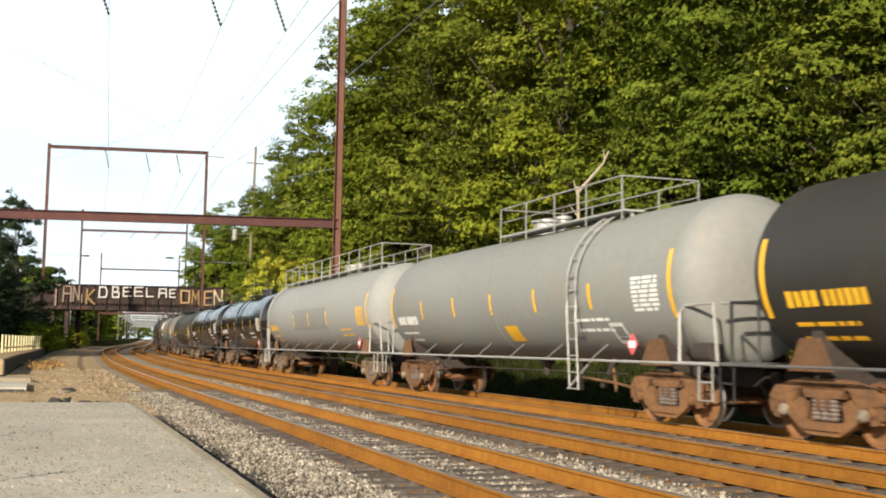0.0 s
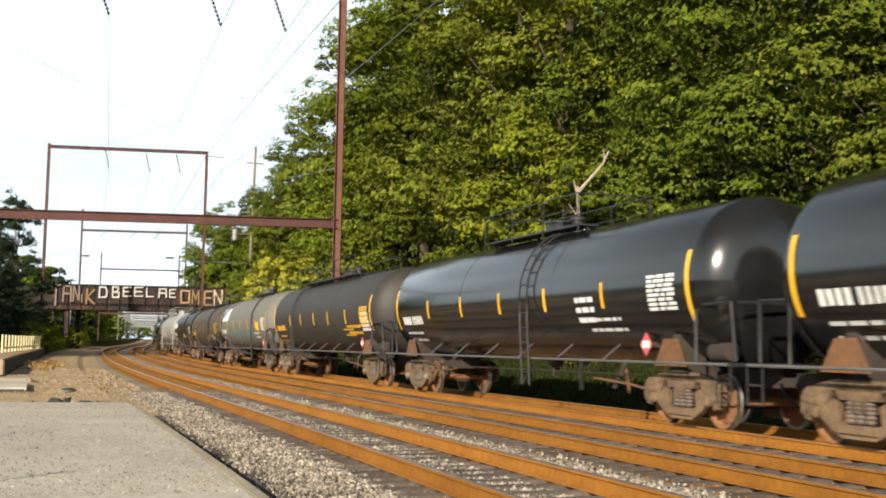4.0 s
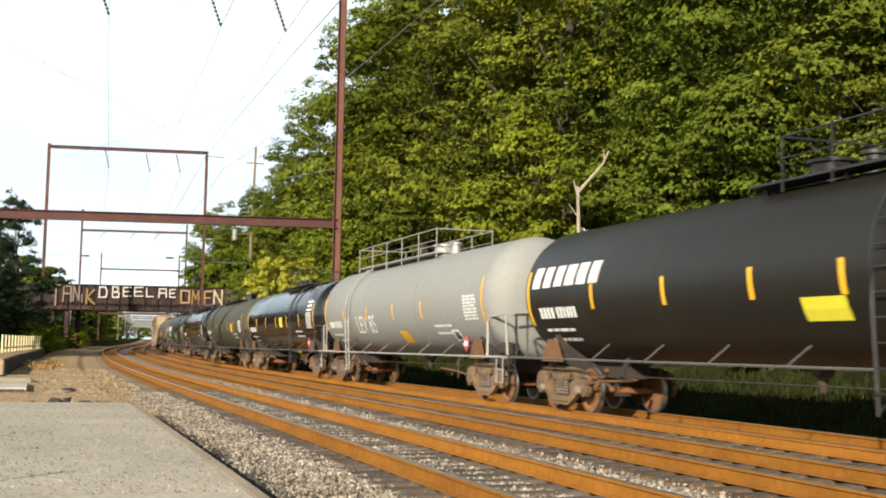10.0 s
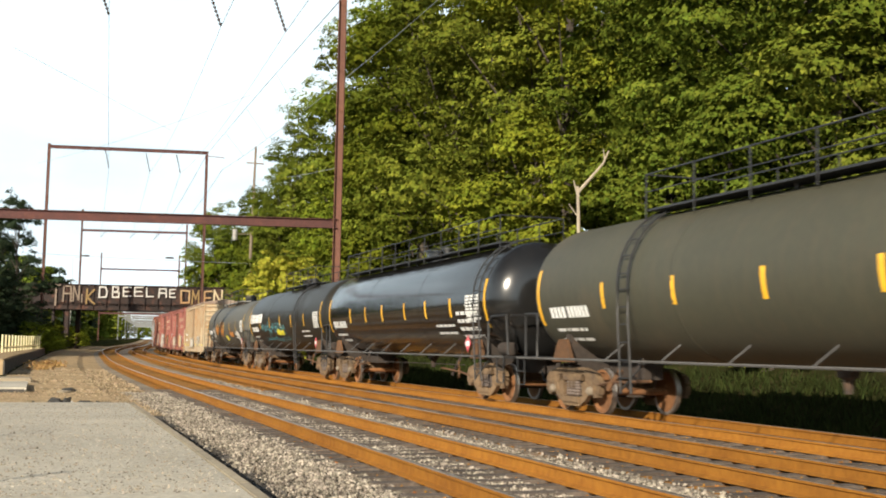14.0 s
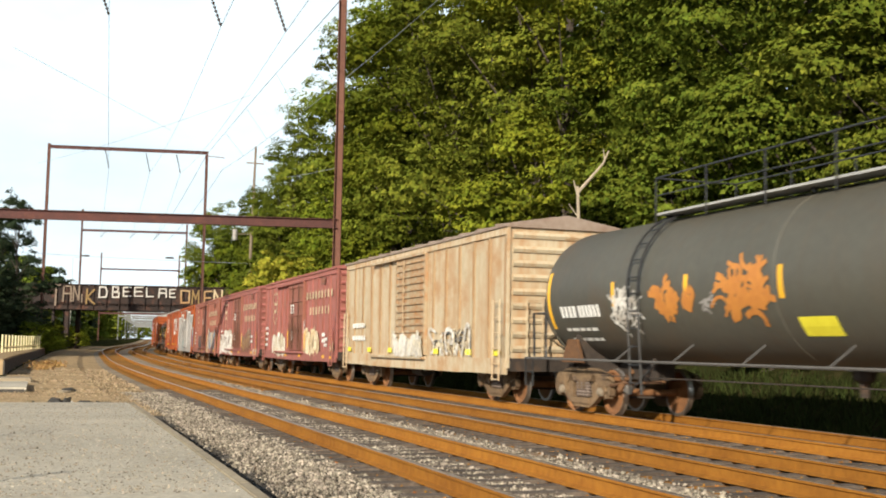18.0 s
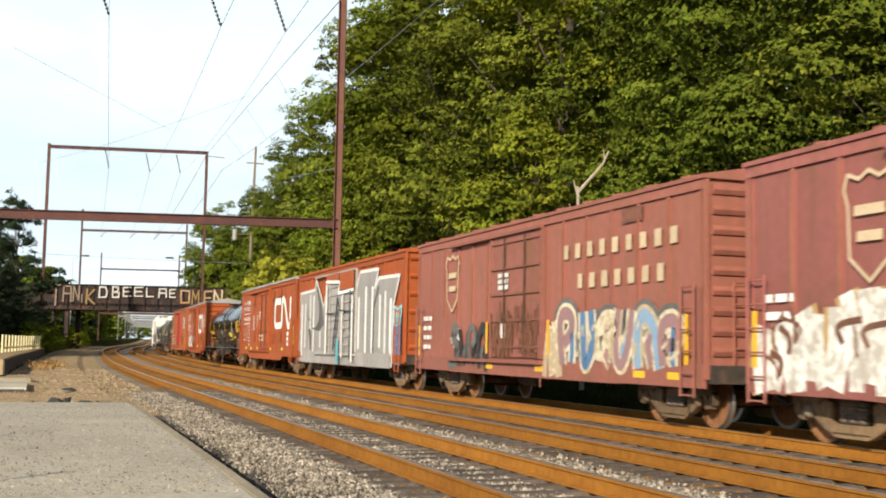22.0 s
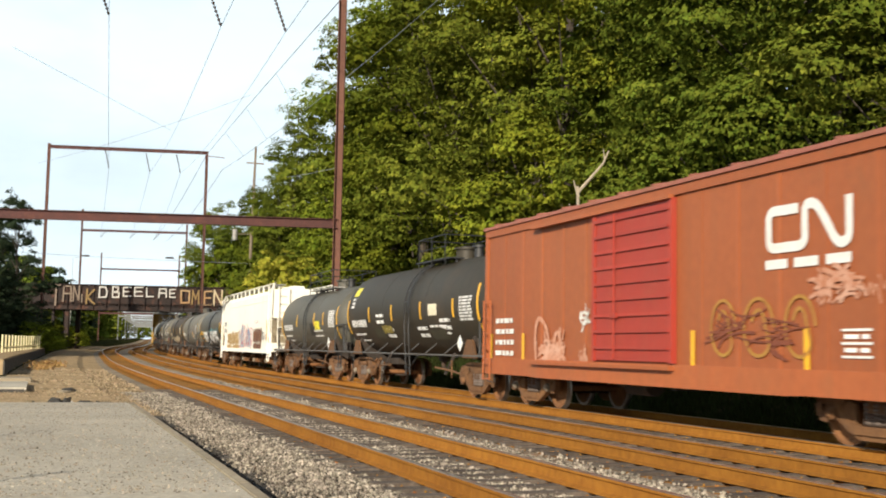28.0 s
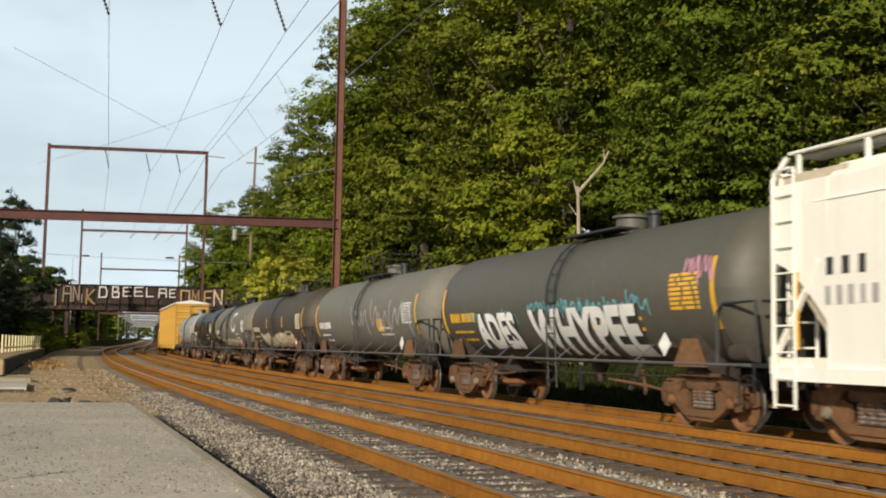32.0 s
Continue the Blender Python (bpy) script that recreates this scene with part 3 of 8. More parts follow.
def make_tree(seed, height, width, leaf, count, low=0.12, top=1.0, spray=0.5, clumpy=1.5):
    """Meshes of a trunk with limbs and of an uneven crown made of leaf clumps."""
    rg = np.random.RandomState(seed)
    tr, cr = Shape(), []
    pts = [(0, 0, -0.8)]
    for i in range(1, 8):
        pts.append((pts[-1][0] + rg.randn() * 0.14, pts[-1][1] + rg.randn() * 0.14, height * 0.9 * i / 7))
    tr.tube(pts, height * 0.016 + 0.06, 7, 0.05)
    clumps = []
    n = int(10 + width * clumpy)
    for i in range(n):
        h = low + (top - low) * (i + rg.rand()) / n
        prof = math.sin(math.pi * min(1, max(0.0, (h - low) / (1.04 - low))) ** 0.75) ** 0.6
        a = i * 2.4 + rg.randn() * 0.5
        r = width * 0.5 * prof * (0.42 + 0.70 * rg.rand())
        c = (r * math.cos(a), r * math.sin(a), h * height)
        rad = (0.13 + 0.15 * rg.rand()) * width * (0.55 + 0.55 * prof)
        clumps.append((c, rad))
        j = min(7, max(1, int(h * 7)))
        b = pts[j - 1]
        mid = ((b[0] + c[0]) / 2, (b[1] + c[1]) / 2, (b[2] + c[2]) / 2 + 0.3)
        tr.tube([b, mid, c], 0.07, 5, 0.015)
    tot = sum(r ** 2 for _, r in clumps)
    for c, r in clumps:
        cr.append(sprays(rg, c, r, count * r * r / tot, leaf, spray, 0.72))
    return tr.mesh("trunk", True), raw("crown", cr)


def plant(kind, label, cat, meshes, at, mats, group=""):
    t = new(kind)
    t.matrix_world = at
    part("trunk", meshes[0], mats[0], t)
    part("crown", meshes[1], mats[1], t)
    return tagged(t, label, cat, group)


def gz(s, lat, z=0.0):
    return P(s, lat, ground_z(s, lat) + z)


FOREST = [make_tree(20 + i, 20.0, w, 0.100, 44000, lo, 1.0, 0.5) for i, (w, lo) in enumerate(((9.5, 0.05), (8.5, 0.08), (10.5, 0.04), (9.0, 0.06), (8.0, 0.03)))]


BACK_FOREST = [make_tree(20 + i, 20.0, w, 0.21, 9000, lo, 1.0, 0.6) for i, (w, lo) in enumerate(((9.5, 0.06), (8.5, 0.1)))]
NEAR_FOREST = [make_tree(40 + i, 20.0, w, 0.090, 60000, lo, 1.0, 0.5) for i, (w, lo) in enumerate(((10.5, 0.16), (9.6, 0.10), (11.0, 0.20), (9.0, 0.14)))]


def build_forest():
    rg = random.Random(8)
    label = "tall broad-leaved tree in full leaf on the railway bank"

    def one(s, lat, h, k, back=False):
        sc = h / 20.0
        m = Matrix.Translation(gz(s, lat)) @ pose(0, 0, 0, 0, 0, rg.uniform(0, 360)) @ Matrix.Diagonal((sc * rg.uniform(0.9, 1.1), sc * rg.uniform(0.9, 1.1), sc, 1))
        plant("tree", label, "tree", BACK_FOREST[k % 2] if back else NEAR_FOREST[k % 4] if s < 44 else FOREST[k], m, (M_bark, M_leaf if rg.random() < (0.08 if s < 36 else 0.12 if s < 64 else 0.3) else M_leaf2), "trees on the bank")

    for i in range(27):
        if 118 < 12 + i * 5.6 < 168:
            continue
        s = 12 + i * 5.6 + rg.uniform(-1, 1)
        h = 19 if s < 40 else 22.5 if s < 66 else 24.8 if s < 86 else 23.4 if s < 93 else 17.0 if s < 98 else 16
        lat = 10.6 + rg.uniform(-0.9, 1.3) + (1.2 if i == 12 else 1.6 if i == 13 else 0.5 if i == 14 else 0)
        one(s, lat, h + rg.uniform(-1.5, 1.2), i % 5)
    for i in range(13):
        s = 14 + i * 7.0 + rg.uniform(-1.5, 1.5)
        h = 24.5 if s < 76 else 22.5
        one(s, 16.5 + rg.uniform(-1.5, 2.0), h + rg.uniform(-1.5, 1.5), (i * 2 + 1) % 5, s < 80)
    for s, lat, h, k in ((105, 9.2, 20.8, 1), (112.5, 8.8, 18.6, 3), (119, 9.8, 17.6, 0), (101, 15.0, 20.5, 4), (140, 12.5, 15.5, 2), (172, 7.4, 21.5, 0), (166, 11.5, 21.2, 3), (190, 10.5, 18, 0), (184, 12.6, 17, 3), (196, 13.6, 16.5, 1), (181, 7.6, 20, 2), (203, 11.5, 17, 4)):
        one(s, lat, h, k)
    for i in range(3):
        one(30 + i * 14 + rg.uniform(-2, 2), 25 + rg.uniform(-2, 3), 24 + rg.uniform(-1, 1.5), (i * 3) % 5, True)


build_forest()

UNDER = make_tree(61, 6.0, 5.5, 0.12, 6000, 0.02, 1.0, 0.4)


def build_undergrowth():
    rg = random.Random(5)
    for i in range(20):
        s = 10 + i * 5.0 + rg.uniform(-1, 1)
        sc = rg.uniform(0.55, 0.85) if s < 44 else rg.uniform(0.65, 1.1)
        m = Matrix.Translation(gz(s, 8.9 + rg.uniform(-0.5, 0.9))) @ pose(0, 0, 0, 0, 0, rg.uniform(0, 360)) @ Matrix.Diagonal((sc, sc, sc, 1))
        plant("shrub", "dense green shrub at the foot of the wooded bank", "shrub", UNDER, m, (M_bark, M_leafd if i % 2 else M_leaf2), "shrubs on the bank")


build_undergrowth()
BUSH = make_tree(71, 8.0, 7.5, 0.14, 16000, 0.03, 1.0, 0.5)
for s, lat, sc, lab in ((90, 5.6, 1.06, "large yellow-green bush lit by the sun"), (94, 7.2, 0.6, "yellow-green bush beside the wooded bank")):
    plant("bush", lab, "bush", BUSH, Matrix.Translation(gz(s, lat)) @ pose(0, 0, 0, 0, 0, 40 * sc) @ Matrix.Diagonal((sc, sc, sc, 1)), (M_bark, M_leafy), "yellow-green bushes")
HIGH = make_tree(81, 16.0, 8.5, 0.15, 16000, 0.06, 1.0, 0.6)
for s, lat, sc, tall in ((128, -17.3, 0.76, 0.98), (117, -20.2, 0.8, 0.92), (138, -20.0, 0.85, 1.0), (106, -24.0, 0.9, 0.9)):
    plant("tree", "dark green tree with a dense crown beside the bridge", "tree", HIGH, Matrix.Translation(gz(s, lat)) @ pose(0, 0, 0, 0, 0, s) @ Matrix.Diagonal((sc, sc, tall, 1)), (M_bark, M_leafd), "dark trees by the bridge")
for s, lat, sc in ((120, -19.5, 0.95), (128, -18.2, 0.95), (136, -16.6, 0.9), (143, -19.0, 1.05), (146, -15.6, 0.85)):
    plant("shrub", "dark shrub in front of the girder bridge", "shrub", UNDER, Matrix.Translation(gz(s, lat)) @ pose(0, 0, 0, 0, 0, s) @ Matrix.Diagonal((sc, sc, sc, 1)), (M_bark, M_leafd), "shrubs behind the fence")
for i in range(6):
    sc = 0.9 + 0.25 * math.sin(i * 2.1)
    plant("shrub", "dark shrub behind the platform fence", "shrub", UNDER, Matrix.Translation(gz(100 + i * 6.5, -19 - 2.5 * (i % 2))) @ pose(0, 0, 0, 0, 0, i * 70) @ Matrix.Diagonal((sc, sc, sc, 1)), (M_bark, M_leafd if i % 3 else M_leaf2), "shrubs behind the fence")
FAR = [make_tree(91 + i, 12.0, 9.0, 0.30, 3500, 0.02, 1.0, 0.8) for i in range(2)]
for i in range(30):
    sc = (0.95 + 0.3 * math.sin(i * 1.7)) * (0.86 if i in (0, 1, 5) else 1.0)
    s, lat = 168 + (i // 2) * 13, (-15.5 - 5 * (i % 4)) if i % 2 else (-24 - 6 * (i % 3))
    plant("tree", "distant lineside tree beyond the bridge", "tree", FAR[i % 2], Matrix.Translation(P(s, lat)) @ pose(0, 0, 0, 0, 0, i * 50) @ Matrix.Diagonal((sc, sc, sc, 1)), (M_bark, M_leaf2 if i % 3 else M_leafd), "distant trees")
for i in range(16):
    s, lat = 330 + (i // 2) * 45, -21 - 7 * (i % 2) if i % 4 < 2 else 14 + 7 * (i % 2)
    plant("tree", "hazy distant tree along the far line", "tree", FAR[i % 2], Matrix.Translation(P(s, lat)) @ pose(0, 0, 0, 0, 0, i * 61) @ Matrix.Diagonal((1.3, 1.3, 1.1, 1)), (M_bark, M_leaf2), "distant trees")
for i in range(10):
    q = P(880, -40 + i * 9)
    plant("tree", "hazy tree closing the far end of the line", "tree", FAR[i % 2], Matrix.Translation(q) @ pose(0, 0, 0, 0, 0, i * 61) @ Matrix.Diagonal((1.4, 1.4, 1.0, 1)), (M_bark, M_leaf2), "distant trees")
for i in range(14):
    sc = 1.25 + 0.3 * math.sin(i * 2.9)
    s, lat = 166 + (i // 2) * 12, 8.5 + 6 * (i % 2)
    plant("tree", "tree on the bank beyond the bridge", "tree", FAR[i % 2], Matrix.Translation(P(s, lat)) @ pose(0, 0, 0, 0, 0, i * 77) @ Matrix.Diagonal((sc, sc, sc, 1)), (M_bark, M_leaf), "distant trees")
for i in range(12):
    sc = 0.42 + 0.08 * math.sin(i * 2.3)
    plant("shrub", "low green shrub on the lineside beyond the platform", "shrub", UNDER, Matrix.Translation(P(116 + i * 8, -13.6 - 0.9 * (i % 2))) @ pose(0, 0, 0, 0, 0, i * 50) @ Matrix.Diagonal((sc * 2, sc * 2, sc, 1)), (M_bark, M_leaf), "low lineside shrubs")


def build_weeds():
    rg = np.random.RandomState(15)
    sh = []
    for i in range(20):
        c = P(58 + rg.rand() * 12, -12.4 + rg.rand() * 1.7, 0.0)
        sh.append(leaf_cards(rg, c, 0.45, 40, 0.07, 0.6))
    ob = new("dry_weeds", raw("dry_weeds", sh))
    ob.data.materials.append(M_weed)
    tagged(ob, "clumps of orange-brown dry weeds beyond the platform", "weeds", kind="stuff")
    sh = Shape()
    rg = np.random.RandomState(16)
    for i in range(22000):
        s, lat = 6 + 80 * rg.rand() ** 1.3, 3.0 + 5.2 * rg.rand()
        c = np.array(gz(s, lat))
        h = 0.12 + 0.28 * rg.rand()
        a = rg.rand() * 6.28
        d = np.array([math.cos(a), math.sin(a), 0]) * 0.022
        t = np.array([rg.randn() * 0.12, rg.randn() * 0.12, h])
        o = len(sh.v)
        sh.v += [tuple(c - d), tuple(c + d), tuple(c + t * 0.6 + d * 0.8), tuple(c + t), tuple(c + t * 0.6 - d * 0.8)]
        sh.f.append((o, o + 1, o + 2, o + 3, o + 4))
    me = bpy.data.meshes.new("grass_tufts")
    me.from_pydata(sh.v, [], sh.f)
    ob = new("grass_tufts", me)
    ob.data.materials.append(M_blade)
    tagged(ob, "long green grass on the bank beside the rails", "grass", kind="stuff")


build_weeds()


fp = slab("far_platform", 50, 116, -21, -13.2, -0.4, 0.52, M_earth, "raised far platform with a dark face", "platform")
# a near-black strip covers the side towards the tracks
part("platform_face", sweep([(-13.2, -0.35), (-13.13, -0.35), (-13.13, 0.46), (-13.2, 0.46)], [50 + 3 * i for i in range(23)], 0.0), M_dkstone, fp, "dark retaining face")


def build_fence():
    f = new("picket_fence")
    pk = Shape().box(-0.13, 0.13, -0.04, 0.04, 0.0, 1.12).mesh("picket")
    line = [P(76 + 35 * i / 14, -14.5 + 1.0 * i / 14, 0.53) for i in range(15)]
    for i, q in enumerate(line):
        part("picket", pk, M_fence, f, at=Matrix.Translation(q) @ pose(0, 0, 0, 0, 0, 90 - math.degrees(heading(90)) + 8))
    for z in (0.3,):
        sh = Shape()
        for p, q in zip(line, line[1:]):
            sh.bar(p + Vector((0, 0, z)), q + Vector((0, 0, z)), 0.04, 0.1)
        part("rail", sh, M_fence, f)
    tagged(f, "pale yellow wooden fence along the far platform", "fence")


build_fence()


# ---- catenary frames, wires, poles ----
def i_beam(sh, p, q, w, h, up=(0, 0, 1), t=0.03):
    """A rolled I section in one piece."""
    p, q, up = Vector(p), Vector(q), Vector(up)
    side = (q - p).normalized().cross(up).normalized()
    a, b, k = w / 2, h / 2, t / 2
    pr = [(-a, -b), (a, -b), (a, -b + t), (k, -b + t), (k, b - t), (a, b - t), (a, b), (-a, b), (-a, b - t), (-k, b - t), (-k, -b + t), (-a, -b + t)]
    n = len(pr)
    return sh.add([e + side * x + up * y for e in (p, q) for x, y in pr], [tuple(range(n)), tuple(range(2 * n - 1, n - 1, -1))] + [(i, (i + 1) % n, n + (i + 1) % n, n + i) for i in range(n)])


def insulator(parent, top, foot):
    sh = Shape()
    top, foot = Vector(top), Vector(foot)
    n = 9
    d = foot - top
    for i in range(n):
        sh.tube([top + d * ((i + 0.2) / n), top + d * ((i + 0.75) / n)], 0.10, 8, 0.05)
    sh.tube([top, foot], 0.03, 5)
    part("insulator_string", sh, M_insul, parent, "dark string of insulator discs")


def gantry(xr, yr, xl, yl, base, tr, tl, beams, wide=0.40, strings=(), lean=(0, 0), steel=None, label="rusty steel frame spanning the tracks for overhead wires"):
    g = new("catenary_gantry")
    for x, y, top in ((xr, yr, tr), (xl, yl, tl)):
        b, t = Vector((x, y, base - 0.4)), Vector((x + lean[0], y, top))
        sh = i_beam(Shape(), b, t, wide, wide, (1, 0, 0), 0.04)
        part("column", sh, steel or M_pole, g, "" if steel else "rusty riveted steel column")
    for z, h, w in beams:
        part("cross_beam", i_beam(Shape(), (xr, yr, z), (xl, yl, z), w, h), steel or M_beam, g, "" if steel else "red-brown steel cross beam")
    for a, b in strings:
        insulator(g, a, b)
    return tagged(g, label, "catenary gantry", "gantries over the line")


M_fargrey = surf("dull grey gantry steel", (0.24, 0.25, 0.25), (0.18, 0.185, 0.185), 0.7, 0.0, 1.5, 8, 0.05)
G1 = ((-5.75, 61.5), (-24.6, 59.2))
G2 = ((-29.95, 142.0), (-48.9, 139.3))
LOW1 = [Vector((-18.5, 61.0, 19.1)), Vector((-12.4, 61.2, 18.65)), Vector((-8.85, 61.3, 18.45))]
TOP1 = [v + Vector((-0.75, 0, 2.1)) for v in LOW1]
LOW2 = [Vector((-41.8, 140.6, 22.9)), Vector((-36.8, 141.0, 22.6)), Vector((-33.1, 141.5, 22.6))]
TOP2 = [v + Vector((-0.55, 0, 2.3)) for v in LOW2]
gantry(*G1[0], *G1[1], -0.6, 24.6, 24.6, [(7.92, 0.50, 0.32), (21.0, 0.4, 0.3)], 0.42, list(zip(TOP1, LOW1)), (-0.02, 0))
gantry(*G2[0], *G2[1], -0.4, 25.5, 25.7, [(25.3, 0.40, 0.3)], 0.30, list(zip(TOP2, LOW2)))
LOW3 = [Vector((-66.5, 220, 21.6)), Vector((-61.0, 220.5, 21.4)), Vector((-56.5, 221, 21.3))]
gantry(-50.2, 222, -70.0, 219.6, 0.2, 24.6, 27.0, [(22.9, 0.42, 0.3)], 0.30, [(v + Vector((1.2, 0, 1.3)), v) for v in LOW3])
gantry(-70.0, 302, -90.0, 299.6, 1.0, 24.9, 24.9, [(20.6, 0.40, 0.3), (9.0, 0.45, 0.3)], 0.3)
for s in range(385, 830, 48):
    q, r = P(s, 4.0), P(s, -15.5)
    gantry(q.x, q.y, r.x, r.y, q.z - 0.5, q.z + 16.5, q.z + 16.5, [(q.z + 8.2, 0.5, 0.35), (q.z + 11.5, 0.3, 0.3), (q.z + 15.0, 0.45, 0.3)], 0.24, steel=M_fargrey, label="grey steel frame over the far line")


def wire(a, b, sag, r=0.02, name="overhead_wire", lab="thin overhead electric wire"):
    a, b = Vector(a), Vector(b)
    pts = [a.lerp(b, i / 14) - Vector((0, 0, sag * 4 * (i / 14) * (1 - i / 14))) for i in range(15)]
    return tagged(part(name, Shape().tube(pts, r, 5), M_wire), lab, "wire", "overhead wires")


for k in range(3):
    wire(LOW1[k], LOW2[k], 0.9, 0.016)
    wire(LOW2[k], LOW3[k], 0.9, 0.022)
    back = LOW1[k] + (LOW1[k] - LOW2[k])
    back.z = LOW1[k].z
    wire(LOW1[k], back, 0.9, 0.016)
A1, A2 = Vector((-6.0, 61.4, 20.2)), Vector((-30.0, 141.8, 25.0))
wire(A1, A2, -0.1, 0.028)
wire(A2, LOW3[2], 0.8, 0.035)
wire(A1, A1 + (A1 - A2) + Vector((0, 0, 4.0)), 0.9, 0.02)
B1, B2 = Vector((-4.3, 61.4, 17.0)), Vector((-27.9, 141.8, 23.2))
wire(B1, B2, 0.3, 0.026)
wire(B2, LOW3[2] + Vector((2.5, 0, -0.2)), 0.8, 0.032)
wire(B1, B1 + (B1 - B2) + Vector((0, 0, 5.0)), 0.9, 0.018)
for t in (0.28, 0.5, 0.72):
    wire(A1.lerp(A2, t), B1.lerp(B2, t) - Vector((0, 0, 0.25)), 0, 0.018, "dropper_wire", "thin dropper between two overhead wires")
wire((-31, 80, 22.2), (-22, 90, 18.3), 0.0, 0.014, "span_wire", "faint guy wire across the sky")
wire((-36, 100, 17.0), (-14, 82, 19.6), 0.3, 0.014, "span_wire", "faint guy wire across the sky")
wire((-52, 125, 11.3), (-3, 106, 8.8), 0.35, 0.02, "span_wire", "pale cable crossing the line")
arm = Shape().bar((-30, 141.9, 24.9), (-27.7, 141.9, 24.7), 0.09)
tagged(part("wire_bracket", arm, M_pole), "short steel bracket on the gantry column", "bracket")

tp_ = new("telegraph_pole")
part("pole", Shape().tube([(-18.75, 110, 0.2), (-18.6, 110, 12), (-18.45, 110, 20.6)], 0.17, 8, 0.11), M_wood, tp_)
part("crossarm", Shape().bar((-19.3, 110, 19.0), (-17.6, 110, 18.9), 0.12), M_wood, tp_)
part("transformer", Shape().lathe([(0, 0.2), (0.05, 0.24), (1.0, 0.24), (1.05, 0.2)], 12, (-20.2, 110, 11.4), "z"), M_galv, tp_, "pale grey can")
part("can_bracket", Shape().bar((-20.2, 110, 12.0), (-18.6, 110, 12.0), 0.07), M_wood, tp_)
tagged(tp_, "grey wooden telegraph pole in front of the trees", "utility pole")
wire((-18.6, 110, 17.4), (-6.0, 61.7, 11.0), 0.2, 0.014, "guy_wire", "sagging cable to the gantry column")
for x, y, z in ((-64.5, 205, 16.8), (-49.3, 205, 16.7)):
    lm = new("street_lamp")
    part("arm", Shape().tube([(x - 2.2 if x < -60 else x + 2.0, y, 2), (x - 2.2 if x < -60 else x + 2.0, y, z - 0.5), (x, y, z)], 0.045, 6), M_galv, lm)
    part("head", Shape().lathe([(-0.8, 0.05), (-0.6, 0.14), (0.5, 0.2), (0.75, 0.08)], 8, (x, y, z)), M_under, lm, "dark lamp head")
    tagged(lm, "distant street lamp beyond the bridge", "street lamp", "street lamps")

# dead tree
dt = new("dead_tree")
a0 = 4.55
part("trunk", Shape().tube([(a0 + 0.13, 38, 0.0), (a0 + 0.03, 38, 3.3), (a0 - 0.02, 38, 5.6), (a0 - 0.05, 38, 6.80)], 0.085, 8, 0.05), M_dead, dt, "bare bleached trunk", smooth=True)
part("limb", Shape().tube([(a0 - 0.05, 38, 6.6), (a0 + 0.40, 38, 7.12), (a0 + 0.80, 38, 7.60), (a0 + 0.98, 38, 8.02)], 0.062, 6, 0.028), M_dead, dt, smooth=True)
part("limb", Shape().tube([(a0 - 0.03, 38, 6.45), (a0 - 0.14, 38, 6.8), (a0 - 0.2, 38, 7.0)], 0.05, 6, 0.02), M_dead, dt)
part("twig", Shape().tube([(a0 + 0.85, 38, 7.65), (a0 + 0.80, 38, 8.1)], 0.03, 5, 0.012), M_dead, dt)
part("twig", Shape().tube([(a0 + 0.0, 38, 5.7), (a0 - 0.35, 38, 6.2)], 0.027, 5, 0.01), M_dead, dt)
tagged(dt, "bare bleached dead tree with a forked top", "dead tree")


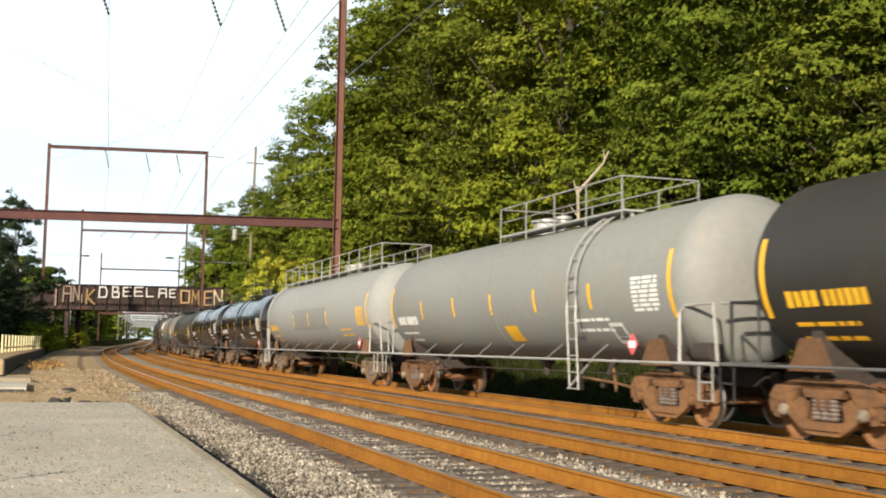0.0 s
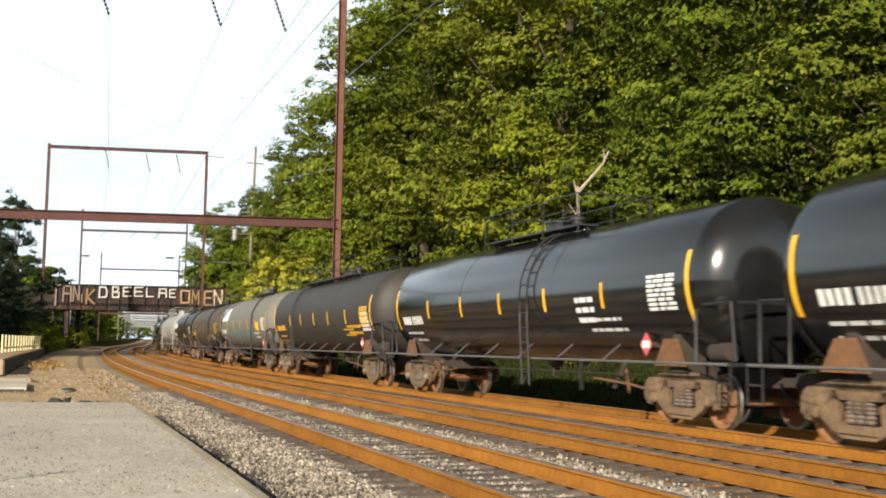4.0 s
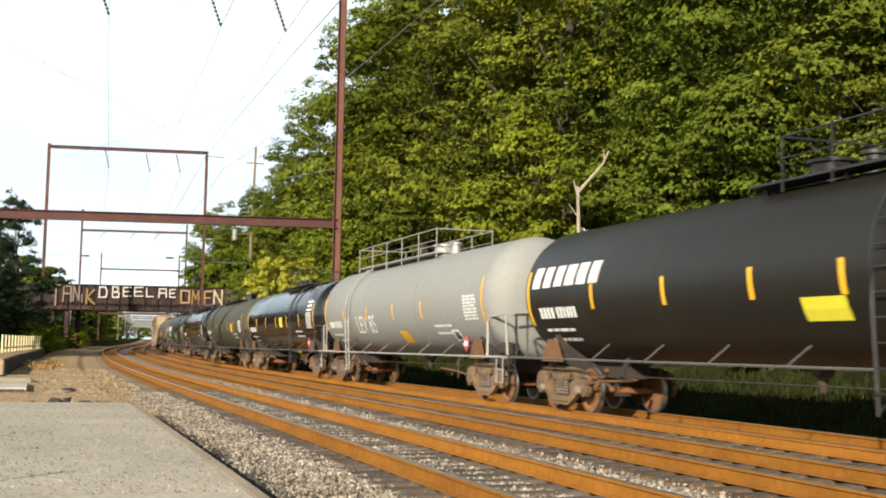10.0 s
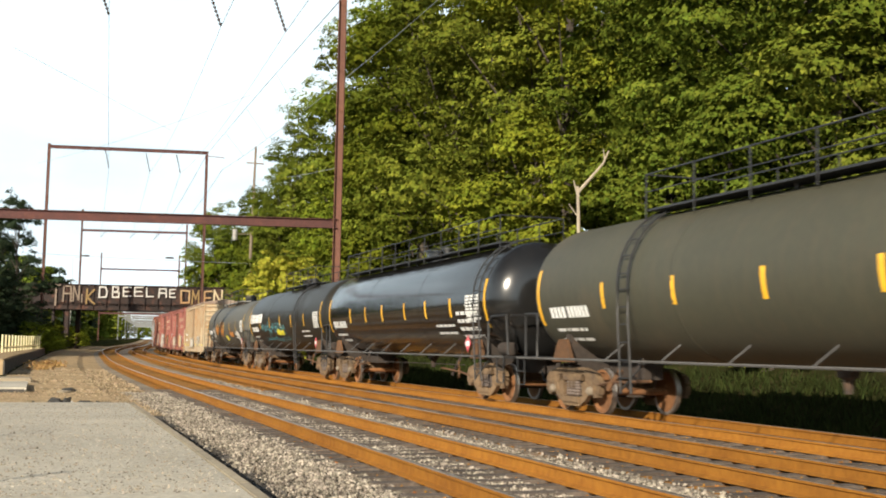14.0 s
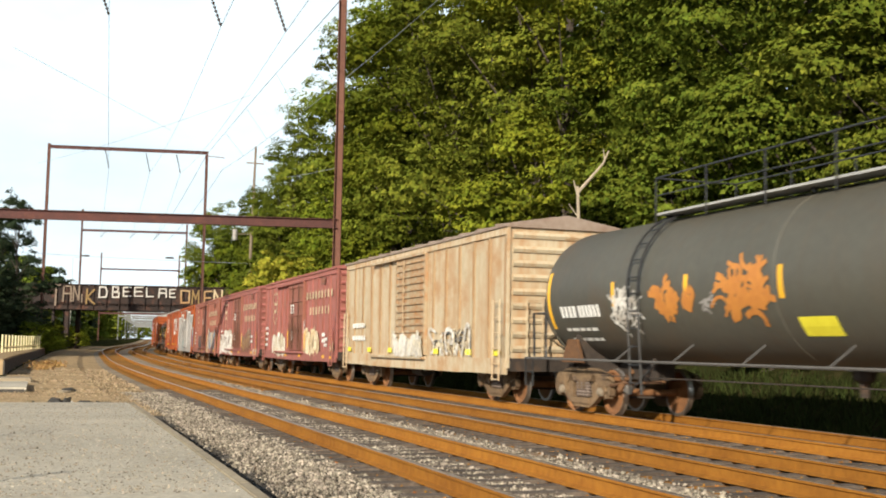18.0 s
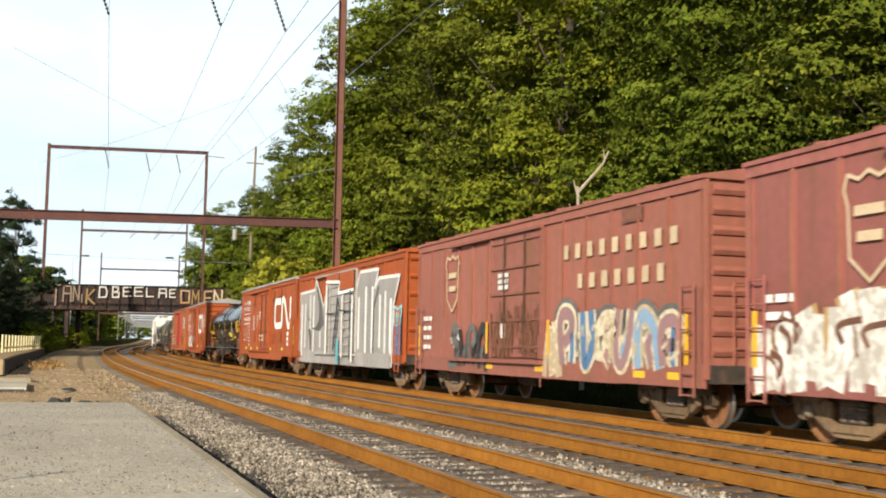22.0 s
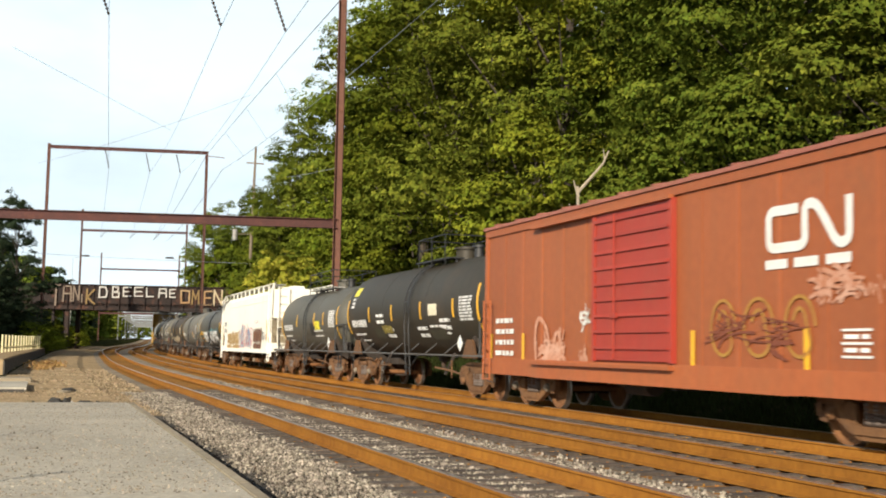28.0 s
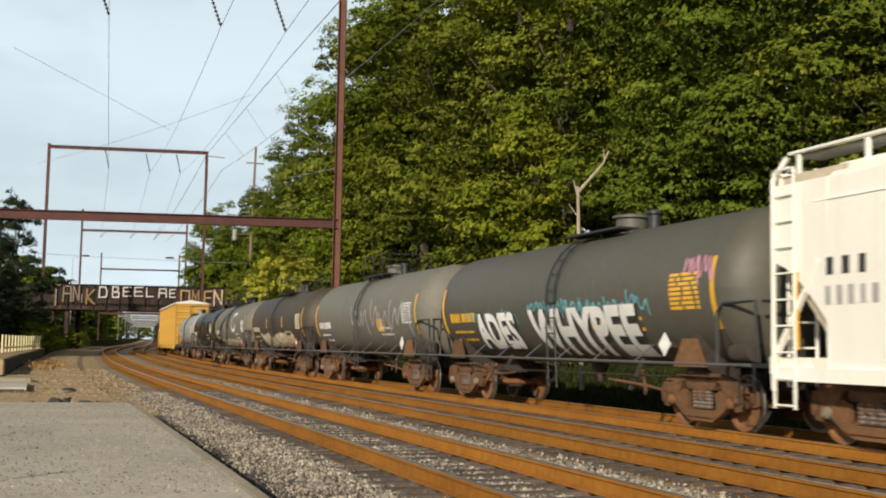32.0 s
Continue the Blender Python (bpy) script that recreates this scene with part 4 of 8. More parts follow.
# ---- girder bridge ----
def build_bridge():
    b = new("girder_bridge")
    pl, pr = Vector((-63.5, 153.5, 0)), Vector((-17.5, 157.5, 0))
    d = (pr - pl).normalized()
    nrm = Vector((d.y, -d.x, 0))
    z0, z1 = 5.72, 9.1
    web = Shape()
    q = [pl + Vector((0, 0, z0)), pr + Vector((0, 0, z0 - 0.05)), pr + Vector((0, 0, z1 - 0.05)), pl + Vector((0, 0, z1))]
    web.add([*q, *[v - nrm * 0.04 for v in q]], [(0, 1, 2, 3), (7, 6, 5, 4), (0, 4, 5, 1), (1, 5, 6, 2), (2, 6, 7, 3), (3, 7, 4, 0)])
    part("girder", web, M_bridge, b)
    for z, w in ((z0, 0.6), (z1 - 0.02, 0.6)):
        part("flange", Shape().bar(pl + Vector((0, 0, z)), pr + Vector((0, 0, z - 0.05)), w, 0.10), M_bridge, b)
    L = (pr - pl).length
    for i in range(27):
        o = pl + d * (0.8 + i * (L - 1.6) / 26) + nrm * 0.12
        part("stiffener", Shape().bar(o + Vector((0, 0, z0 + 0.06)), o + Vector((0, 0, z1 - 0.12)), 0.06, 0.22, nrm), M_bridge, b)
    back = [v - nrm * 8 for v in (pl, pr)]
    part("deck", Shape().add([pl + Vector((0, 0, z0 + 0.5)), pr + Vector((0, 0, z0 + 0.45)), back[1] + Vector((0, 0, z0 + 0.45)), back[0] + Vector((0, 0, z0 + 0.5)),
                              pl + Vector((0, 0, z0 + 0.9)), pr + Vector((0, 0, z0 + 0.85)), back[1] + Vector((0, 0, z0 + 0.85)), back[0] + Vector((0, 0, z0 + 0.9))],
                             [(0, 1, 2, 3), (7, 6, 5, 4), (0, 4, 5, 1), (1, 5, 6, 2), (2, 6, 7, 3), (3, 7, 4, 0)]), M_bridge, b)
    part("far_girder", Shape().bar(back[0] + Vector((0, 0, (z0 + z1) / 2)), back[1] + Vector((0, 0, (z0 + z1) / 2)), 0.06, z1 - z0), M_bridge, b)
    for u, w in ((0.235, 0.35), (0.275, 0.55), (0.88, 0.6)):
        o = pl + d * (L * u) - nrm * 0.5
        for k in (0, 6.5):
            part("pier_column", Shape().bar(o - nrm * k + Vector((0, 0, -0.6)), o - nrm * k + Vector((0, 0, z0 + 0.5)), w, w), M_bridge, b, "dark steel bridge column")
    for e, s in ((pl, -1), (pr, 1)):
        m = Matrix.Translation(e - nrm * 4) @ pose(0, 0, 0, 0, 0, math.degrees(math.atan2(d.y, d.x)))
        part("abutment", Shape().box(-3, 3, -4.6, 4.6, -1, z0 + 0.4), M_kerb, b, at=m)
    tagged(b, "rust-dark plate girder road bridge with painted letters", "bridge")

    strokes = {"T": [[(0, 1), (1, 1)], [(0.55, 1), (0.5, 0)]], "A": [[(0, 0), (0.05, 1), (0.95, 1), (1, 0)], [(0.03, 0.5), (0.97, 0.5)]],
               "N": [[(0, 0), (0, 1), (0.95, 0.05), (1, 1)]], "K": [[(0, 0), (0.05, 1)], [(0.95, 1), (0.1, 0.45), (1, 0)]],
               "D": [[(0, 0), (0.08, 1), (0.8, 0.95), (1, 0.5), (0.9, 0.05), (0, 0)]],
               "B": [[(0, 0), (0, 1), (0.8, 0.95), (0.75, 0.55), (0.1, 0.5), (0.95, 0.45), (0.9, 0.03), (0, 0)]],
               "E": [[(1, 1), (0, 0.97), (0, 0), (1, 0.02)], [(0, 0.5), (0.85, 0.52)]], "L": [[(0, 1), (0.02, 0), (1, 0.04)]],
               "O": [[(0.05, 0), (0, 1), (1, 0.97), (0.97, 0.03), (0.05, 0)]], "M": [[(0, 0.05), (0.05, 1), (0.5, 0.4), (0.95, 1), (1, 0)]],
               "I": [[(0.5, 0), (0.5, 1)]]}

    def letter(ch, u0, u1, v0, v1, mat, w):
        sh = Shape()
        pt = lambda p: pl + d * (u0 + (u1 - u0) * p[0]) + nrm * 0.26 + Vector((0, 0, v0 + (v1 - v0) * p[1]))
        for k, line_ in enumerate(strokes[ch]):
            for p, q in zip(line_, line_[1:]):
                e = (pt(q) - pt(p)).normalized() * w * 0.4
                sh.bar(pt(p) - e, pt(q) + e, w * 0.82, 0.012 + 0.004 * k, nrm)
        part("lettering", sh, mat, b, "painted graffiti letter")

    for ch, u0, u1, v0, v1, mat, w in LETTERS:
        letter(ch, u0, u1, v0, v1, mat, w)


M_tagw = surf("dirty white spray paint", (0.66, 0.64, 0.60), (0.46, 0.43, 0.40), 0.7, 0, 1.5, 6, 0)
M_tagp = surf("faded tan spray paint", (0.24, 0.18, 0.13), (0.15, 0.11, 0.085), 0.7, 0, 1.5, 6, 0)
M_tago = surf("faded orange and cream spray paint", (0.36, 0.17, 0.055), (0.40, 0.29, 0.16), 0.7, 0, 0.5, 3, 0)
M_tagy = surf("faded mustard spray paint", (0.24, 0.15, 0.05), (0.16, 0.10, 0.036), 0.7, 0, 1.5, 6, 0)
M_tagc = surf("faded cream spray paint", (0.58, 0.48, 0.32), (0.44, 0.34, 0.20), 0.7, 0, 1.5, 6, 0)
M_tagr = surf("faded rust-red spray paint", (0.20, 0.09, 0.05), (0.13, 0.06, 0.04), 0.7, 0, 1.5, 6, 0)
LETTERS = [
    ("T", 10.73, 11.7, 6.23, 8.91, M_tagp, 0.28),
    ("A", 12.22, 13.27, 6.8, 8.8, M_tagp, 0.26),
    ("N", 13.57, 14.32, 6.84, 8.83, M_tagp, 0.22),
    ("I", 14.47, 14.92, 6.7, 7.7, M_tagp, 0.18),
    ("K", 15.3, 16.35, 6.49, 8.41, M_tagy, 0.28),
    ("D", 16.95, 18.01, 7.37, 8.83, M_tagw, 0.22),
    ("B", 18.76, 19.66, 7.42, 8.87, M_tagw, 0.22),
    ("E", 20.19, 21.17, 7.6, 8.83, M_tagw, 0.2),
    ("E", 21.7, 22.76, 7.64, 8.86, M_tagw, 0.2),
    ("L", 23.28, 24.19, 7.6, 8.75, M_tagw, 0.2),
    ("A", 24.95, 25.93, 7.56, 8.71, M_tagw, 0.2),
    ("E", 26.39, 27.14, 7.59, 8.66, M_tagw, 0.18),
    ("O", 27.9, 29.04, 6.86, 8.55, M_tago, 0.26),
    ("M", 29.42, 30.33, 6.66, 8.58, M_tagy, 0.24),
    ("E", 31.09, 32.01, 6.63, 8.54, M_tago, 0.26),
    ("N", 32.39, 33.45, 6.66, 8.65, M_tagc, 0.26),
    ("I", 33.76, 34.37, 6.92, 8.53, M_tagr, 0.3),
    ("I", 34.44, 35.05, 7.01, 8.54, M_tagr, 0.22),
]
build_bridge()


# ---- freight cars: x runs back along the train, y towards the platform, z up from the rail tops ----


def truck_meshes():
    m = {}
    sf = Shape()
    out = [(-1.22, 0.60), (-1.12, 0.74), (-0.55, 0.86), (0.55, 0.86), (1.12, 0.74), (1.22, 0.60), (1.18, 0.42), (1.02, 0.40), (0.98, 0.58),
           (0.80, 0.58), (0.76, 0.44), (0.55, 0.30), (0.34, 0.20), (-0.34, 0.20), (-0.55, 0.30), (-0.76, 0.44), (-0.80, 0.58), (-0.98, 0.58), (-1.02, 0.40), (-1.18, 0.42)]
    for i in range(len(out)):
        (x0, z0), (x1, z1) = out[i], out[(i + 1) % len(out)]
        sf.bar((x0, 0, z0), (x1, 0, z1), 0.15, 0.12, (0, 1, 0))
    sf.prism([(-0.52, 0.86), (0.52, 0.86), (0.40, 0.66), (-0.40, 0.66)], -0.06, 0.06)
    sf.prism([(-0.42, 0.20), (0.42, 0.20), (0.36, 0.32), (-0.36, 0.32)], -0.10, 0.10)
    for k in (-1, 1):
        sf.prism([(k * 0.52, 0.84), (k * 1.14, 0.72), (k * 1.18, 0.58), (k * 0.70, 0.60)], -0.05, 0.05)
        sf.prism([(k * 0.42, 0.60), (k * 0.58, 0.66), (k * 0.80, 0.50), (k * 0.46, 0.26)], -0.04, 0.04)
    m["side"] = sf.mesh("side_frame")
    m["cap"] = Shape().lathe([(0, 0.10), (0.08, 0.09), (0.10, 0.06), (0.12, 0.05)], 12, axis="y").mesh("bearing_cap", True)
    m["spring"] = Shape().lathe([(0.335 + i * 0.031, 0.085 if i % 2 else 0.06) for i in range(11)], 9, (0, 0, 0), "z").mesh("spring")
    m["bolster"] = Shape().box(-0.2, 0.2, -1.06, 1.06, 0.50, 0.66).box(-0.26, 0.26, -0.4, 0.4, 0.62, 0.78).mesh("bolster")
    m["brake"] = Shape().bar((-0.42, -0.8, 0.38), (-0.42, 0.8, 0.38), 0.08, 0.12).bar((0.42, -0.8, 0.38), (0.42, 0.8, 0.38), 0.08, 0.12).mesh("brake_beam")
    for k, nm in ((-1, "wheel_far"), (1, "wheel_near")):
        f = lambda pr: [(k * a, b) for a, b in pr]
        m[nm] = Shape().lathe(f([(0.66, 0.10), (0.70, 0.14), (0.715, 0.30), (0.70, 0.40), (0.70, 0.452), (0.80, 0.452), (0.80, 0.40), (0.755, 0.36), (0.755, 0.20), (0.80, 0.13), (0.82, 0.10)]), 28, axis="y").mesh("wheel", True)
        m[nm + "_tread"] = Shape().lathe(f([(0.685, 0.42), (0.685, 0.48), (0.705, 0.482), (0.72, 0.461), (0.797, 0.456), (0.797, 0.44)]), 28, axis="y", caps=False).mesh("tread", True)
    m["axle"] = Shape().lathe([(-1.0, 0.075), (1.0, 0.075)], 10, axis="y").mesh("axle", True)
    return m


CARS = []
TM = truck_meshes()
WHEELS = []


def truck(car, x):
    cast = M_truckr if len(CARS) < 2 or len(CARS) > 20 else M_truck
    t = part("truck", TM["bolster"], cast, car, "rusty four-wheel truck", at=pose(x, 0, 0))
    for y in (1.0, -1.0):
        part("side_frame", TM["side"], cast, t, at=pose(0, y, 0))
        for k in (-0.2, 0.0, 0.2) if y > 0 else ():
            part("spring", TM["spring"], M_spring, t, at=pose(k, y, 0))
    part("brake_beam", TM["brake"], M_under, t)
    for a in (-0.89, 0.89):
        w = part("wheelset", TM["axle"], M_wheel, t, at=pose(a, 0, 0.457))
        for k in ("wheel_near", "wheel_far"):
            part("wheel", TM[k], M_wheel, w)
            part("tread", TM[k + "_tread"], M_tread, w, "bright worn rim")
        for y, r in ((1.03, 0), (-1.03, 180)):
            part("bearing_cap", TM["cap"], M_cap if (x + a) % 2 < 1 else cast, w, at=pose(0, y, 0, 0, 0, r))
        WHEELS.append((car, w, x + a, a))


CM = {}


def shared(key, fn):
    if key not in CM:
        CM[key] = fn()
    return CM[key]


def coupler(car, xe, s):
    """Coupler, draft sill, air hose and cut lever at one end; s is 1 at the rear, -1 at the front."""
    part("coupler", shared(("cpl", s), lambda: Shape().bar((0, 0, 0.84), (s * 0.62, 0, 0.84), 0.14, 0.16).box(s * 0.52 - 0.14, s * 0.52 + 0.14, -0.16, 0.16, 0.70, 0.98).mesh("coupler")), M_under, car, at=pose(xe, 0, 0))
    part("air_hose", shared(("hose", s), lambda: Shape().tube([(0, 0.35, 0.8), (s * 0.12, 0.35, 0.6), (s * 0.3, 0.25, 0.45), (s * 0.55, 0.1, 0.55)], 0.028, 6).mesh("air_hose")), M_mblack, car, at=pose(xe, 0, 0))


class Side:
    """Places paint on a car's platform side: u to the viewer's right of the middle, v up from the rails."""

    def __init__(self, car, ysurf):
        self.car, self.y, self.extra = car, ysurf, 0.0

    def paint(self, name, quads, mat, lift=0.006, label=""):
        sh = Shape()
        for i, q in enumerate(quads):
            o = len(sh.v)
            up = lift + self.extra + 0.00011 * (i % 37)
            sh.v += [(-u, self.y(v) + up, v) for u, v in q]
            sh.f.append(tuple(range(o, o + len(q))))
        me = bpy.data.meshes.new(name)
        me.from_pydata(sh.v, [], sh.f)
        return part(name, me, mat, self.car, label)

    def rect(self, u, v, w, h, slant=0.0):
        n = max(1, int(h / 0.12))
        return [[(u - w / 2 + slant * (v0 - v), v0), (u + w / 2 + slant * (v0 - v), v0), (u + w / 2 + slant * (v1 - v), v1), (u - w / 2 + slant * (v1 - v), v1)]
                for v0, v1 in ((v - h / 2 + h * i / n, v - h / 2 + h * (i + 1) / n) for i in range(n))]

    def bars(self, name, u, v, w, h, mat, label="", lift=0.006):
        n = max(1, int(h / 0.12))
        vs = [(-u + k * w / 2, self.y(v - h / 2 + h * i / n) + lift + self.extra, v - h / 2 + h * i / n) for i in range(n + 1) for k in (1, -1)]
        me = bpy.data.meshes.new(name)
        me.from_pydata(vs, [], [(2 * i, 2 * i + 1, 2 * i + 3, 2 * i + 2) for i in range(n)])
        return part(name, me, mat, self.car, label)

    def lines(self, name, u, v, w, rows, mat, h=0.07, gap=0.13, seed=1, label=""):
        """Rows of unreadable small lettering as broken bars."""
        rg = random.Random(seed)
        qs = []
        for i in range(rows):
            a = u - w / 2
            while a < u + w / 2 - 0.05:
                k = rg.uniform(0.12, 0.42)
                k = min(k, u + w / 2 - a)
                qs += self.rect(a + k / 2, v - i * gap, k, h)
                a += k + 0.06
        ob = self.paint(name, qs, mat, 0.006, label)
        ob["kind"] = "stuff"
        return ob

    def glyphs(self, name, u, v, w, n, h, mat, seed=1, label="", slant=0.0, fat=0.46):
        """A row of plain blocks that stands for lettering."""
        rg = random.Random(seed)
        step = w / n
        qs = []
        for i in range(n):
            k = step * rg.uniform(fat - 0.06, fat + 0.06)
            q = self.rect(u - w / 2 + (i + 0.5) * step, v, k, h * rg.uniform(0.92, 1.0), slant)
            if h >= 0.3:
                self.paint(name, q, mat, 0.006, label)
            qs += q
        if h >= 0.3:
            return None
        ob = self.paint(name, qs, mat, 0.006, label)
        ob["kind"] = "stuff"
        return ob

    def stroke(self, pts, w):
        """A painted stroke of width w along points, in short pieces."""
        qs = []
        for (a, b), (c, d) in zip(pts, pts[1:]):
            L = math.hypot(c - a, d - b)
            if L < 1e-4:
                continue
            nx, nz = -(d - b) / L * w / 2, (c - a) / L * w / 2
            e = w * 0.3 / L
            n = max(1, int(L / 0.2))
            for i in range(n):
                t0, t1 = i / n - (e if i == 0 else 0), (i + 1) / n + (e if i == n - 1 else 0)
                p, q = (a + (c - a) * t0, b + (d - b) * t0), (a + (c - a) * t1, b + (d - b) * t1)
                qs.append([(p[0] - nx, p[1] - nz), (q[0] - nx, q[1] - nz), (q[0] + nx, q[1] + nz), (p[0] + nx, p[1] + nz)])
        return qs

    def ribbon(self, pts, w):
        """A rounded, continuous band along points, with no overlaps."""
        for _ in range(3):
            q = [pts[0]]
            for a, b in zip(pts, pts[1:]):
                q += [(a[0] * 0.75 + b[0] * 0.25, a[1] * 0.75 + b[1] * 0.25), (a[0] * 0.25 + b[0] * 0.75, a[1] * 0.25 + b[1] * 0.75)]
            pts = q + [pts[-1]]
        lo, hi = [], []
        for i, p in enumerate(pts):
            a, b = pts[max(0, i - 1)], pts[min(len(pts) - 1, i + 1)]
            d = math.hypot(b[0] - a[0], b[1] - a[1]) or 1.0
            n = (-(b[1] - a[1]) / d * w / 2, (b[0] - a[0]) / d * w / 2)
            lo.append((p[0] - n[0], p[1] - n[1]))
            hi.append((p[0] + n[0], p[1] + n[1]))
        return lo, hi

    def band(self, name, pts, w, mat, lift, label="", creep=0.0):
        """A rounded painted band as one strip."""
        lo, hi = self.ribbon(pts, w)
        k = len(lo)
        me = bpy.data.meshes.new(name)
        me.from_pydata([(-u, self.y(v) + lift + self.extra + creep * (i % k), v) for i, (u, v) in enumerate(lo + hi)], [], [(i, i + 1, k + i + 1, k + i) for i in range(k - 1)])
        return part(name, me, mat, self.car, label)

    def dot(self, p, r):
        return [[(p[0] + r * math.cos(k * 0.7854), p[1] + r * math.sin(k * 0.7854)) for k in range(8)]]

    def bands(self, name, runs, mat, lift, label=""):
        """Several rounded bands of paint in one mesh; runs are (points, width)."""
        vs, fs = [], []
        for j, (pts, w) in enumerate(runs):
            lo, hi = self.ribbon(pts, w)
            o, k = len(vs), len(lo)
            up = lift + self.extra + 0.00013 * (j % 31)
            vs += [(-u, self.y(v) + up, v) for u, v in lo + hi]
            fs += [(o + i, o + i + 1, o + k + i + 1, o + k + i) for i in range(k - 1)]
        me = bpy.data.meshes.new(name)
        me.from_pydata(vs, [], fs)
        ob = part(name, me, mat, self.car, label)
        ob["kind"] = "stuff"
        return ob

    def tag(self, u0, u1, v0, v1, fill, edge, seed, thick=0.26, n=None, label="graffiti in thick sprayed strokes", lean=0.0, core=None):
        """Graffiti: a crowded mass of leaning, wedge-like strokes over a wider outline, broken by thin inner lines; a thin one is a scrawl."""
        rg = random.Random(seed)
        h = v1 - v0
        n = n or max(2, int((u1 - u0) / (h * 0.62)))
        if thick < 0.16:
            runs = []
            for i in range(max(2, n // 2)):
                a, w = u0 + (u1 - u0) * i / max(2, n // 2), (u1 - u0) / max(2, n // 2)
                pts = [(a + w * (j / 7 + rg.uniform(-0.10, 0.10)), v0 + h * ((0.1 if j % 2 else 0.85) + rg.uniform(-0.12, 0.25))) for j in range(8)]
                runs.append((pts, h * thick * rg.uniform(0.5, 0.8)))
            return self.bands("graffiti", runs, fill, 0.0125, label)
        fill = {M_white: M_gwhite, M_pale: M_gpale, M_cream: M_gcream}.get(fill, fill)
        body, rim, inner = [], [], []
        step = h * 0.20
        m = max(4, int((u1 - u0) / step))
        crest = [rg.uniform(0.55, 1.0) for _ in range(n + 2)]
        for i in range(m):
            a = u0 + (u1 - u0) * (i + 0.5) / m
            c = i / m * n
            top = crest[int(c)] * (1 - c % 1) + crest[int(c) + 1] * (c % 1)
            tilt = rg.uniform(-0.28, 0.28) + lean
            low, high = v0 + h * rg.uniform(0.0, 0.14), v0 + h * (top + rg.uniform(-0.08, 0.08))
            mid = (low + high) / 2
            pts = [(a - tilt * (mid - low), low), (a + rg.uniform(-0.08, 0.08) * h, mid), (a + tilt * (high - mid), high)]
            w = step * rg.uniform(0.85, 1.5)
            body.append((pts, w))
            rim.append((pts, w + h * 0.13))
        for i in range(int(n * 4)):
            a, z = u0 + (u1 - u0) * rg.random(), v0 + h * rg.uniform(0.1, 0.55)
            turn = rg.uniform(-0.4, 0.4)
            pts = [(a, z), (a + turn * h * 0.4, z + h * 0.16), (a + rg.uniform(-0.2, 0.3) * h, z + h * rg.uniform(0.2, 0.36))]
            inner.append((pts, h * rg.uniform(0.025, 0.07)))
        if edge is not fill:
            self.bands("graffiti_outline", rim, edge, 0.007)
        self.bands("graffiti_shading", inner, core or edge, 0.0195)
        return self.bands("graffiti", body, fill, 0.0125, label)

    def piece(self, u0, u1, v0, v1, n, fills, rim, under, seed, fat=0.2, gap=0.10, label="large outlined graffiti in block shapes", blobs=False):
        """Graffiti of n fat, crowded shapes side by side, with an outline and a wider ground below it."""
        rg = random.Random(seed)
        h, w = v1 - v0, (u1 - u0) / n
        forms = (([(0.1, 0.0), (0.08, 0.72), (0.3, 1.0), (0.62, 0.95), (0.72, 0.6), (0.74, 0.0)],),
                 ([(0.0, 0.0), (0.12, 1.0)], [(0.85, 1.0), (0.2, 0.52), (0.95, 0.0)]),
                 ([(0.15, 0.0), (0.0, 0.9), (0.7, 0.95), (0.75, 0.5), (0.15, 0.45)],),
                 ([(0.75, 0.85), (0.2, 1.0), (0.0, 0.68), (0.7, 0.42), (0.62, 0.05), (0.0, 0.08)],),
                 ([(0.1, 1.0), (0.15, 0.2), (0.45, 0.0), (0.75, 0.25), (0.72, 1.0)],),
                 ([(0.0, 0.02), (0.4, 1.0), (0.85, 0.02)], [(0.2, 0.34), (0.64, 0.34)]))
        runs, last = [], -1
        for i in range(n):
            k = rg.choice([q for q in range(len(forms)) if q != last])
            last = k
            lean, lift, tall = rg.uniform(-0.16, 0.2), rg.uniform(0.0, 0.08) * h, rg.uniform(0.8, 0.94)
            for st in () if blobs else forms[k]:
                q = [(a + rg.uniform(-0.17, 0.17), b + rg.uniform(-0.12, 0.08)) for a, b in st]
                runs.append((i, [(u0 + w * (i + 0.0 + 1.06 * a) + lean * h * (b - 0.5), v0 + lift + 0.1 * h + h * b * tall * 0.86) for a, b in q], h * fat * rg.uniform(0.8, 1.3)))
                a, b = q[len(q) // 2]
                runs.append((i + 1, [(u0 + w * (i + a), v0 + h * 0.15), (u0 + w * (i + 0.5 + rg.uniform(-0.2, 0.2)), v0 + h * 0.4), (u0 + w * (i + 0.6), v0 + h * rg.uniform(0.5, 0.75))], h * fat * rg.uniform(0.6, 1.0)))
        if blobs:
            for m, up, k in ((under, 0.006, 1.16), (fills[0], 0.0125, 1.0)):
                qs = []
                for i in range(n):
                    rg = random.Random(seed * 31 + i)
                    a, b, lean, tall = u0 + w * (i + 0.5), v0 + h * 0.5, rg.uniform(-0.1, 0.25), rg.uniform(0.42, 0.52) * h
                    ring = [(w * 0.5 * k * abs(math.cos(q)) ** 0.8 * (1 if math.cos(q) > 0 else -1) * rg.uniform(0.94, 1.06), tall * k * abs(math.sin(q)) ** 0.8 * (1 if math.sin(q) > 0 else -1)) for q in (j * 0.393 for j in range(16))]
                    qs.append([(a + x + lean * z, b + z) for x, z in ring])
                self.paint("graffiti", qs, m, up, label)["kind"] = "stuff"
            rg = random.Random(seed)
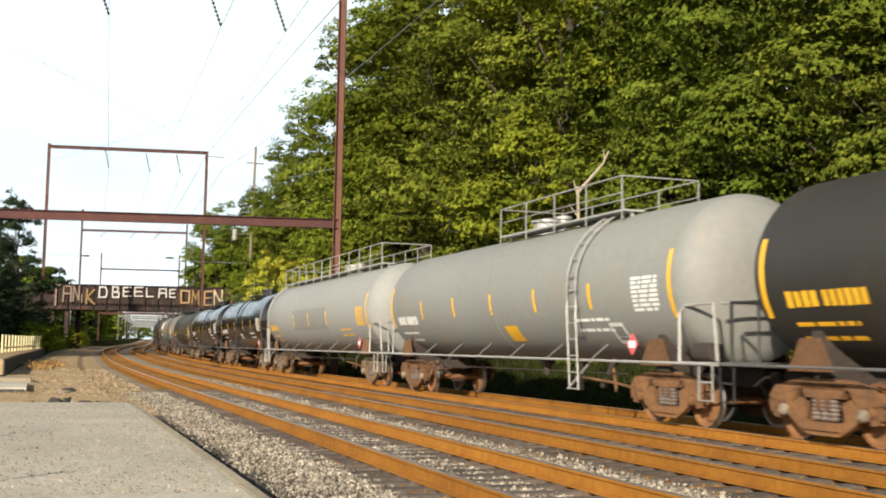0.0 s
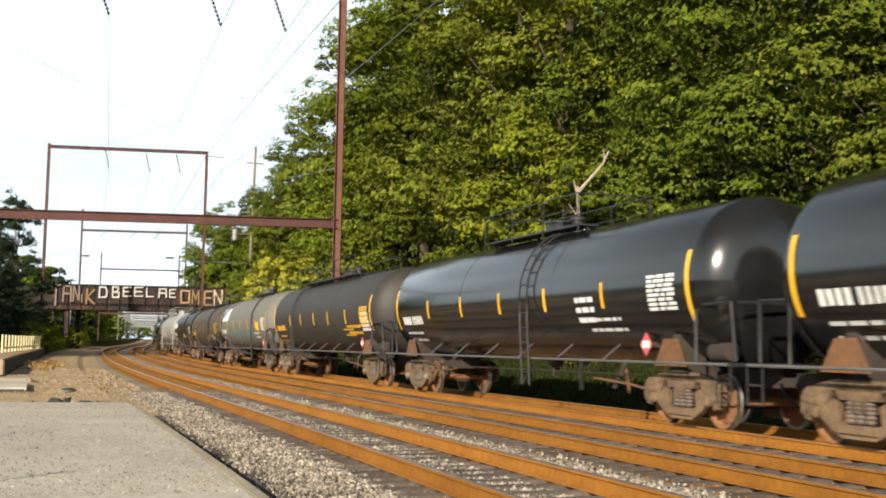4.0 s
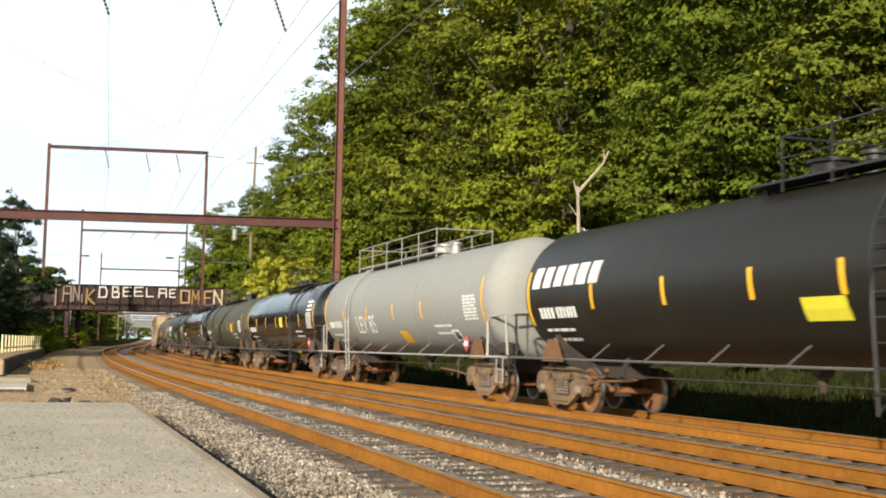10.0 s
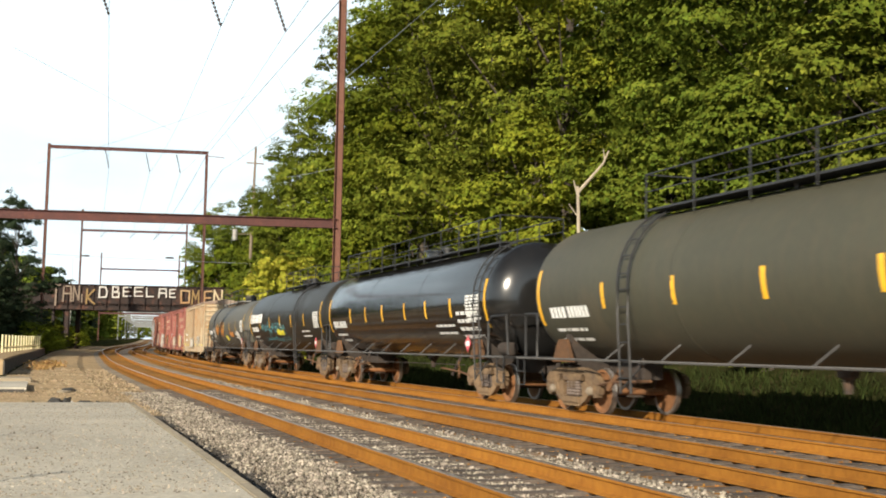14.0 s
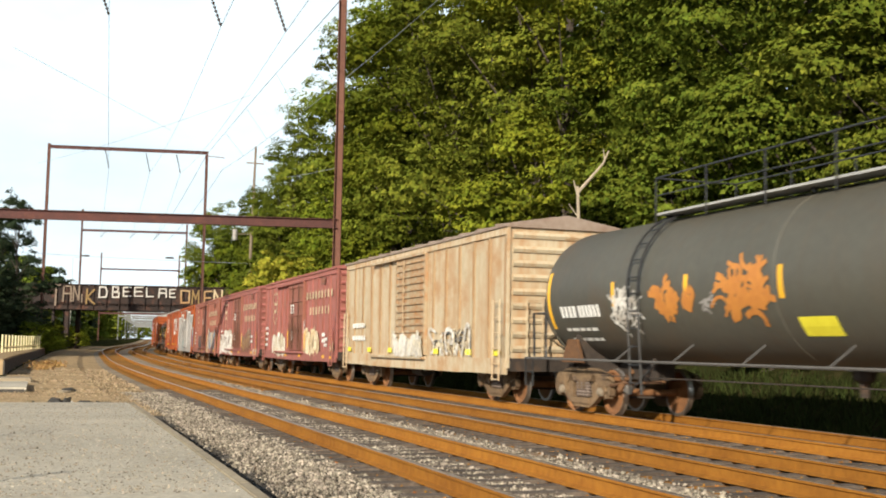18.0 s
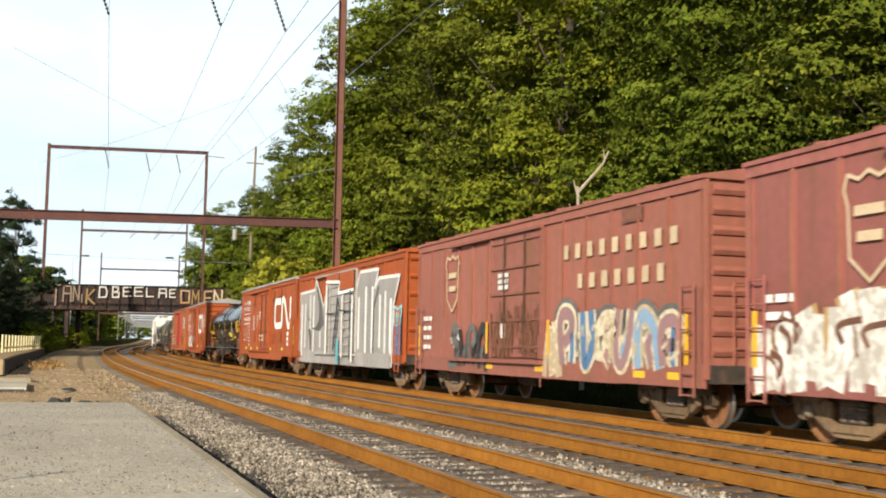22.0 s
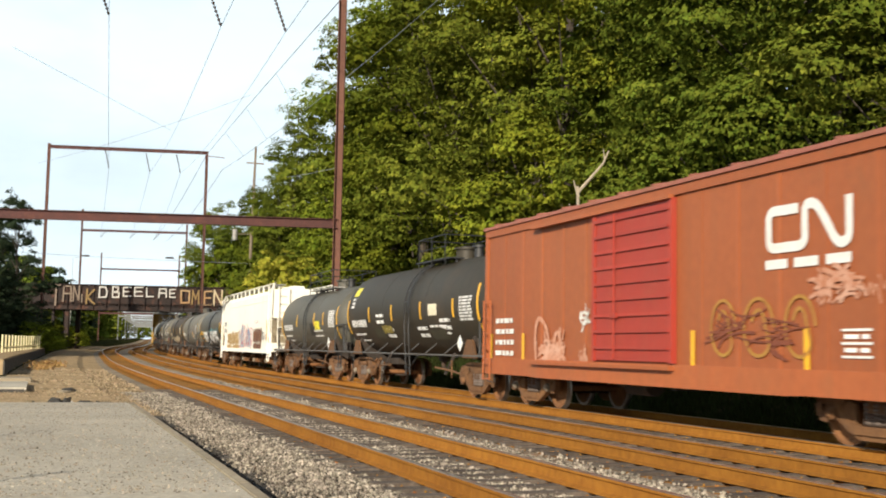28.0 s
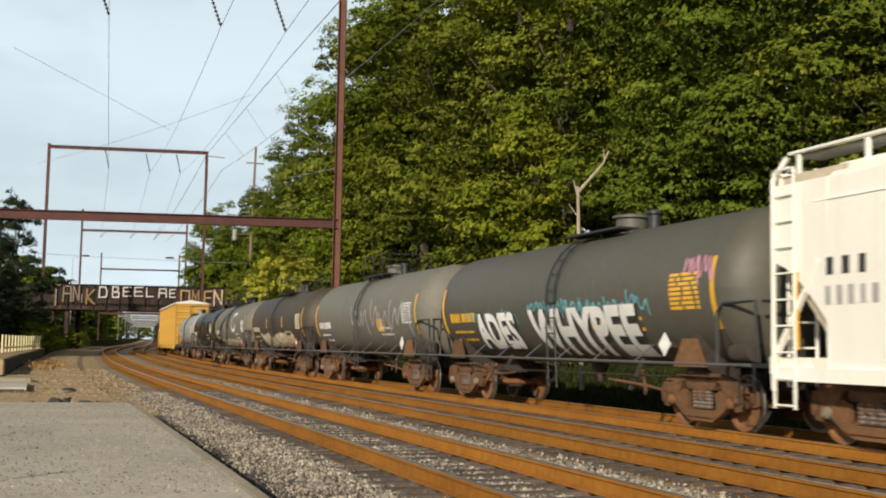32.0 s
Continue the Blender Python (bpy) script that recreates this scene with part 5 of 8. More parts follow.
            self.bands("graffiti_shading", [([(a, v0 + h * 0.25), (a + rg.uniform(-0.1, 0.15), v0 + h * 0.5), (a + 0.05, v0 + h * 0.7)], 0.03) for a in (u0 + w * (i + rg.uniform(0.3, 0.7)) for i in range(n))], M_tan2, 0.0175)
            return
        if under:
            self.bands("graffiti_ground", [(p, t + h * (gap * 2.3)) for i, p, t in runs], under, 0.005)
        if rim:
            self.bands("graffiti_outline", [(p, t + h * gap) for i, p, t in runs], rim, 0.0098)
        for j, m in enumerate(fills):
            self.bands("graffiti", [(p, t) for i, p, t in runs if i % len(fills) == j], m, 0.0145, label)
        self.bands("graffiti_shading", [([(a, b), (a + rg.uniform(-0.1, 0.2) * h, b + rg.uniform(0.05, 0.2) * h)], h * rg.uniform(0.03, 0.09))
                                        for a, b in ((u0 + (u1 - u0) * rg.random(), v0 + h * rg.uniform(0.1, 0.7)) for _ in range(n * 4))], rim or fills[-1], 0.0195)

    def swirl(self, u, v, w, h, mat, turns=4, seed=1, thin=0.04, label="chalky sprayed swirl"):
        rg = random.Random(seed)
        runs = []
        for k in range(turns * 3):
            a, q = rg.uniform(0, 6.28), math.sqrt(rg.random()) * 0.36
            x, z = u + w * q * math.cos(a), v + h * q * math.sin(a)
            bend, size, way = rg.uniform(-2.4, 2.4), rg.uniform(0.25, 0.6), rg.uniform(0, 6.28)
            runs.append(([(x + w * size * (j / 4 - 0.5) * math.cos(way + bend * j / 4), z + h * size * (j / 4 - 0.5) * math.sin(way + bend * j / 4)) for j in range(5)], thin * rg.uniform(0.5, 1.2)))
        return self.bands("graffiti", runs, mat, 0.012, label)

    def text(self, txt, u, v, h, mat, wide=1.0, bold=0.05, label="graffiti letters", slant=0.0):
        cu = bpy.data.curves.new("lettering", "FONT")
        cu.body, cu.size, cu.offset, cu.align_x, cu.resolution_u, cu.shear = txt, h * 1.38, bold * h, "CENTER", 3, slant
        ob = bpy.data.objects.new("lettering", cu)
        me = bpy.data.meshes.new_from_object(ob)
        bpy.data.objects.remove(ob)
        me.materials.clear()
        bm = bmesh.new()
        bm.from_mesh(me)
        for i in range(-4, 12):
            bmesh.ops.bisect_plane(bm, geom=bm.verts[:] + bm.edges[:] + bm.faces[:], plane_co=(0, h * i / 8, 0), plane_no=(0, 1, 0))
        bm.to_mesh(me)
        bm.free()
        for q in me.vertices:
            a, b = q.co.x * wide, q.co.y
            q.co = (-(u + a), self.y(v + b) + 0.024 + self.extra, v + b)
        return part("lettering", me, mat, self.car, label)

    def placard(self, u, v, red=True, size=0.215):
        """A flat diamond plate on a short bracket."""
        y = max(self.y(v - size), self.y(v), self.y(v + size)) + 0.03
        d = lambda k: [(-u - k, v), (-u, v - k), (-u + k, v), (-u, v + k)]
        p = part("placard", Shape().prism(d(size), y, y + 0.012), M_red if red else M_white, self.car, "diamond hazard placard")
        part("placard_band", Shape().box(-u - size * 0.60, -u + size * 0.60, y + 0.014, y + 0.017, v - size * 0.30, v + size * 0.30), M_white, p)
        part("placard_bracket", Shape().bar((-u, self.y(v) - 0.05, v), (-u, y, v), 0.1), M_under, p)
        return p


TR, TZ = 1.46, 2.54


def shield_mesh(h, hd, R, zc, s):
    """A plate over the lower half of a dished tank end, standing a little proud."""
    sh = Shape()
    n, m = 20, 7
    for lift in (0.035, 0.0):
        for i in range(m + 1):
            a = math.pi / 2 * (1 - 0.93 * i / m)
            r, x = (R + lift) * math.sin(a) ** 0.9 * 0.985, s * (h + 0.05 + (hd + lift) * math.cos(a))
            for j in range(n + 1):
                t = math.pi + math.pi * j / n
                sh.v.append((x, r * math.cos(t), zc - 0.06 + r * math.sin(t)))
    k = (m + 1) * (n + 1)
    for o in (0, k):
        sh.f += [(o + i * (n + 1) + j, o + i * (n + 1) + j + 1, o + (i + 1) * (n + 1) + j + 1, o + (i + 1) * (n + 1) + j) for i in range(m) for j in range(n)]
    for i in range(m):
        for j in (0, n):
            sh.f.append((i * (n + 1) + j, (i + 1) * (n + 1) + j, k + (i + 1) * (n + 1) + j, k + i * (n + 1) + j))
    sh.f += [(j, j + 1, k + j + 1, k + j) for j in range(n)]
    return sh.mesh("head_shield", True)


def tank_car(L, length, paint, mk, label, R=TR, zc=TZ, walk_at=0.0, walk_len=4.0, rails="dome", ladder=None, marks=None, lug=True, deck=None, steel=None, seed=1, red=True, hoops=(), man=None, rlen=None, shield=False):
    """A tank car whose tank runs from L back to the front over its length; returns the root and its paintable side."""
    rg = random.Random(seed)
    steel = steel or M_black
    car = new("tank_car")
    h = length / 2
    tagged(car, label, "tank car", "cars of the freight train")
    hd = 0.72

    def shell():
        prof = [(-h - hd, 0.02)]
        for i in range(1, 9):
            a = math.pi / 2 * i / 8
            prof.append((-h - hd * math.cos(a), R * math.sin(a) ** 0.9))
        prof += [(-h * 0.5, R), (0, R), (h * 0.5, R)]
        for i in range(8, 0, -1):
            a = math.pi / 2 * i / 8
            prof.append((h + hd * math.cos(a), R * math.sin(a) ** 0.9))
        prof.append((h + hd, 0.02))
        return Shape().lathe(prof, 48, (0, 0, zc)).mesh("tank", True)

    part("tank", shared(("tank", length, R, zc), shell), paint, car)
    for xh in hoops or (-h * 0.34, h * 0.33):
        part("weld_band", Shape().lathe([(xh - 0.05, R - 0.01), (xh - 0.03, R + 0.006), (xh + 0.03, R + 0.006), (xh + 0.05, R - 0.01)], 48, (0, 0, zc), caps=False), paint, car, smooth=True)
    ys = lambda z: math.sqrt(max(0.0004, R * R - (z - zc) ** 2))
    sd = Side(car, ys)
    for s in (-1, 1) if shield else ():
        part("head_shield", shared(("hshield", length, R, zc, s), lambda: shield_mesh(h, hd, R, zc, s)), paint, car, "half-height steel head shield", smooth=True)
    top = zc + R
    # trucks, sills, saddles
    tx = h - 0.95
    zt = zc - R
    for s in (-1, 1):
        truck(car, s * tx)
        part("draft_sill", shared(("sill", s), lambda: Shape().box(-1.7, 1.9, -0.22, 0.22, 0.72, 1.12).mesh("draft_sill")), M_under, car, at=pose(s * (tx + 0.1), 0, 0))

        def saddle():
            n = 12
            arc = [(-1.14 + 2.28 * i / n, zc - math.sqrt(R * R - (-1.14 + 2.28 * i / n) ** 2) + 0.01) for i in range(n + 1)]
            poly = arc + [(1.14, 1.0), (0.9, 0.98), (0.85, 0.74), (-0.85, 0.74), (-0.9, 0.98), (-1.14, 1.0)]
            k = len(poly)
            return Shape().add([(x, y, z) for x in (-0.12, 0.12) for y, z in poly], [tuple(range(k)), tuple(range(2 * k - 1, k - 1, -1))] + [(i, (i + 1) % k, k + (i + 1) % k, k + i) for i in range(k)]).mesh("saddle")

        for y in (-1.2, 1.2):
            part("saddle_gusset", shared("gusset", lambda: Shape().prism([(-0.5, 1.04), (0.5, 1.04), (0.2, 1.52), (-0.2, 1.52)], -0.03, 0.03).mesh("saddle_gusset")), M_truckr, car, at=pose(s * tx, y * 1.05, 0))
        part("saddle", shared(("saddle", R, zc), saddle), M_under, car, at=pose(s * tx, 0, 0))
        coupler(car, s * (h + hd + 0.25), s)
        part("end_platform", shared("endp", lambda: Shape().box(-0.55, 0.55, -1.42, 1.42, 1.07, 1.13).mesh("end_platform")), steel, car, at=pose(s * (h + 0.62), 0, 0))
        hr = Shape()
        for y in (-1.4, 1.4):
            hr.tube([(0.0, y, 1.1), (0.0, y, 1.95), (0.1 * s, y * 0.97, 2.08), (0.9 * s, y * 0.93, 2.10), (0.95 * s, y * 0.9, 1.15)], 0.03, 6)
        hr.tube([(0.95 * s, -1.2, 2.10), (0.95 * s, 1.2, 2.10)], 0.028, 6)
        part("end_handrail", shared(("hr", s), lambda: hr.mesh("end_handrail")), steel, car, at=pose(s * (h + 0.1), 0, 0))
        for y in (1.42, -1.42):
            part("corner_step", shared("cst", lambda: Shape().tube([(-0.2, 0, 1.1), (-0.2, 0, 0.5), (0.2, 0, 0.5), (0.2, 0, 1.1)], 0.02, 5).tube([(-0.2, 0, 0.8), (0.2, 0, 0.8)], 0.02, 5).mesh("corner_step")), steel, car, at=pose(s * (h + 0.95), y, 0))
    for y in (1.46, -1.46):
        part("side_rail", shared(("srail", length), lambda: Shape().tube([(-h - 1.1, 0, 1.10), (h + 1.1, 0, 1.10)], 0.026, 6).mesh("side_rail")), M_galv if steel is M_galv else M_pipe, car, "grey pipe running board rail", at=pose(0, y, 0))
        if lug:
            for i in range(6 if y > 0 else 0):
                part("strut", shared("strut", lambda: Shape().bar((0, 0, 1.10), (-0.2, -0.3, 1.42), 0.026).mesh("strut")), steel if steel is not M_galv else M_pipe, car, at=pose(-h * 0.62 + h * 1.24 * i / 5, y, 0))
    if rg.random() < 0.75:
        part("brake_rod", shared(("rod", length), lambda: Shape().tube([(-h * 0.75, 1.2, 0.86), (h * 0.75, 1.2, 0.80)], 0.012, 5).mesh("brake_rod")), M_under, car)
    for s in (-1, 1):
        part("brake_lever", shared(("lever", s), lambda: Shape().bar((0, 1.12, 0.52), (-s * 0.35, 1.0, 0.92), 0.04, 0.1).mesh("brake_lever")), M_truckr, car, at=pose(s * (tx - 1.75), 0, 0))
        part("brake_pull_rod", shared(("prod", s), lambda: Shape().tube([(s * 0.5, 1.05, 0.60), (0, 1.08, 0.66), (-s * 1.6, 1.05, 0.74)], 0.028, 5).mesh("brake_pull_rod")), M_truckr, car, at=pose(s * (tx - 1.75), 0, 0))
        part("hanger", shared(("hang", s), lambda: Shape().bar((0, 1.05, 0.55), (0, 0.75, 1.15), 0.09, 0.05).mesh("hanger")), M_under, car, at=pose(s * (tx - 2.5), 0, 0))
    part("brake_cylinder", shared("bcy", lambda: Shape().lathe([(-0.3, 0.1), (-0.27, 0.16), (0.27, 0.16), (0.3, 0.1)], 14, (0, 0, 0)).mesh("brake_cylinder", True)), M_under, car, at=pose(-h - 0.25, 0.95, 1.3))
    part("bottom_valve", shared("bval", lambda: Shape().lathe([(-0.42, 0.07), (-0.2, 0.09), (-0.16, 0.16), (0, 0.2)], 12, (0, 0, 0), "z").mesh("bottom_valve")), M_under, car, at=pose(0, 0, zt + 0.03))
    # top: manway, walkway, rails
    xw = -walk_at
    xm = xw if man is None else -man
    part("manway", shared("man", lambda: Shape().lathe([(-0.1, 0.34), (0.30, 0.34), (0.30, 0.41), (0.35, 0.41), (0.38, 0.25), (0.42, 0.1)], 18, (0, 0, 0), "z").mesh("manway", True)), steel if steel is not M_black else paint, car, at=pose(xm, 0, top))
    part("valve", shared("valve", lambda: Shape().lathe([(-0.05, 0.14), (0.3, 0.14), (0.3, 0.2), (0.36, 0.2), (0.4, 0.06)], 10, (0, 0, 0), "z").mesh("valve", True)), steel, car, at=pose(xm - 0.95, 0, top))
    wl_ = walk_len

    for y in (0.62, -0.62):
        part("walkway", shared(("deck", walk_len), lambda: Shape().box(-wl_ / 2, wl_ / 2, -0.24, 0.24, 0.0, 0.04).mesh("walkway")), deck or steel, car, "grated top walkway", at=pose(xw, y, top - 0.03))
        for x in (-wl_ / 2 + 0.1, 0, wl_ / 2 - 0.1):
            part("walkway_bracket", shared(("wbr", y), lambda: Shape().bar((0, y, 0.0), (0, y * 0.9, -0.18), 0.06).mesh("walkway_bracket")), steel, car, at=pose(xw + x, 0, top - 0.03))
    if rails:
        rw = walk_len if rails == "full" else 2.4
        hgt = 0.68

        def hand():
            sh = Shape()
            for y in (0.88, -0.88):
                n = max(3, int(rw / 1.5) + 1)
                for i in range(n):
                    x = -rw / 2 + rw * i / (n - 1)
                    sh.tube([(x, y, -0.2), (x, y, hgt)], 0.017, 5)
                sh.tube([(-rw / 2, y, hgt), (rw / 2, y, hgt)], 0.018, 5).tube([(-rw / 2, y, hgt * 0.5), (rw / 2, y, hgt * 0.5)], 0.013, 5)
            for x in (-rw / 2, rw / 2):
                sh.tube([(x, -0.88, hgt), (x, 0.88, hgt)], 0.018, 5)
            return sh.mesh("handrail")

        part("handrail", shared(("hand", rw), hand), steel, car, at=pose(xw, 0, top))
    xl = -(walk_at if ladder is None else ladder)

    def ladder_mesh():
        sh = Shape()
        for k in (-0.2, 0.2):
            pts = []
            for i in range(9):
                a = radians(82 - i * 82 / 8)
                pts.append((k, (R + 0.09) * math.cos(a), zc + (R + 0.09) * math.sin(a)))
            pts += [(k, R + 0.08, zc - 0.6), (k, R + 0.03, 1.1), (k, R, 0.5)]
            sh.tube(pts, 0.024, 5)
        for i in range(6):
            a = radians(72 - i * 13)
            sh.tube([(-0.2, (R + 0.09) * math.cos(a), zc + (R + 0.09) * math.sin(a)), (0.2, (R + 0.09) * math.cos(a), zc + (R + 0.09) * math.sin(a))], 0.016, 5)
        z = zc - 0.1
        while z > 0.5:
            sh.tube([(-0.2, R + 0.05, z), (0.2, R + 0.05, z)], 0.016, 5)
            z -= 0.33
        sh.tube([(0.2, R, 0.55), (-0.35, R - 0.2, 1.08)], 0.02, 5)
        return sh.mesh("ladder")

    part("ladder", shared(("ladder", R, zc), ladder_mesh), steel, car, at=pose(xl, 0, 0))
    # markings
    for u in (-h + 0.06, h - 0.06):
        sd.bars("reflector", u, zc - 0.12, 0.13, 1.2, M_yellow, "yellow end stripe")
    lad = walk_at if ladder is None else ladder
    for u in ((-5.4, -2.75, -0.1, 2.5, 5.2) if marks is None else marks):
        if abs(u) < h - 0.6:
            sd.bars("reflector", u + (0.4 if abs(u - lad) < 0.3 else 0), 2.36, 0.13, 0.5, M_yellow)
    sd.glyphs("reporting_mark", -h + 0.93, 2.08, 0.76, 4, 0.24, mk, seed, fat=0.74)
    sd.glyphs("reporting_mark", -h + 1.88, 2.08, 0.98, 6, 0.24, mk, seed + 2, fat=0.74)
    sd.lines("stencil", -h + 1.3, 1.72, 1.4, 2, mk, 0.06, 0.2, seed)
    sd.lines("data_panel", h - 0.95, 2.62, 0.95, 8, mk, 0.056, 0.082, seed + 3)
    sd.lines("stencil", h - 3.3, 1.9, 1.5, 2, mk, 0.06, 0.2, seed + 5)
    sd.placard(h - 1.9, 1.42, red)
    place(car, L - h, length)
    return car, sd, h


def place(car, mid, length):
    CARS.append((car, mid, length))
    car.matrix_world = pose_at(mid)


BE, BW = 4.22, 1.5


def box_car(L, length, paint, label, doors=(0.0,), door_mat=None, door_w=2.9, ribs=True, roof=None, seed=1, end_ribs=7, smooth_side=False, height=BE, sill_z=0.95, drop=False, post=None, nrib=9, track=None, rod=None):
    """A ribbed steel box car; u of its doors is measured from the middle."""
    rg = random.Random(seed)
    car = new("box_car")
    tagged(car, label, "box car", "cars of the freight train")
    h = length / 2
    e, w = height, BW
    part("body", shared(("bxbody", length, e), lambda: Shape().box(-h, h, -w, w, sill_z, e).mesh("body")), paint, car)
    rf = Shape()
    rf.add([(-h - 0.08, -w - 0.09, e), (-h - 0.08, 0, e + 0.27), (-h - 0.08, w + 0.09, e), (h + 0.08, -w - 0.09, e), (h + 0.08, 0, e + 0.27), (h + 0.08, w + 0.09, e),
            (-h - 0.08, -w - 0.09, e - 0.07), (-h - 0.08, w + 0.09, e - 0.07), (h + 0.08, -w - 0.09, e - 0.07), (h + 0.08, w + 0.09, e - 0.07)],
           [(0, 1, 4, 3), (1, 2, 5, 4), (0, 6, 7, 2, 1), (3, 4, 5, 9, 8), (0, 3, 8, 6), (2, 7, 9, 5), (6, 8, 9, 7)])
    part("roof", shared(("roof", length, e), lambda: rf.mesh("roof")), roof or paint, car)
    for i in range(int(length / 1.25)):
        x = -h + 0.6 + i * 1.25
        part("roof_seam", shared(("seam", e), lambda: Shape().bar((0, -w - 0.08, e + 0.015), (0, 0, e + 0.285), 0.07, 0.05).bar((0, 0, e + 0.285), (0, w + 0.08, e + 0.015), 0.07, 0.05).mesh("roof_seam")), roof or paint, car, at=pose(x, 0, 0))
    zl, zm = (0.80, 0.62) if drop else (0.70, 0.68)
    part("side_sill", shared(("ssill", length, drop), lambda: Shape().prism([(-h, sill_z + 0.12), (h, sill_z + 0.12), (h, zl), (h - 2.6, zl), (h - 3.1, zm), (-h + 3.1, zm), (-h + 2.6, zl), (-h, zl)], -0.035, 0.035).mesh("side_sill")), paint, car, at=pose(0, w + 0.02, 0))
    part("side_sill", CM[("ssill", length, drop)], paint, car, at=pose(0, -w - 0.02, 0))
    part("top_plate", shared(("tplate", length, e), lambda: Shape().box(-h, h, -0.03, 0.03, e - 0.24, e - 0.08).mesh("top_plate")), paint, car, at=pose(0, w + 0.02, 0))
    dz = [(-u - door_w / 2 - 0.12, -u + door_w / 2 + 0.12) for u in doors]
    if ribs:
        n = int(length / 1.02)
        me = shared(("rib", e, smooth_side), lambda: Shape().prism([(-0.045, sill_z + 0.12), (0.045, sill_z + 0.12), (0.045, e - 0.24), (-0.045, e - 0.24)], 0, 0.04 if not smooth_side else 0.012).mesh("side_post"))
        for i in range(n + 1):
            x = -h + 0.07 + (length - 0.14) * i / n
            if not any(a < x < b for a, b in dz):
                part("side_post", me, post or paint, car, at=pose(x, w, 0))
                part("side_post", me, paint, car, at=pose(x, -w, 0, 0, 0, 180))
    for u in doors:
        d = part("door", shared(("door", door_w, e), lambda: Shape().box(-door_w / 2, door_w / 2, 0, 0.07, sill_z + 0.16, e - 0.3).mesh("door")), door_mat or paint, car, "sliding door", at=pose(-u, w + 0.01, 0))
        for k in range(nrib):
            z = sill_z + 0.4 + k * (e - sill_z - 0.85) / (nrib - 1)
            part("door_rib", shared(("drib", door_w), lambda: Shape().box(-door_w / 2 + 0.05, door_w / 2 - 0.05, 0, 0.045, -0.03, 0.03).mesh("door_rib")), door_mat or paint, d, at=pose(0, 0.07, z))
        for x in (-door_w / 2, door_w / 2):
            part("door_post", shared(("dpost", e), lambda: Shape().box(-0.06, 0.06, 0, 0.10, sill_z + 0.14, e - 0.28).mesh("door_post")), door_mat or paint, d, at=pose(x, 0.0, 0))
        # a rod colour takes in the shadow the rod throws on the door
        part("lock_rod", shared(("lrod", e), lambda: Shape().tube([(0, 0.12, sill_z + 0.2), (0, 0.12, e - 0.35)], 0.025, 5).box(-0.12, 0.12, 0.1, 0.15, 1.9, 2.0).mesh("lock_rod")), rod or door_mat or paint, d, at=pose(0.55, 0, 0))
        if rod:
            part("lock_rod", shared(("lrod", e), None), rod, d, at=pose(-0.62, 0, 0))
        for z in (sill_z + 0.06, e - 0.26):
            part("door_track", shared(("dtrk", door_w, z), lambda: Shape().box(-door_w * 1.02, door_w * 1.02, 0, 0.11, z - 0.04, z + 0.03).mesh("door_track")), track or paint, car, at=pose(-u + (door_w * 0.5), w + 0.055, 0))
    for s in (-1, 1):
        for i in range(end_ribs):
            z = sill_z + 0.35 + (e - sill_z - 0.6) * i / (end_ribs - 1)
            part("end_rib", shared("erib", lambda: Shape().tube([(0, -1.38, 0), (0, 1.38, 0)], 0.085, 6).mesh("end_rib")), paint, car, at=pose(s * h, 0, z))
        for y, rz in ((w, 0), (-w, 0)):
            part("corner_post", shared(("cpost", e), lambda: Shape().box(-0.08, 0.08, -0.04, 0.04, sill_z - 0.1, e).mesh("corner_post")), paint, car, at=pose(s * (h - 0.02), y, 0))
        ld = Shape()
        for k in (-0.21, 0.21):
            ld.tube([(k, 0.14, 0.55), (k, 0.14, 2.45)], 0.02, 5)
        for i in range(6):
            ld.tube([(-0.21, 0.14, 0.58 + i * 0.36), (0.21, 0.14, 0.58 + i * 0.36)], 0.017, 5)
        part("ladder", shared("bxlad", lambda: ld.mesh("ladder")), paint, car, at=pose(s * (h - 0.35), w, 0))
        le = Shape()
        for k in (-0.2, 0.2):
            le.tube([(0.14 * s, 0.85 + k, 0.9), (0.14 * s, 0.85 + k, 2.45)], 0.02, 5)
        for i in range(5):
            le.tube([(0.14 * s, 0.65, 1.0 + i * 0.36), (0.14 * s, 1.05, 1.0 + i * 0.36)], 0.017, 5)
        part("end_ladder", shared(("bxel", s), lambda: le.mesh("end_ladder")), paint, car, at=pose(s * h, 0, 0))
        part("end_sill", shared("esill", lambda: Shape().box(-0.1, 0.1, -1.45, 1.45, 0.78, 1.08).mesh("end_sill")), M_under, car, at=pose(s * (h + 0.08), 0, 0))
        truck(car, s * (h - 1.75))
        coupler(car, s * (h + 0.15), s)
    part("underframe", shared(("uf", length), lambda: Shape().box(-h + 0.1, h - 0.1, -0.28, 0.28, 0.66, 1.0).box(-h * 0.5, h * 0.5, -1.1, 1.1, 0.86, 0.99).mesh("underframe")), M_under, car)
    part("brake_tank", shared("btank", lambda: Shape().lathe([(-0.5, 0.1), (-0.45, 0.22), (0.45, 0.22), (0.5, 0.1)], 12, (0, 0, 0)).mesh("brake_tank", True)), M_under, car, at=pose(1.2, 0.7, 0.66))
    part("cross_bearer", shared("xb", lambda: Shape().box(-0.08, 0.08, -1.35, 1.35, 0.62, 0.98).box(1.9, 2.06, -1.35, 1.35, 0.62, 0.98).mesh("cross_bearer")), M_under, car, at=pose(-1.0, 0, 0))
    sd = Side(car, lambda z: w + 0.008)
    rib = Side(car, lambda z: w + (0.046 if ribs and not smooth_side else 0.02))
    place(car, L - h, length)
    return car, rib, h


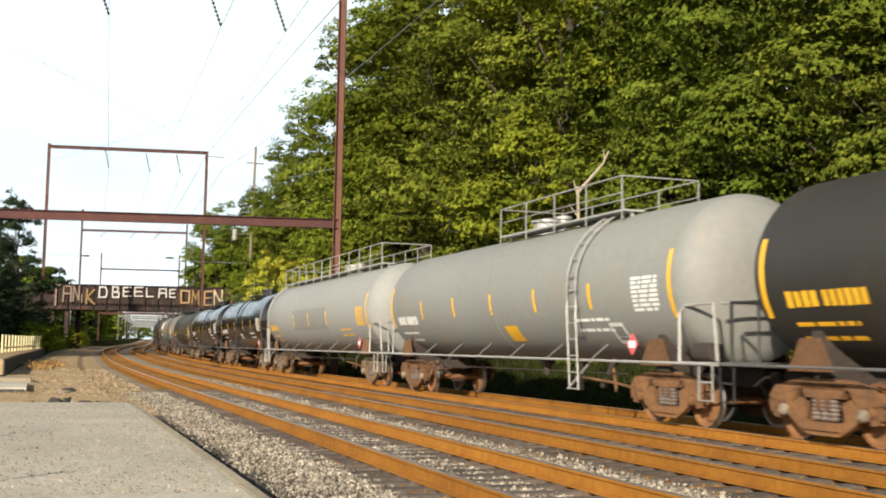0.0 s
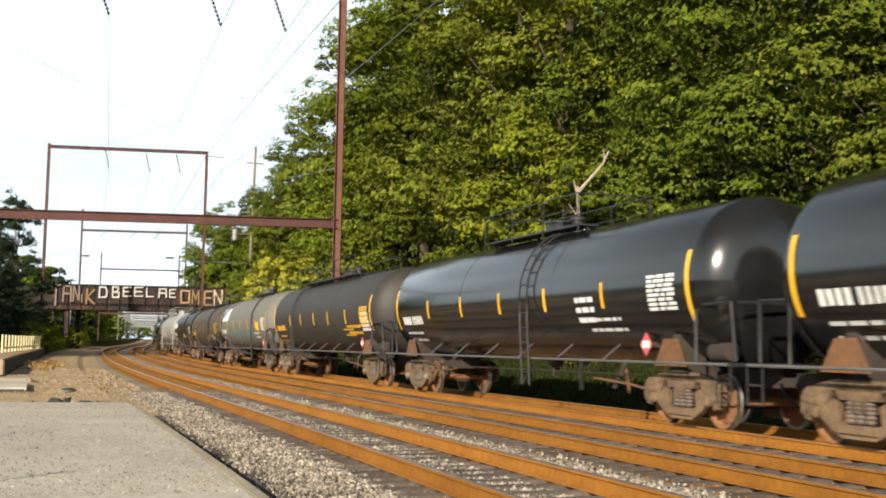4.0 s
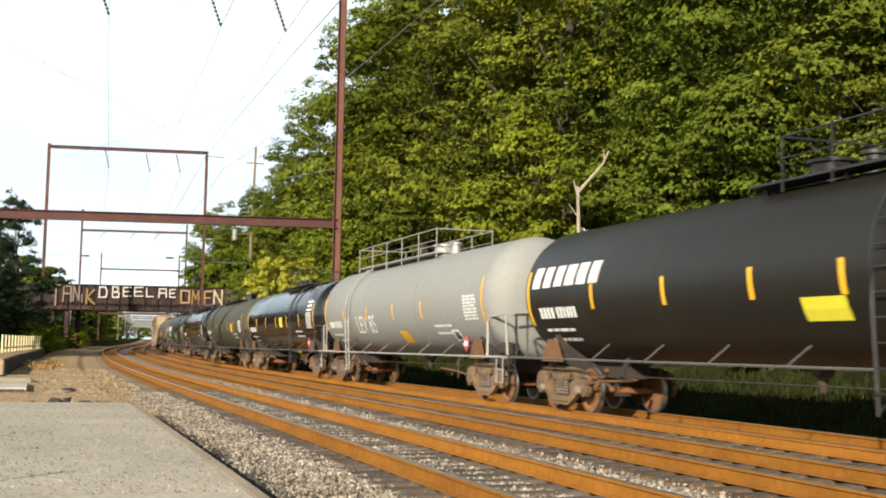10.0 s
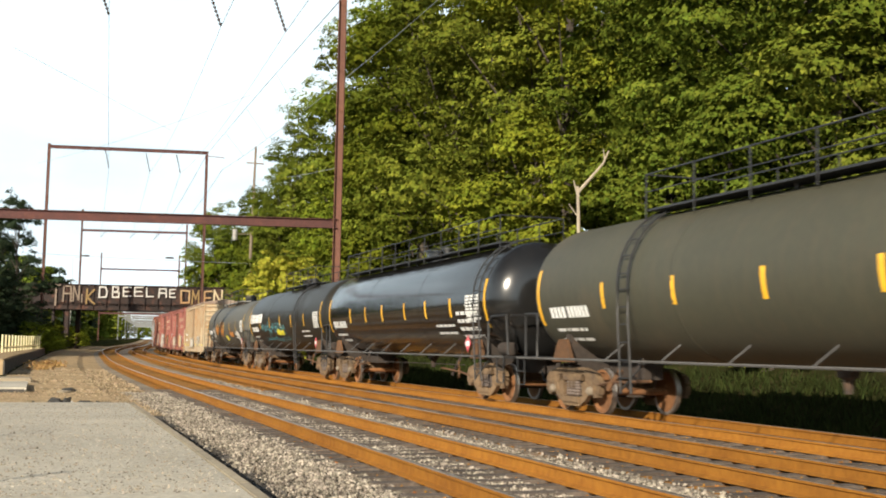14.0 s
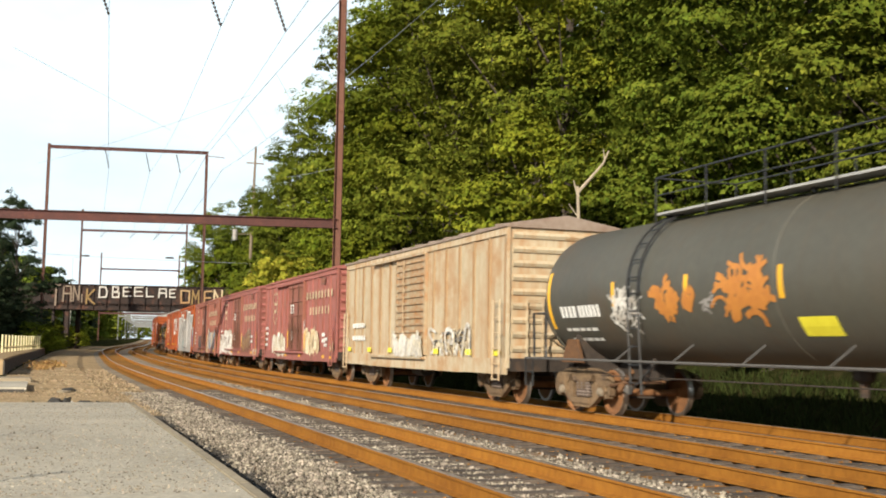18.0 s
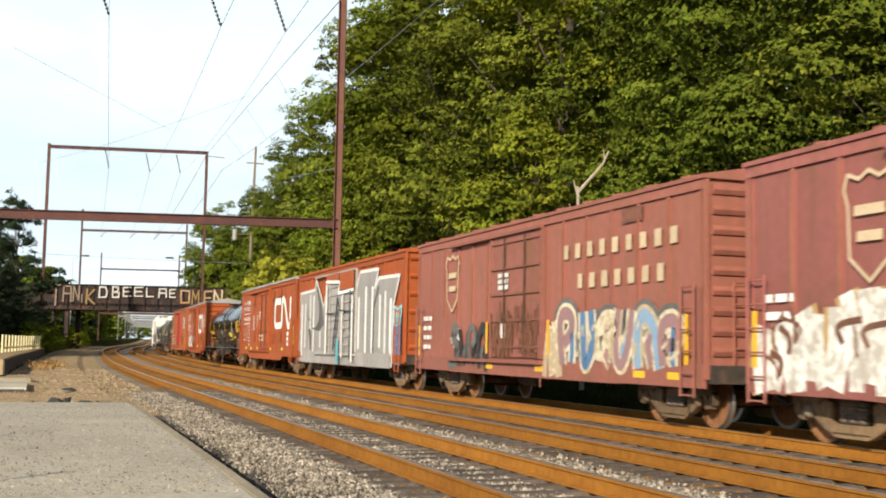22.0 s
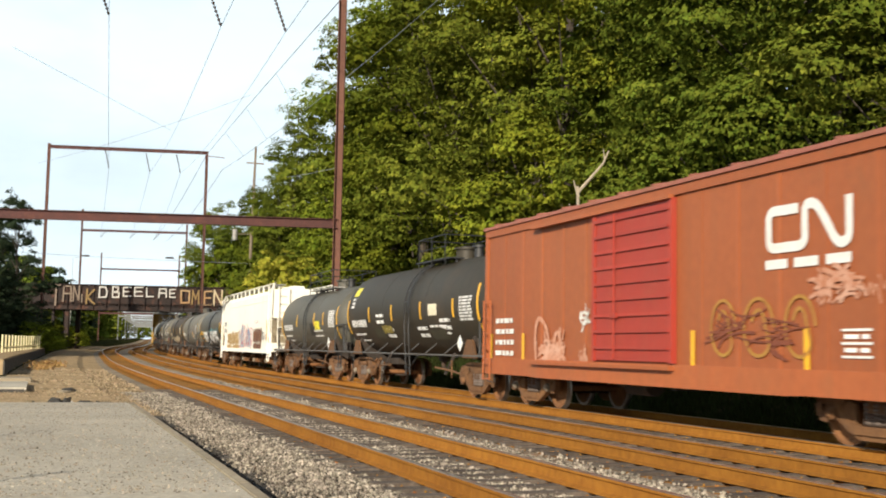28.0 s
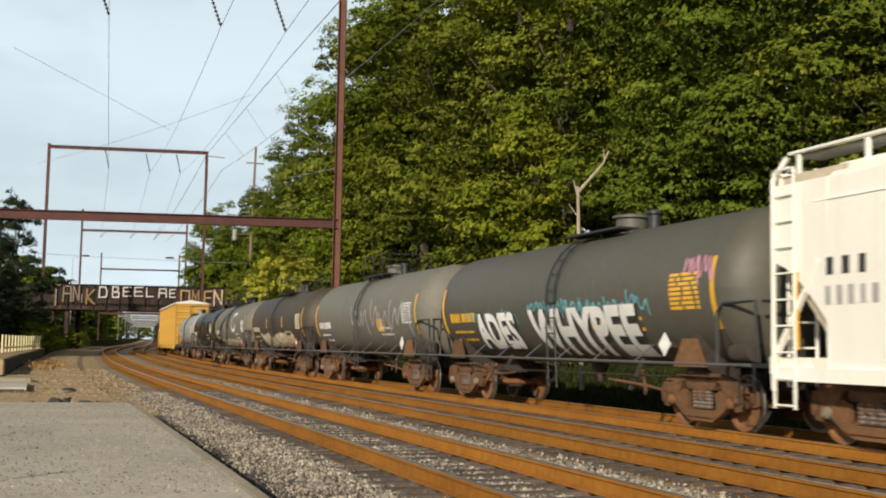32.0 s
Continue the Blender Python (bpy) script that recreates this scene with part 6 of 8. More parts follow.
def hopper_car(L, length, paint, label, seed=1):
    car = new("covered_hopper")
    tagged(car, label, "hopper car", "cars of the freight train")
    h, w, z0, e = length / 2, 1.55, 1.05, 3.95
    bd = Shape()
    pr = [(-w, z0), (w, z0), (w + 0.03, 2.4), (w, e - 0.22), (w - 0.22, e), (0, e + 0.16), (-w + 0.22, e), (-w, e - 0.22), (-w - 0.03, 2.4)]
    k = len(pr)
    hb = h - 1.35
    bd.add([(x, y, z) for x in (-hb, hb) for y, z in pr], [tuple(range(k)), tuple(range(2 * k - 1, k - 1, -1))] + [(i, (i + 1) % k, k + (i + 1) % k, k + i) for i in range(k)])
    part("body", bd, paint, car)
    for s in (-1, 1):
        part("slope_sheet", Shape().prism([(s * (hb - 0.3), e - 0.05), (s * (h - 0.2), e - 0.05), (s * (h - 0.2), 2.62), (s * (hb - 0.1), 1.30), (s * (hb - 0.3), 1.30)], -1.46, 1.46), P_slope, car, "dusty beige slope sheet")
        part("end_wall", Shape().prism([(s * (h - 0.19), 2.58), (s * (h - 0.14), 2.58), (s * (h - 0.14), e), (s * (h - 0.19), e)], -1.5, 1.5), paint, car)
        for y in (-0.75, 0.0, 0.75):
            part("end_brace", Shape().bar((s * (hb + 0.15), y, 1.25), (s * (h - 0.2), y, 2.6), 0.08), P_slope, car)
        part("end_stencil", Shape().box(s * (h - 0.13) - 0.004, s * (h - 0.13) + 0.004, -0.25, 0.3, 3.05, 3.15).box(s * (h - 0.13) - 0.004, s * (h - 0.13) + 0.004, -0.3, 0.35, 2.85, 2.97), M_ink, car)["kind"] = "stuff"
        for y in (w, -w):
            cut = [(s * (h - 0.14 - 1.5 * (i / 8) ** 0.85), 2.62 - 1.25 * (i / 8) ** 1.25) for i in range(9)]
            part("end_web", Shape().prism([(s * (hb + 0.003), z0), (s * (hb + 0.003), e - 0.2), (s * (h - 0.14), e - 0.2)] + [c for c in cut if abs(c[0]) > hb + 0.02] + [(s * (hb + 0.02), z0)], y - 0.03, y + 0.018), paint, car)
            part("corner_post", Shape().tube([(s * (h - 0.08), y, 0.75), (s * (h - 0.08), y, e - 0.1), (s * (h - 0.3), y * 0.94, e + 0.22)], 0.045, 6), paint, car)
            part("brace", Shape().bar((s * (h - 0.1), y, 1.2), (s * (hb + 0.2), y, 2.6), 0.07), paint, car)
        ld = Shape()
        for y in (0.75, 1.25):
            ld.tube([(0, y, 0.8), (0, y, e + 0.15)], 0.024, 5)
        for i in range(9):
            ld.tube([(0, 0.75, 1.0 + i * 0.38), (0, 1.25, 1.0 + i * 0.38)], 0.018, 5)
        part("end_ladder", ld, paint, car, at=pose(s * (h - 0.02), 0, 0))
        sl = Shape()
        for x in (-0.24, 0.24):
            sl.tube([(x, 0.06, 0.5), (x, 0.06, e)], 0.024, 5)
        for i in range(10):
            sl.tube([(-0.24, 0.06, 0.55 + i * 0.38), (0.24, 0.06, 0.55 + i * 0.38)], 0.018, 5)
        part("side_ladder", sl, paint, car, at=pose(s * (h - 0.42), w, 0))
        part("end_sill", Shape().box(-0.5, 0.5, -1.5, 1.5, 0.98, 1.24), paint, car, at=pose(s * (h - 0.4), 0, 0))
        truck(car, s * (h - 1.55))
        coupler(car, s * (h + 0.12), s)
    for y in (w, -w):
        part("side_sill", Shape().box(-h + 0.1, h - 0.1, y - 0.05, y + 0.05, 0.90, 1.10), paint, car)
        part("roof_rail", Shape().box(-h + 0.3, h - 0.3, y * 0.9 - 0.05, y * 0.9 + 0.05, e + 0.26, e + 0.30), paint, car)
        for i in range(12):
            x = -h + 0.5 + (length - 1.0) * i / 11
            part("roof_stanchion", shared("stan", lambda: Shape().bar((0, 0, e - 0.15), (0, 0, e + 0.28), 0.055).mesh("roof_stanchion")), paint, car, at=pose(x, y * 0.9, 0))
    for y in (w, -w):
        part("side_seam", Shape().box(-hb - 0.3, hb + 0.3, y + (0.012 if y > 0 else -0.027), y + (0.027 if y > 0 else -0.012), 3.42, 3.45), paint, car)
    part("roof_walk", Shape().box(-h + 0.3, h - 0.3, 0.85, 1.3, e + 0.22, e + 0.25), M_galv, car)
    part("hatch_row", Shape().box(-hb + 0.3, hb - 0.3, -0.3, 0.3, e + 0.1, e + 0.26), paint, car)
    for i in range(4):
        x = -hb + 1.7 + i * (2 * hb - 3.4) / 3
        part("hopper_chute", Shape().add([(x - 1.0, -0.9, 1.2), (x + 1.0, -0.9, 1.2), (x + 1.0, 0.9, 1.2), (x - 1.0, 0.9, 1.2), (x - 0.3, -0.5, 0.42), (x + 0.3, -0.5, 0.42), (x + 0.3, 0.5, 0.42), (x - 0.3, 0.5, 0.42)],
                                         [(0, 1, 2, 3), (7, 6, 5, 4), (0, 4, 5, 1), (1, 5, 6, 2), (2, 6, 7, 3), (3, 7, 4, 0)]), M_under, car, "dark discharge chute")
        part("gate", Shape().box(x - 0.35, x + 0.35, -0.75, 0.75, 0.38, 0.46), M_truckr, car, "rusty sliding gate")
        part("gate_frame", Shape().box(x - 0.42, x + 0.42, 0.72, 1.18, 0.40, 0.60).box(x - 0.5, x + 0.5, 0.66, 0.74, 0.36, 0.74), M_truckr, car, "rusty gate mechanism")
        part("gate_rod", Shape().tube([(x - 0.9, 1.02, 0.52), (x + 0.7, 1.02, 0.52)], 0.035, 6), M_truckr, car)
        part("gate_capstan", Shape().lathe([(1.0, 0.11), (1.26, 0.11), (1.28, 0.05)], 10, (x + 0.2, 0, 0.5), "y"), M_cap, car, "pale gate capstan")
    sd = Side(car, lambda z: w + 0.03 * (1 - abs(z - 2.4) / 1.8) + 0.004)
    place(car, L - h, length)
    return car, sd, h


# ---- the train, from front to rear ----
P_dk = surf("dark grey-brown tank paint", (0.034, 0.030, 0.023), (0.026, 0.023, 0.018), 0.6, 0, 0.25, 6, 0.03, (0.08, 0.055, 0.035), 0.12, streak=0.12)
P_grey = surf("mid grey tank paint", (0.218, 0.222, 0.211), (0.184, 0.188, 0.178), 0.64, 0, 0.22, 6, 0.03, (0.26, 0.20, 0.13), 0.25, streak=0.2)
P_lgrey = surf("light grey tank paint", (0.272, 0.279, 0.271), (0.234, 0.240, 0.232), 0.64, 0, 0.22, 6, 0.03, (0.30, 0.25, 0.18), 0.25, streak=0.2)
P_black = surf("glossy black tank paint", (0.013, 0.013, 0.013), (0.009, 0.009, 0.009), 0.17, 0, 0.25, 5, 0.008, (0.03, 0.025, 0.02), 0.15, spec=0.75, streak=0.1)
P_sblack = surf("satin black tank paint", (0.024, 0.022, 0.017), (0.017, 0.016, 0.013), 0.40, 0, 0.25, 5, 0.02, (0.045, 0.035, 0.024), 0.25, spec=0.25, streak=0.15)
P_rblack = surf("rust-browned black tank paint", (0.036, 0.030, 0.019), (0.026, 0.022, 0.014), 0.58, 0, 0.25, 5, 0.02, (0.075, 0.048, 0.026), 0.4, streak=0.3)
P_olive = surf("dark olive-grey tank paint", (0.057, 0.055, 0.035), (0.046, 0.044, 0.029), 0.62, 0, 0.25, 6, 0.03, (0.10, 0.075, 0.045), 0.25, streak=0.2)
P_brown = surf("grimy brown tank paint", (0.062, 0.049, 0.033), (0.048, 0.038, 0.027), 0.62, 0, 0.25, 6, 0.03, (0.10, 0.066, 0.038), 0.3, streak=0.2)
P_wgrey = surf("weathered warm grey tank paint", (0.150, 0.145, 0.122), (0.118, 0.114, 0.096), 0.62, 0, 0.25, 6, 0.03, (0.16, 0.11, 0.065), 0.35, streak=0.3)
P_char = surf("charcoal tank paint", (0.100, 0.096, 0.077), (0.078, 0.075, 0.061), 0.55, 0, 0.25, 6, 0.03, (0.11, 0.075, 0.045), 0.3, streak=0.25)
P_post = surf("rusty tan side post", (0.38, 0.28, 0.165), (0.30, 0.19, 0.10), 0.75, 0, 0.8, 6, 0.05, (0.24, 0.11, 0.05), 0.3)
P_tan = surf("rust-streaked tan box car paint", (0.50, 0.43, 0.31), (0.41, 0.34, 0.23), 0.7, 0, 0.4, 5, 0.08, (0.37, 0.20, 0.085), 0.55, streak=0.75)
P_mar = surf("faded maroon box car paint", (0.350, 0.118, 0.103), (0.270, 0.092, 0.078), 0.65, 0, 0.35, 6, 0.06, (0.20, 0.085, 0.05), 0.5, streak=0.6)
P_mar2 = surf("dusty red-brown box car paint", (0.320, 0.112, 0.080), (0.250, 0.088, 0.063), 0.65, 0, 0.35, 6, 0.06, (0.20, 0.09, 0.05), 0.4, streak=0.55)
P_doorb = surf("rusted maroon door paint", (0.29, 0.105, 0.082), (0.21, 0.075, 0.055), 0.75, 0, 0.6, 6, 0.06, (0.18, 0.085, 0.04), 0.5, streak=0.6)
P_cn = surf("orange-brown box car paint", (0.385, 0.088, 0.024), (0.29, 0.066, 0.019), 0.65, 0, 0.5, 6, 0.05, (0.27, 0.10, 0.04), 0.35, streak=0.45, spec=0.25)
# brown-black that paints the shadow of lock rods and patch plates
M_castshade = surf("brown-black cast shade", (0.10, 0.04, 0.024), (0.06, 0.028, 0.02), 0.8, 0, 1.2, 9, 0.05)
P_galv = surf("galvanised roof sheet", (0.42, 0.42, 0.41), (0.32, 0.31, 0.29), 0.55, 0.3, 0.5, 6, 0.05, (0.22, 0.13, 0.08), 0.3)
P_cn2 = surf("brick red box car paint", (0.38, 0.108, 0.034), (0.31, 0.086, 0.028), 0.6, 0, 0.3, 6, 0.05, (0.26, 0.10, 0.04), 0.25, streak=0.35)
P_door = surf("bright red door paint", (0.37, 0.042, 0.024), (0.32, 0.036, 0.022), 0.55, 0, 0.4, 6, 0.04, (0.30, 0.09, 0.05), 0.2, streak=0.2)
P_cream = surf("off-white hopper paint", (0.90, 0.885, 0.81), (0.87, 0.85, 0.77), 0.6, 0, 0.3, 6, 0.04, (0.60, 0.46, 0.28), 0.10, streak=0.10)
P_slope = surf("dusty beige hopper paint", (0.60, 0.53, 0.40), (0.48, 0.41, 0.30), 0.7, 0, 0.4, 6, 0.05, (0.30, 0.19, 0.10), 0.3, streak=0.3)
P_tand = surf("rust-run tan door paint", (0.42, 0.35, 0.24), (0.33, 0.25, 0.155), 0.75, 0, 0.9, 6, 0.08, (0.36, 0.16, 0.05), 0.6, streak=0.7)
P_roof = surf("galvanised rusty roof", (0.34, 0.27, 0.22), (0.25, 0.18, 0.14), 0.6, 0.3, 0.6, 6, 0.05, RUST, 0.35)
P_rack = surf("yellow auto rack paint", (0.60, 0.36, 0.06), (0.50, 0.28, 0.05), 0.6, 0, 0.4, 6, 0.05, RUST, 0.2)


def build_train():
    big = dict(R=1.52, zc=2.60)
    tank_car(-217.0, 17.0, P_dk, M_yellow, "dark grey-brown tank car with yellow lettering", seed=2, walk_at=1.0)
    c, sd, h = tank_car(-197.8, 16.7, P_grey, M_white, "mid grey tank car with grey handrails and ladder", steel=M_galv, seed=3, walk_at=2.2, walk_len=6.4, rails="full", ladder=4.6, man=-0.1, hoops=(0.1,), **big)
    sd.bars("sticker", 0.75, 1.66, 0.75, 0.36, M_yellow, "yellow sticker")
    sd.bars("chalk_box", 5.95, 1.63, 0.55, 0.4, M_white)
    sd.bars("chalk_box", 5.95, 1.63, 0.4, 0.26, P_grey, "", 0.009)
    c, sd, h = tank_car(-177.0, 18.0, P_lgrey, M_yellow, "light grey insulated tank car with grey handrails", R=1.54, zc=2.62, steel=M_galv, seed=5, walk_at=0.2, walk_len=16.6, rails="full", ladder=-8.3, man=1.5, marks=(-3.0, -0.1, 3.06))
    sd.bars("patch_panel", -0.1, 2.36, 6.3, 0.85, P_grey, "flush grey repair panel", 0.004)
    c, sd, h = tank_car(-159.45, 15.0, P_black, M_white, "glossy black tank car with white stencils", shield=True, seed=6, walk_at=0.8, ladder=-0.4, walk_len=3.7, man=1.0, marks=(-4.57, -1.82, 1.44, 4.24), R=1.48)
    sd.lines("stencil", 0.3, 1.85, 0.9, 2, M_white, 0.09, 0.16, 71)
    c, sd, h = tank_car(-139.9, 16.8, P_black, M_white, "glossy black tank car with a top ladder", shield=True, seed=7, walk_at=0.2, ladder=1.6, walk_len=5.5, rails="full", R=1.48)
    sd.lines("stencil", 4.4, 2.3, 0.8, 3, M_white, 0.1, 0.2, 72)
    c, sd, h = tank_car(-120.0, 16.9, P_dk, M_yellow, "dark matt grey tank car with yellow stencils", seed=8, walk_at=-0.6, ladder=-3.9, walk_len=9.4, rails="full", man=0.5, marks=(-4.8, -2.65, -0.15, 2.3, 5.0))
    sd.lines("stencil", 6.0, 2.0, 1.9, 2, M_yellow, 0.1, 0.22, 4)
    sd.lines("data_panel", 7.6, 2.4, 1.0, 5, M_white, 0.1, 0.13, 73)
    c, sd, h = tank_car(-100.8, 16.8, P_wgrey, M_white, "weathered grey tank car with a white panel and blue graffiti", seed=9, walk_at=2.2, ladder=4.6, walk_len=6.4, rails="full", man=0.8, R=1.48, hoops=(-2.0,))
    sd.bars("white_panel", -6.4, 3.08, 2.6, 0.75, M_white, "blank white painted panel")
    sd.tag(-3.7, -0.9, 1.54, 2.2, M_blue, M_blue, 31, 0.08, 4)
    sd.tag(-0.6, 1.5, 1.55, 2.05, M_blue, M_blue, 32, 0.09, 5, "blue sprayed scrawl")
    sd.tag(1.85, 4.2, 1.65, 2.1, M_blue, M_blue, 33, 0.13, 10, "blue sprayed scrawl")
    sd.bars("sticker", 5.75, 2.25, 0.95, 0.42, M_yellow, "yellow sticker")
    c, sd, h = tank_car(-81.8, 16.5, P_brown, M_yellow, "grimy brown tank car with yellow lettering", seed=10, walk_at=2.1, ladder=4.3, walk_len=6.3, rails="dome", man=1.3, hoops=(-3.6,))
    sd.bars("sticker", 0.85, 1.66, 0.85, 0.2, M_yellow, "yellow sticker")
    sd.bars("sticker", 2.6, 1.88, 1.6, 0.10, M_yellow)
    sd.lines("sticker_text", 2.4, 1.7, 0.8, 1, M_white, 0.14, 0.2, 74)
    sd.tag(4.7, 5.9, 1.55, 1.95, M_silver, M_silver, 75, 0.25, 2)
    c, sd, h = tank_car(-62.8, 16.9, P_sblack, M_white, "satin black tank car with white block lettering", seed=11, walk_at=1.4, ladder=3.2, walk_len=4.2, man=0.3, marks=(-5.28, -2.5, 0.15, 2.3, 4.9))
    sd.glyphs("block_lettering", -6.55, 2.85, 3.3, 6, 0.46, M_white, 8, "bold white block lettering", 0.25, 0.76)
    sd.bars("sticker", 1.8, 1.93, 1.0, 0.34, M_lemon, "lemon yellow sticker")
    c, sd, h = tank_car(-43.6, 16.6, P_lgrey, M_white, "light grey tank car with grey handrails", steel=M_galv, seed=13, walk_at=-1.4, walk_len=8.6, rails="full", ladder=-4.6, man=1.2, marks=(-5.5, -2.4, 0.6, 3.4), **big)
    sd.text("LEV 85", -2.7, 1.75, 0.6, M_white, 1.0, 0.0, "white scrawled graffiti", 0.2)
    sd.bars("sticker", 1.1, 1.62, 0.8, 0.36, M_yellow, "yellow sticker")
    sd.bars("chalk_box", 5.7, 1.58, 0.6, 0.42, M_white)
    sd.bars("chalk_box", 5.7, 1.58, 0.42, 0.28, M_black, "", 0.009)
    c, sd, h = tank_car(-25.05, 16.3, P_black, M_white, "glossy black tank car with a yellow placard", shield=True, seed=14, walk_at=1.6, ladder=3.8, walk_len=5.8, man=-0.1)
    sd.bars("sticker", 1.15, 2.34, 0.7, 0.45, M_lemon, "lemon yellow placard")
    sd.lines("stencil", 7.3, 3.1, 1.0, 3, M_white, 0.09, 0.17, 9)
    c, sd, h = tank_car(-5.6, 17.0, P_olive, M_white, "olive-grey tank car with yellow stripes", seed=15, walk_at=-0.4, ladder=-4.4, walk_len=8.6, rails="full", man=2.0)
    sd.bars("sticker", 4.15, 2.28, 0.75, 0.5, M_yellow, "yellow sticker")
    c, sd, h = tank_car(13.7, 16.2, P_black, M_white, "glossy black tank car with black handrails", seed=16, walk_at=0.0, ladder=7.7, walk_len=15.2, rails="full", man=0.2, marks=(-5.0, -3.0, -1.0, 1.4, 3.4, 5.5))
    sd.lines("stencil", 6.6, 2.2, 1.4, 4, M_white, 0.09, 0.2, 12)
    c, sd, h = tank_car(32.0, 16.9, P_sblack, M_white, "satin black tank car with white lettering and blue graffiti", seed=17, walk_at=1.6, ladder=3.85, walk_len=6.4, rails="full", man=-0.3)
    sd.glyphs("block_lettering", -6.5, 2.62, 3.5, 6, 0.46, M_white, 8, "bold white block lettering", 0.25, 0.76)
    sd.tag(-5.0, 1.0, 1.75, 2.45, M_blue, M_blue, 41, 0.10, 6)
    sd.tag(-5.0, 1.2, 1.42, 1.75, M_blue, M_blue, 42, 0.14, 8)
    sd.tag(-1.3, 0.4, 1.75, 2.1, M_lemon, M_lemon, 43, 0.3, 3)
    c, sd, h = tank_car(51.45, 16.8, P_char, M_white, "charcoal grey tank car with orange graffiti", shield=True, seed=18, walk_at=-0.35, ladder=-4.45, walk_len=8.7, rails="full", man=1.6, hoops=(0.3,), R=1.42, zc=2.46, deck=M_galv)
    sd.swirl(-3.5, 2.2, 0.9, 0.8, M_orange, 8, 51, 0.11, "orange sprayed scrawl")
    sd.swirl(-2.7, 2.15, 0.6, 0.5, M_orange, 6, 55, 0.11, "orange sprayed scrawl")
    sd.swirl(-1.05, 2.25, 1.7, 1.1, M_orange, 12, 56, 0.11, "orange sprayed scrawl")
    sd.swirl(-2.1, 2.1, 0.5, 0.35, M_silver, 4, 57, 0.04)
    sd.swirl(-5.0, 2.0, 1.3, 1.1, M_gwhite, 12, 58, 0.05)
    sd.tag(2.4, 3.9, 1.75, 2.15, M_orange, M_orange, 54, 0.3, 2)
    sd.bars("sticker", 0.55, 1.69, 0.85, 0.28, M_lemon, "lemon yellow sticker")
    sd.bars("dark_patch", 4.8, 1.6, 1.9, 0.42, M_ink, "painted-out black patch")
    sd.tag(5.2, 6.1, 1.3, 2.1, M_white, M_white, 53, 0.16, 2)
    # box cars
    c, sd, h = box_car(68.3, 14.8, P_tan, "rust-streaked tan box car with pale graffiti", doors=(0.2,), door_w=2.7, door_mat=P_tand, roof=P_roof, seed=5, end_ribs=9, post=P_post, nrib=13)
    rust_streaks(sd, h, 61, M_streak, 30)
    sd.extra = 0.12
    sd.tag(-1.15, 1.55, 1.0, 1.75, M_white, M_pale, 62, 0.2, 6)
    sd.extra = 0.0
    sd.piece(1.9, 5.3, 0.95, 1.95, 5, (M_gwhite, M_gpale), None, None, 63, 0.10, 0.1, "loose white graffiti loops")
    sd.swirl(3.6, 1.45, 2.6, 0.8, M_spray, 6, 64, 0.04, "thin black spray lines")
    for u in (-6.75, -4.2, -1.85, 2.5, 5.0, 6.9):
        sd.bars("reflector", u, 1.2, 0.42, 0.14, M_lemon, "", 0.02)
    sd.lines("stencil", -5.6, 2.0, 1.6, 2, M_white, 0.16, 0.42, 6)
    sd = wisc((84.35, 14.6, P_mar), 70, "faded maroon box car with cream lettering and graffiti", 0.27, [(6.4, 7.0, 1.1, 1.5, M_cream, P_mar)])
    sd.piece(-5.0, -2.05, 0.74, 1.85, 5, (M_gwhite, M_gpale), M_pale, None, 71, 0.2, 0.09, "pale yellow-white graffiti in block shapes")
    sd.piece(1.8, 4.7, 0.88, 2.0, 4, (M_gcream, M_gpale), M_gpale, None, 72, 0.3, 0.10, "cream bubble graffiti along the sill")
    sd.lines("stencil", 5.75, 1.55, 0.5, 2, M_white, 0.12, 0.22, 76)
    sd.swirl(1.75, 2.05, 0.5, 0.6, M_white, 5, 73, 0.07, "white sprayed swirl")
    wisc((101.1, 14.8, P_mar), 80, "faded maroon box car with yellow-white and black graffiti", 0.2, [(-7.1, -1.6, 0.7, 2.3, M_white, M_tan2), (1.8, 4.8, 0.8, 2.1, M_brownp, M_pale), (5.9, 7.0, 0.75, 1.2, M_pale, M_tan2)])
    sd = wisc((117.35, 15.0, P_mar2), 90, "dusty red-brown box car with cream lettering and graffiti", -0.3, [])
    sd.piece(-4.6, -2.0, 0.7, 1.95, 4, (M_spray, M_ink), None, None, 93, 0.16, 0.1, "smoky black graffiti")
    sd.swirl(-4.3, 1.6, 0.7, 0.6, M_gwhite, 4, 94, 0.06, "white sprayed swirl")
    sd.tag(1.35, 2.0, 0.7, 1.95, M_pale, M_gpale, 95, 0.2, 2)
    sd.piece(2.15, 6.9, 0.84, 2.15, 6, (M_mauve, M_bluep, M_gpale, M_mauve, M_bluel), M_gpale, M_spray, 96, 0.17, 0.12, "pale-outlined graffiti in pink, blue and white")
    sd.swirl(6.85, 1.75, 0.35, 0.3, M_white, 4, 97, 0.05, "white sprayed swirl")
    c, sd, h = box_car(133.6, 14.9, P_cn, "orange-brown box car under a silver graffiti mural", doors=(-1.1, 1.0), door_w=1.95, door_mat=M_silver, seed=8, end_ribs=6, drop=True, track=M_silver)
    mural(sd, h)
    c, sd, h = box_car(149.3, 14.9, P_cn, "orange-brown box car with a large white emblem", doors=(0.0,), door_w=2.95, seed=9, end_ribs=9, smooth_side=True, drop=True, nrib=5, rod=M_castshade, roof=P_galv)
    emblem(sd, 4.6, 2.76, 1.34, 1.85)
    cnmarks(sd, h, 3)
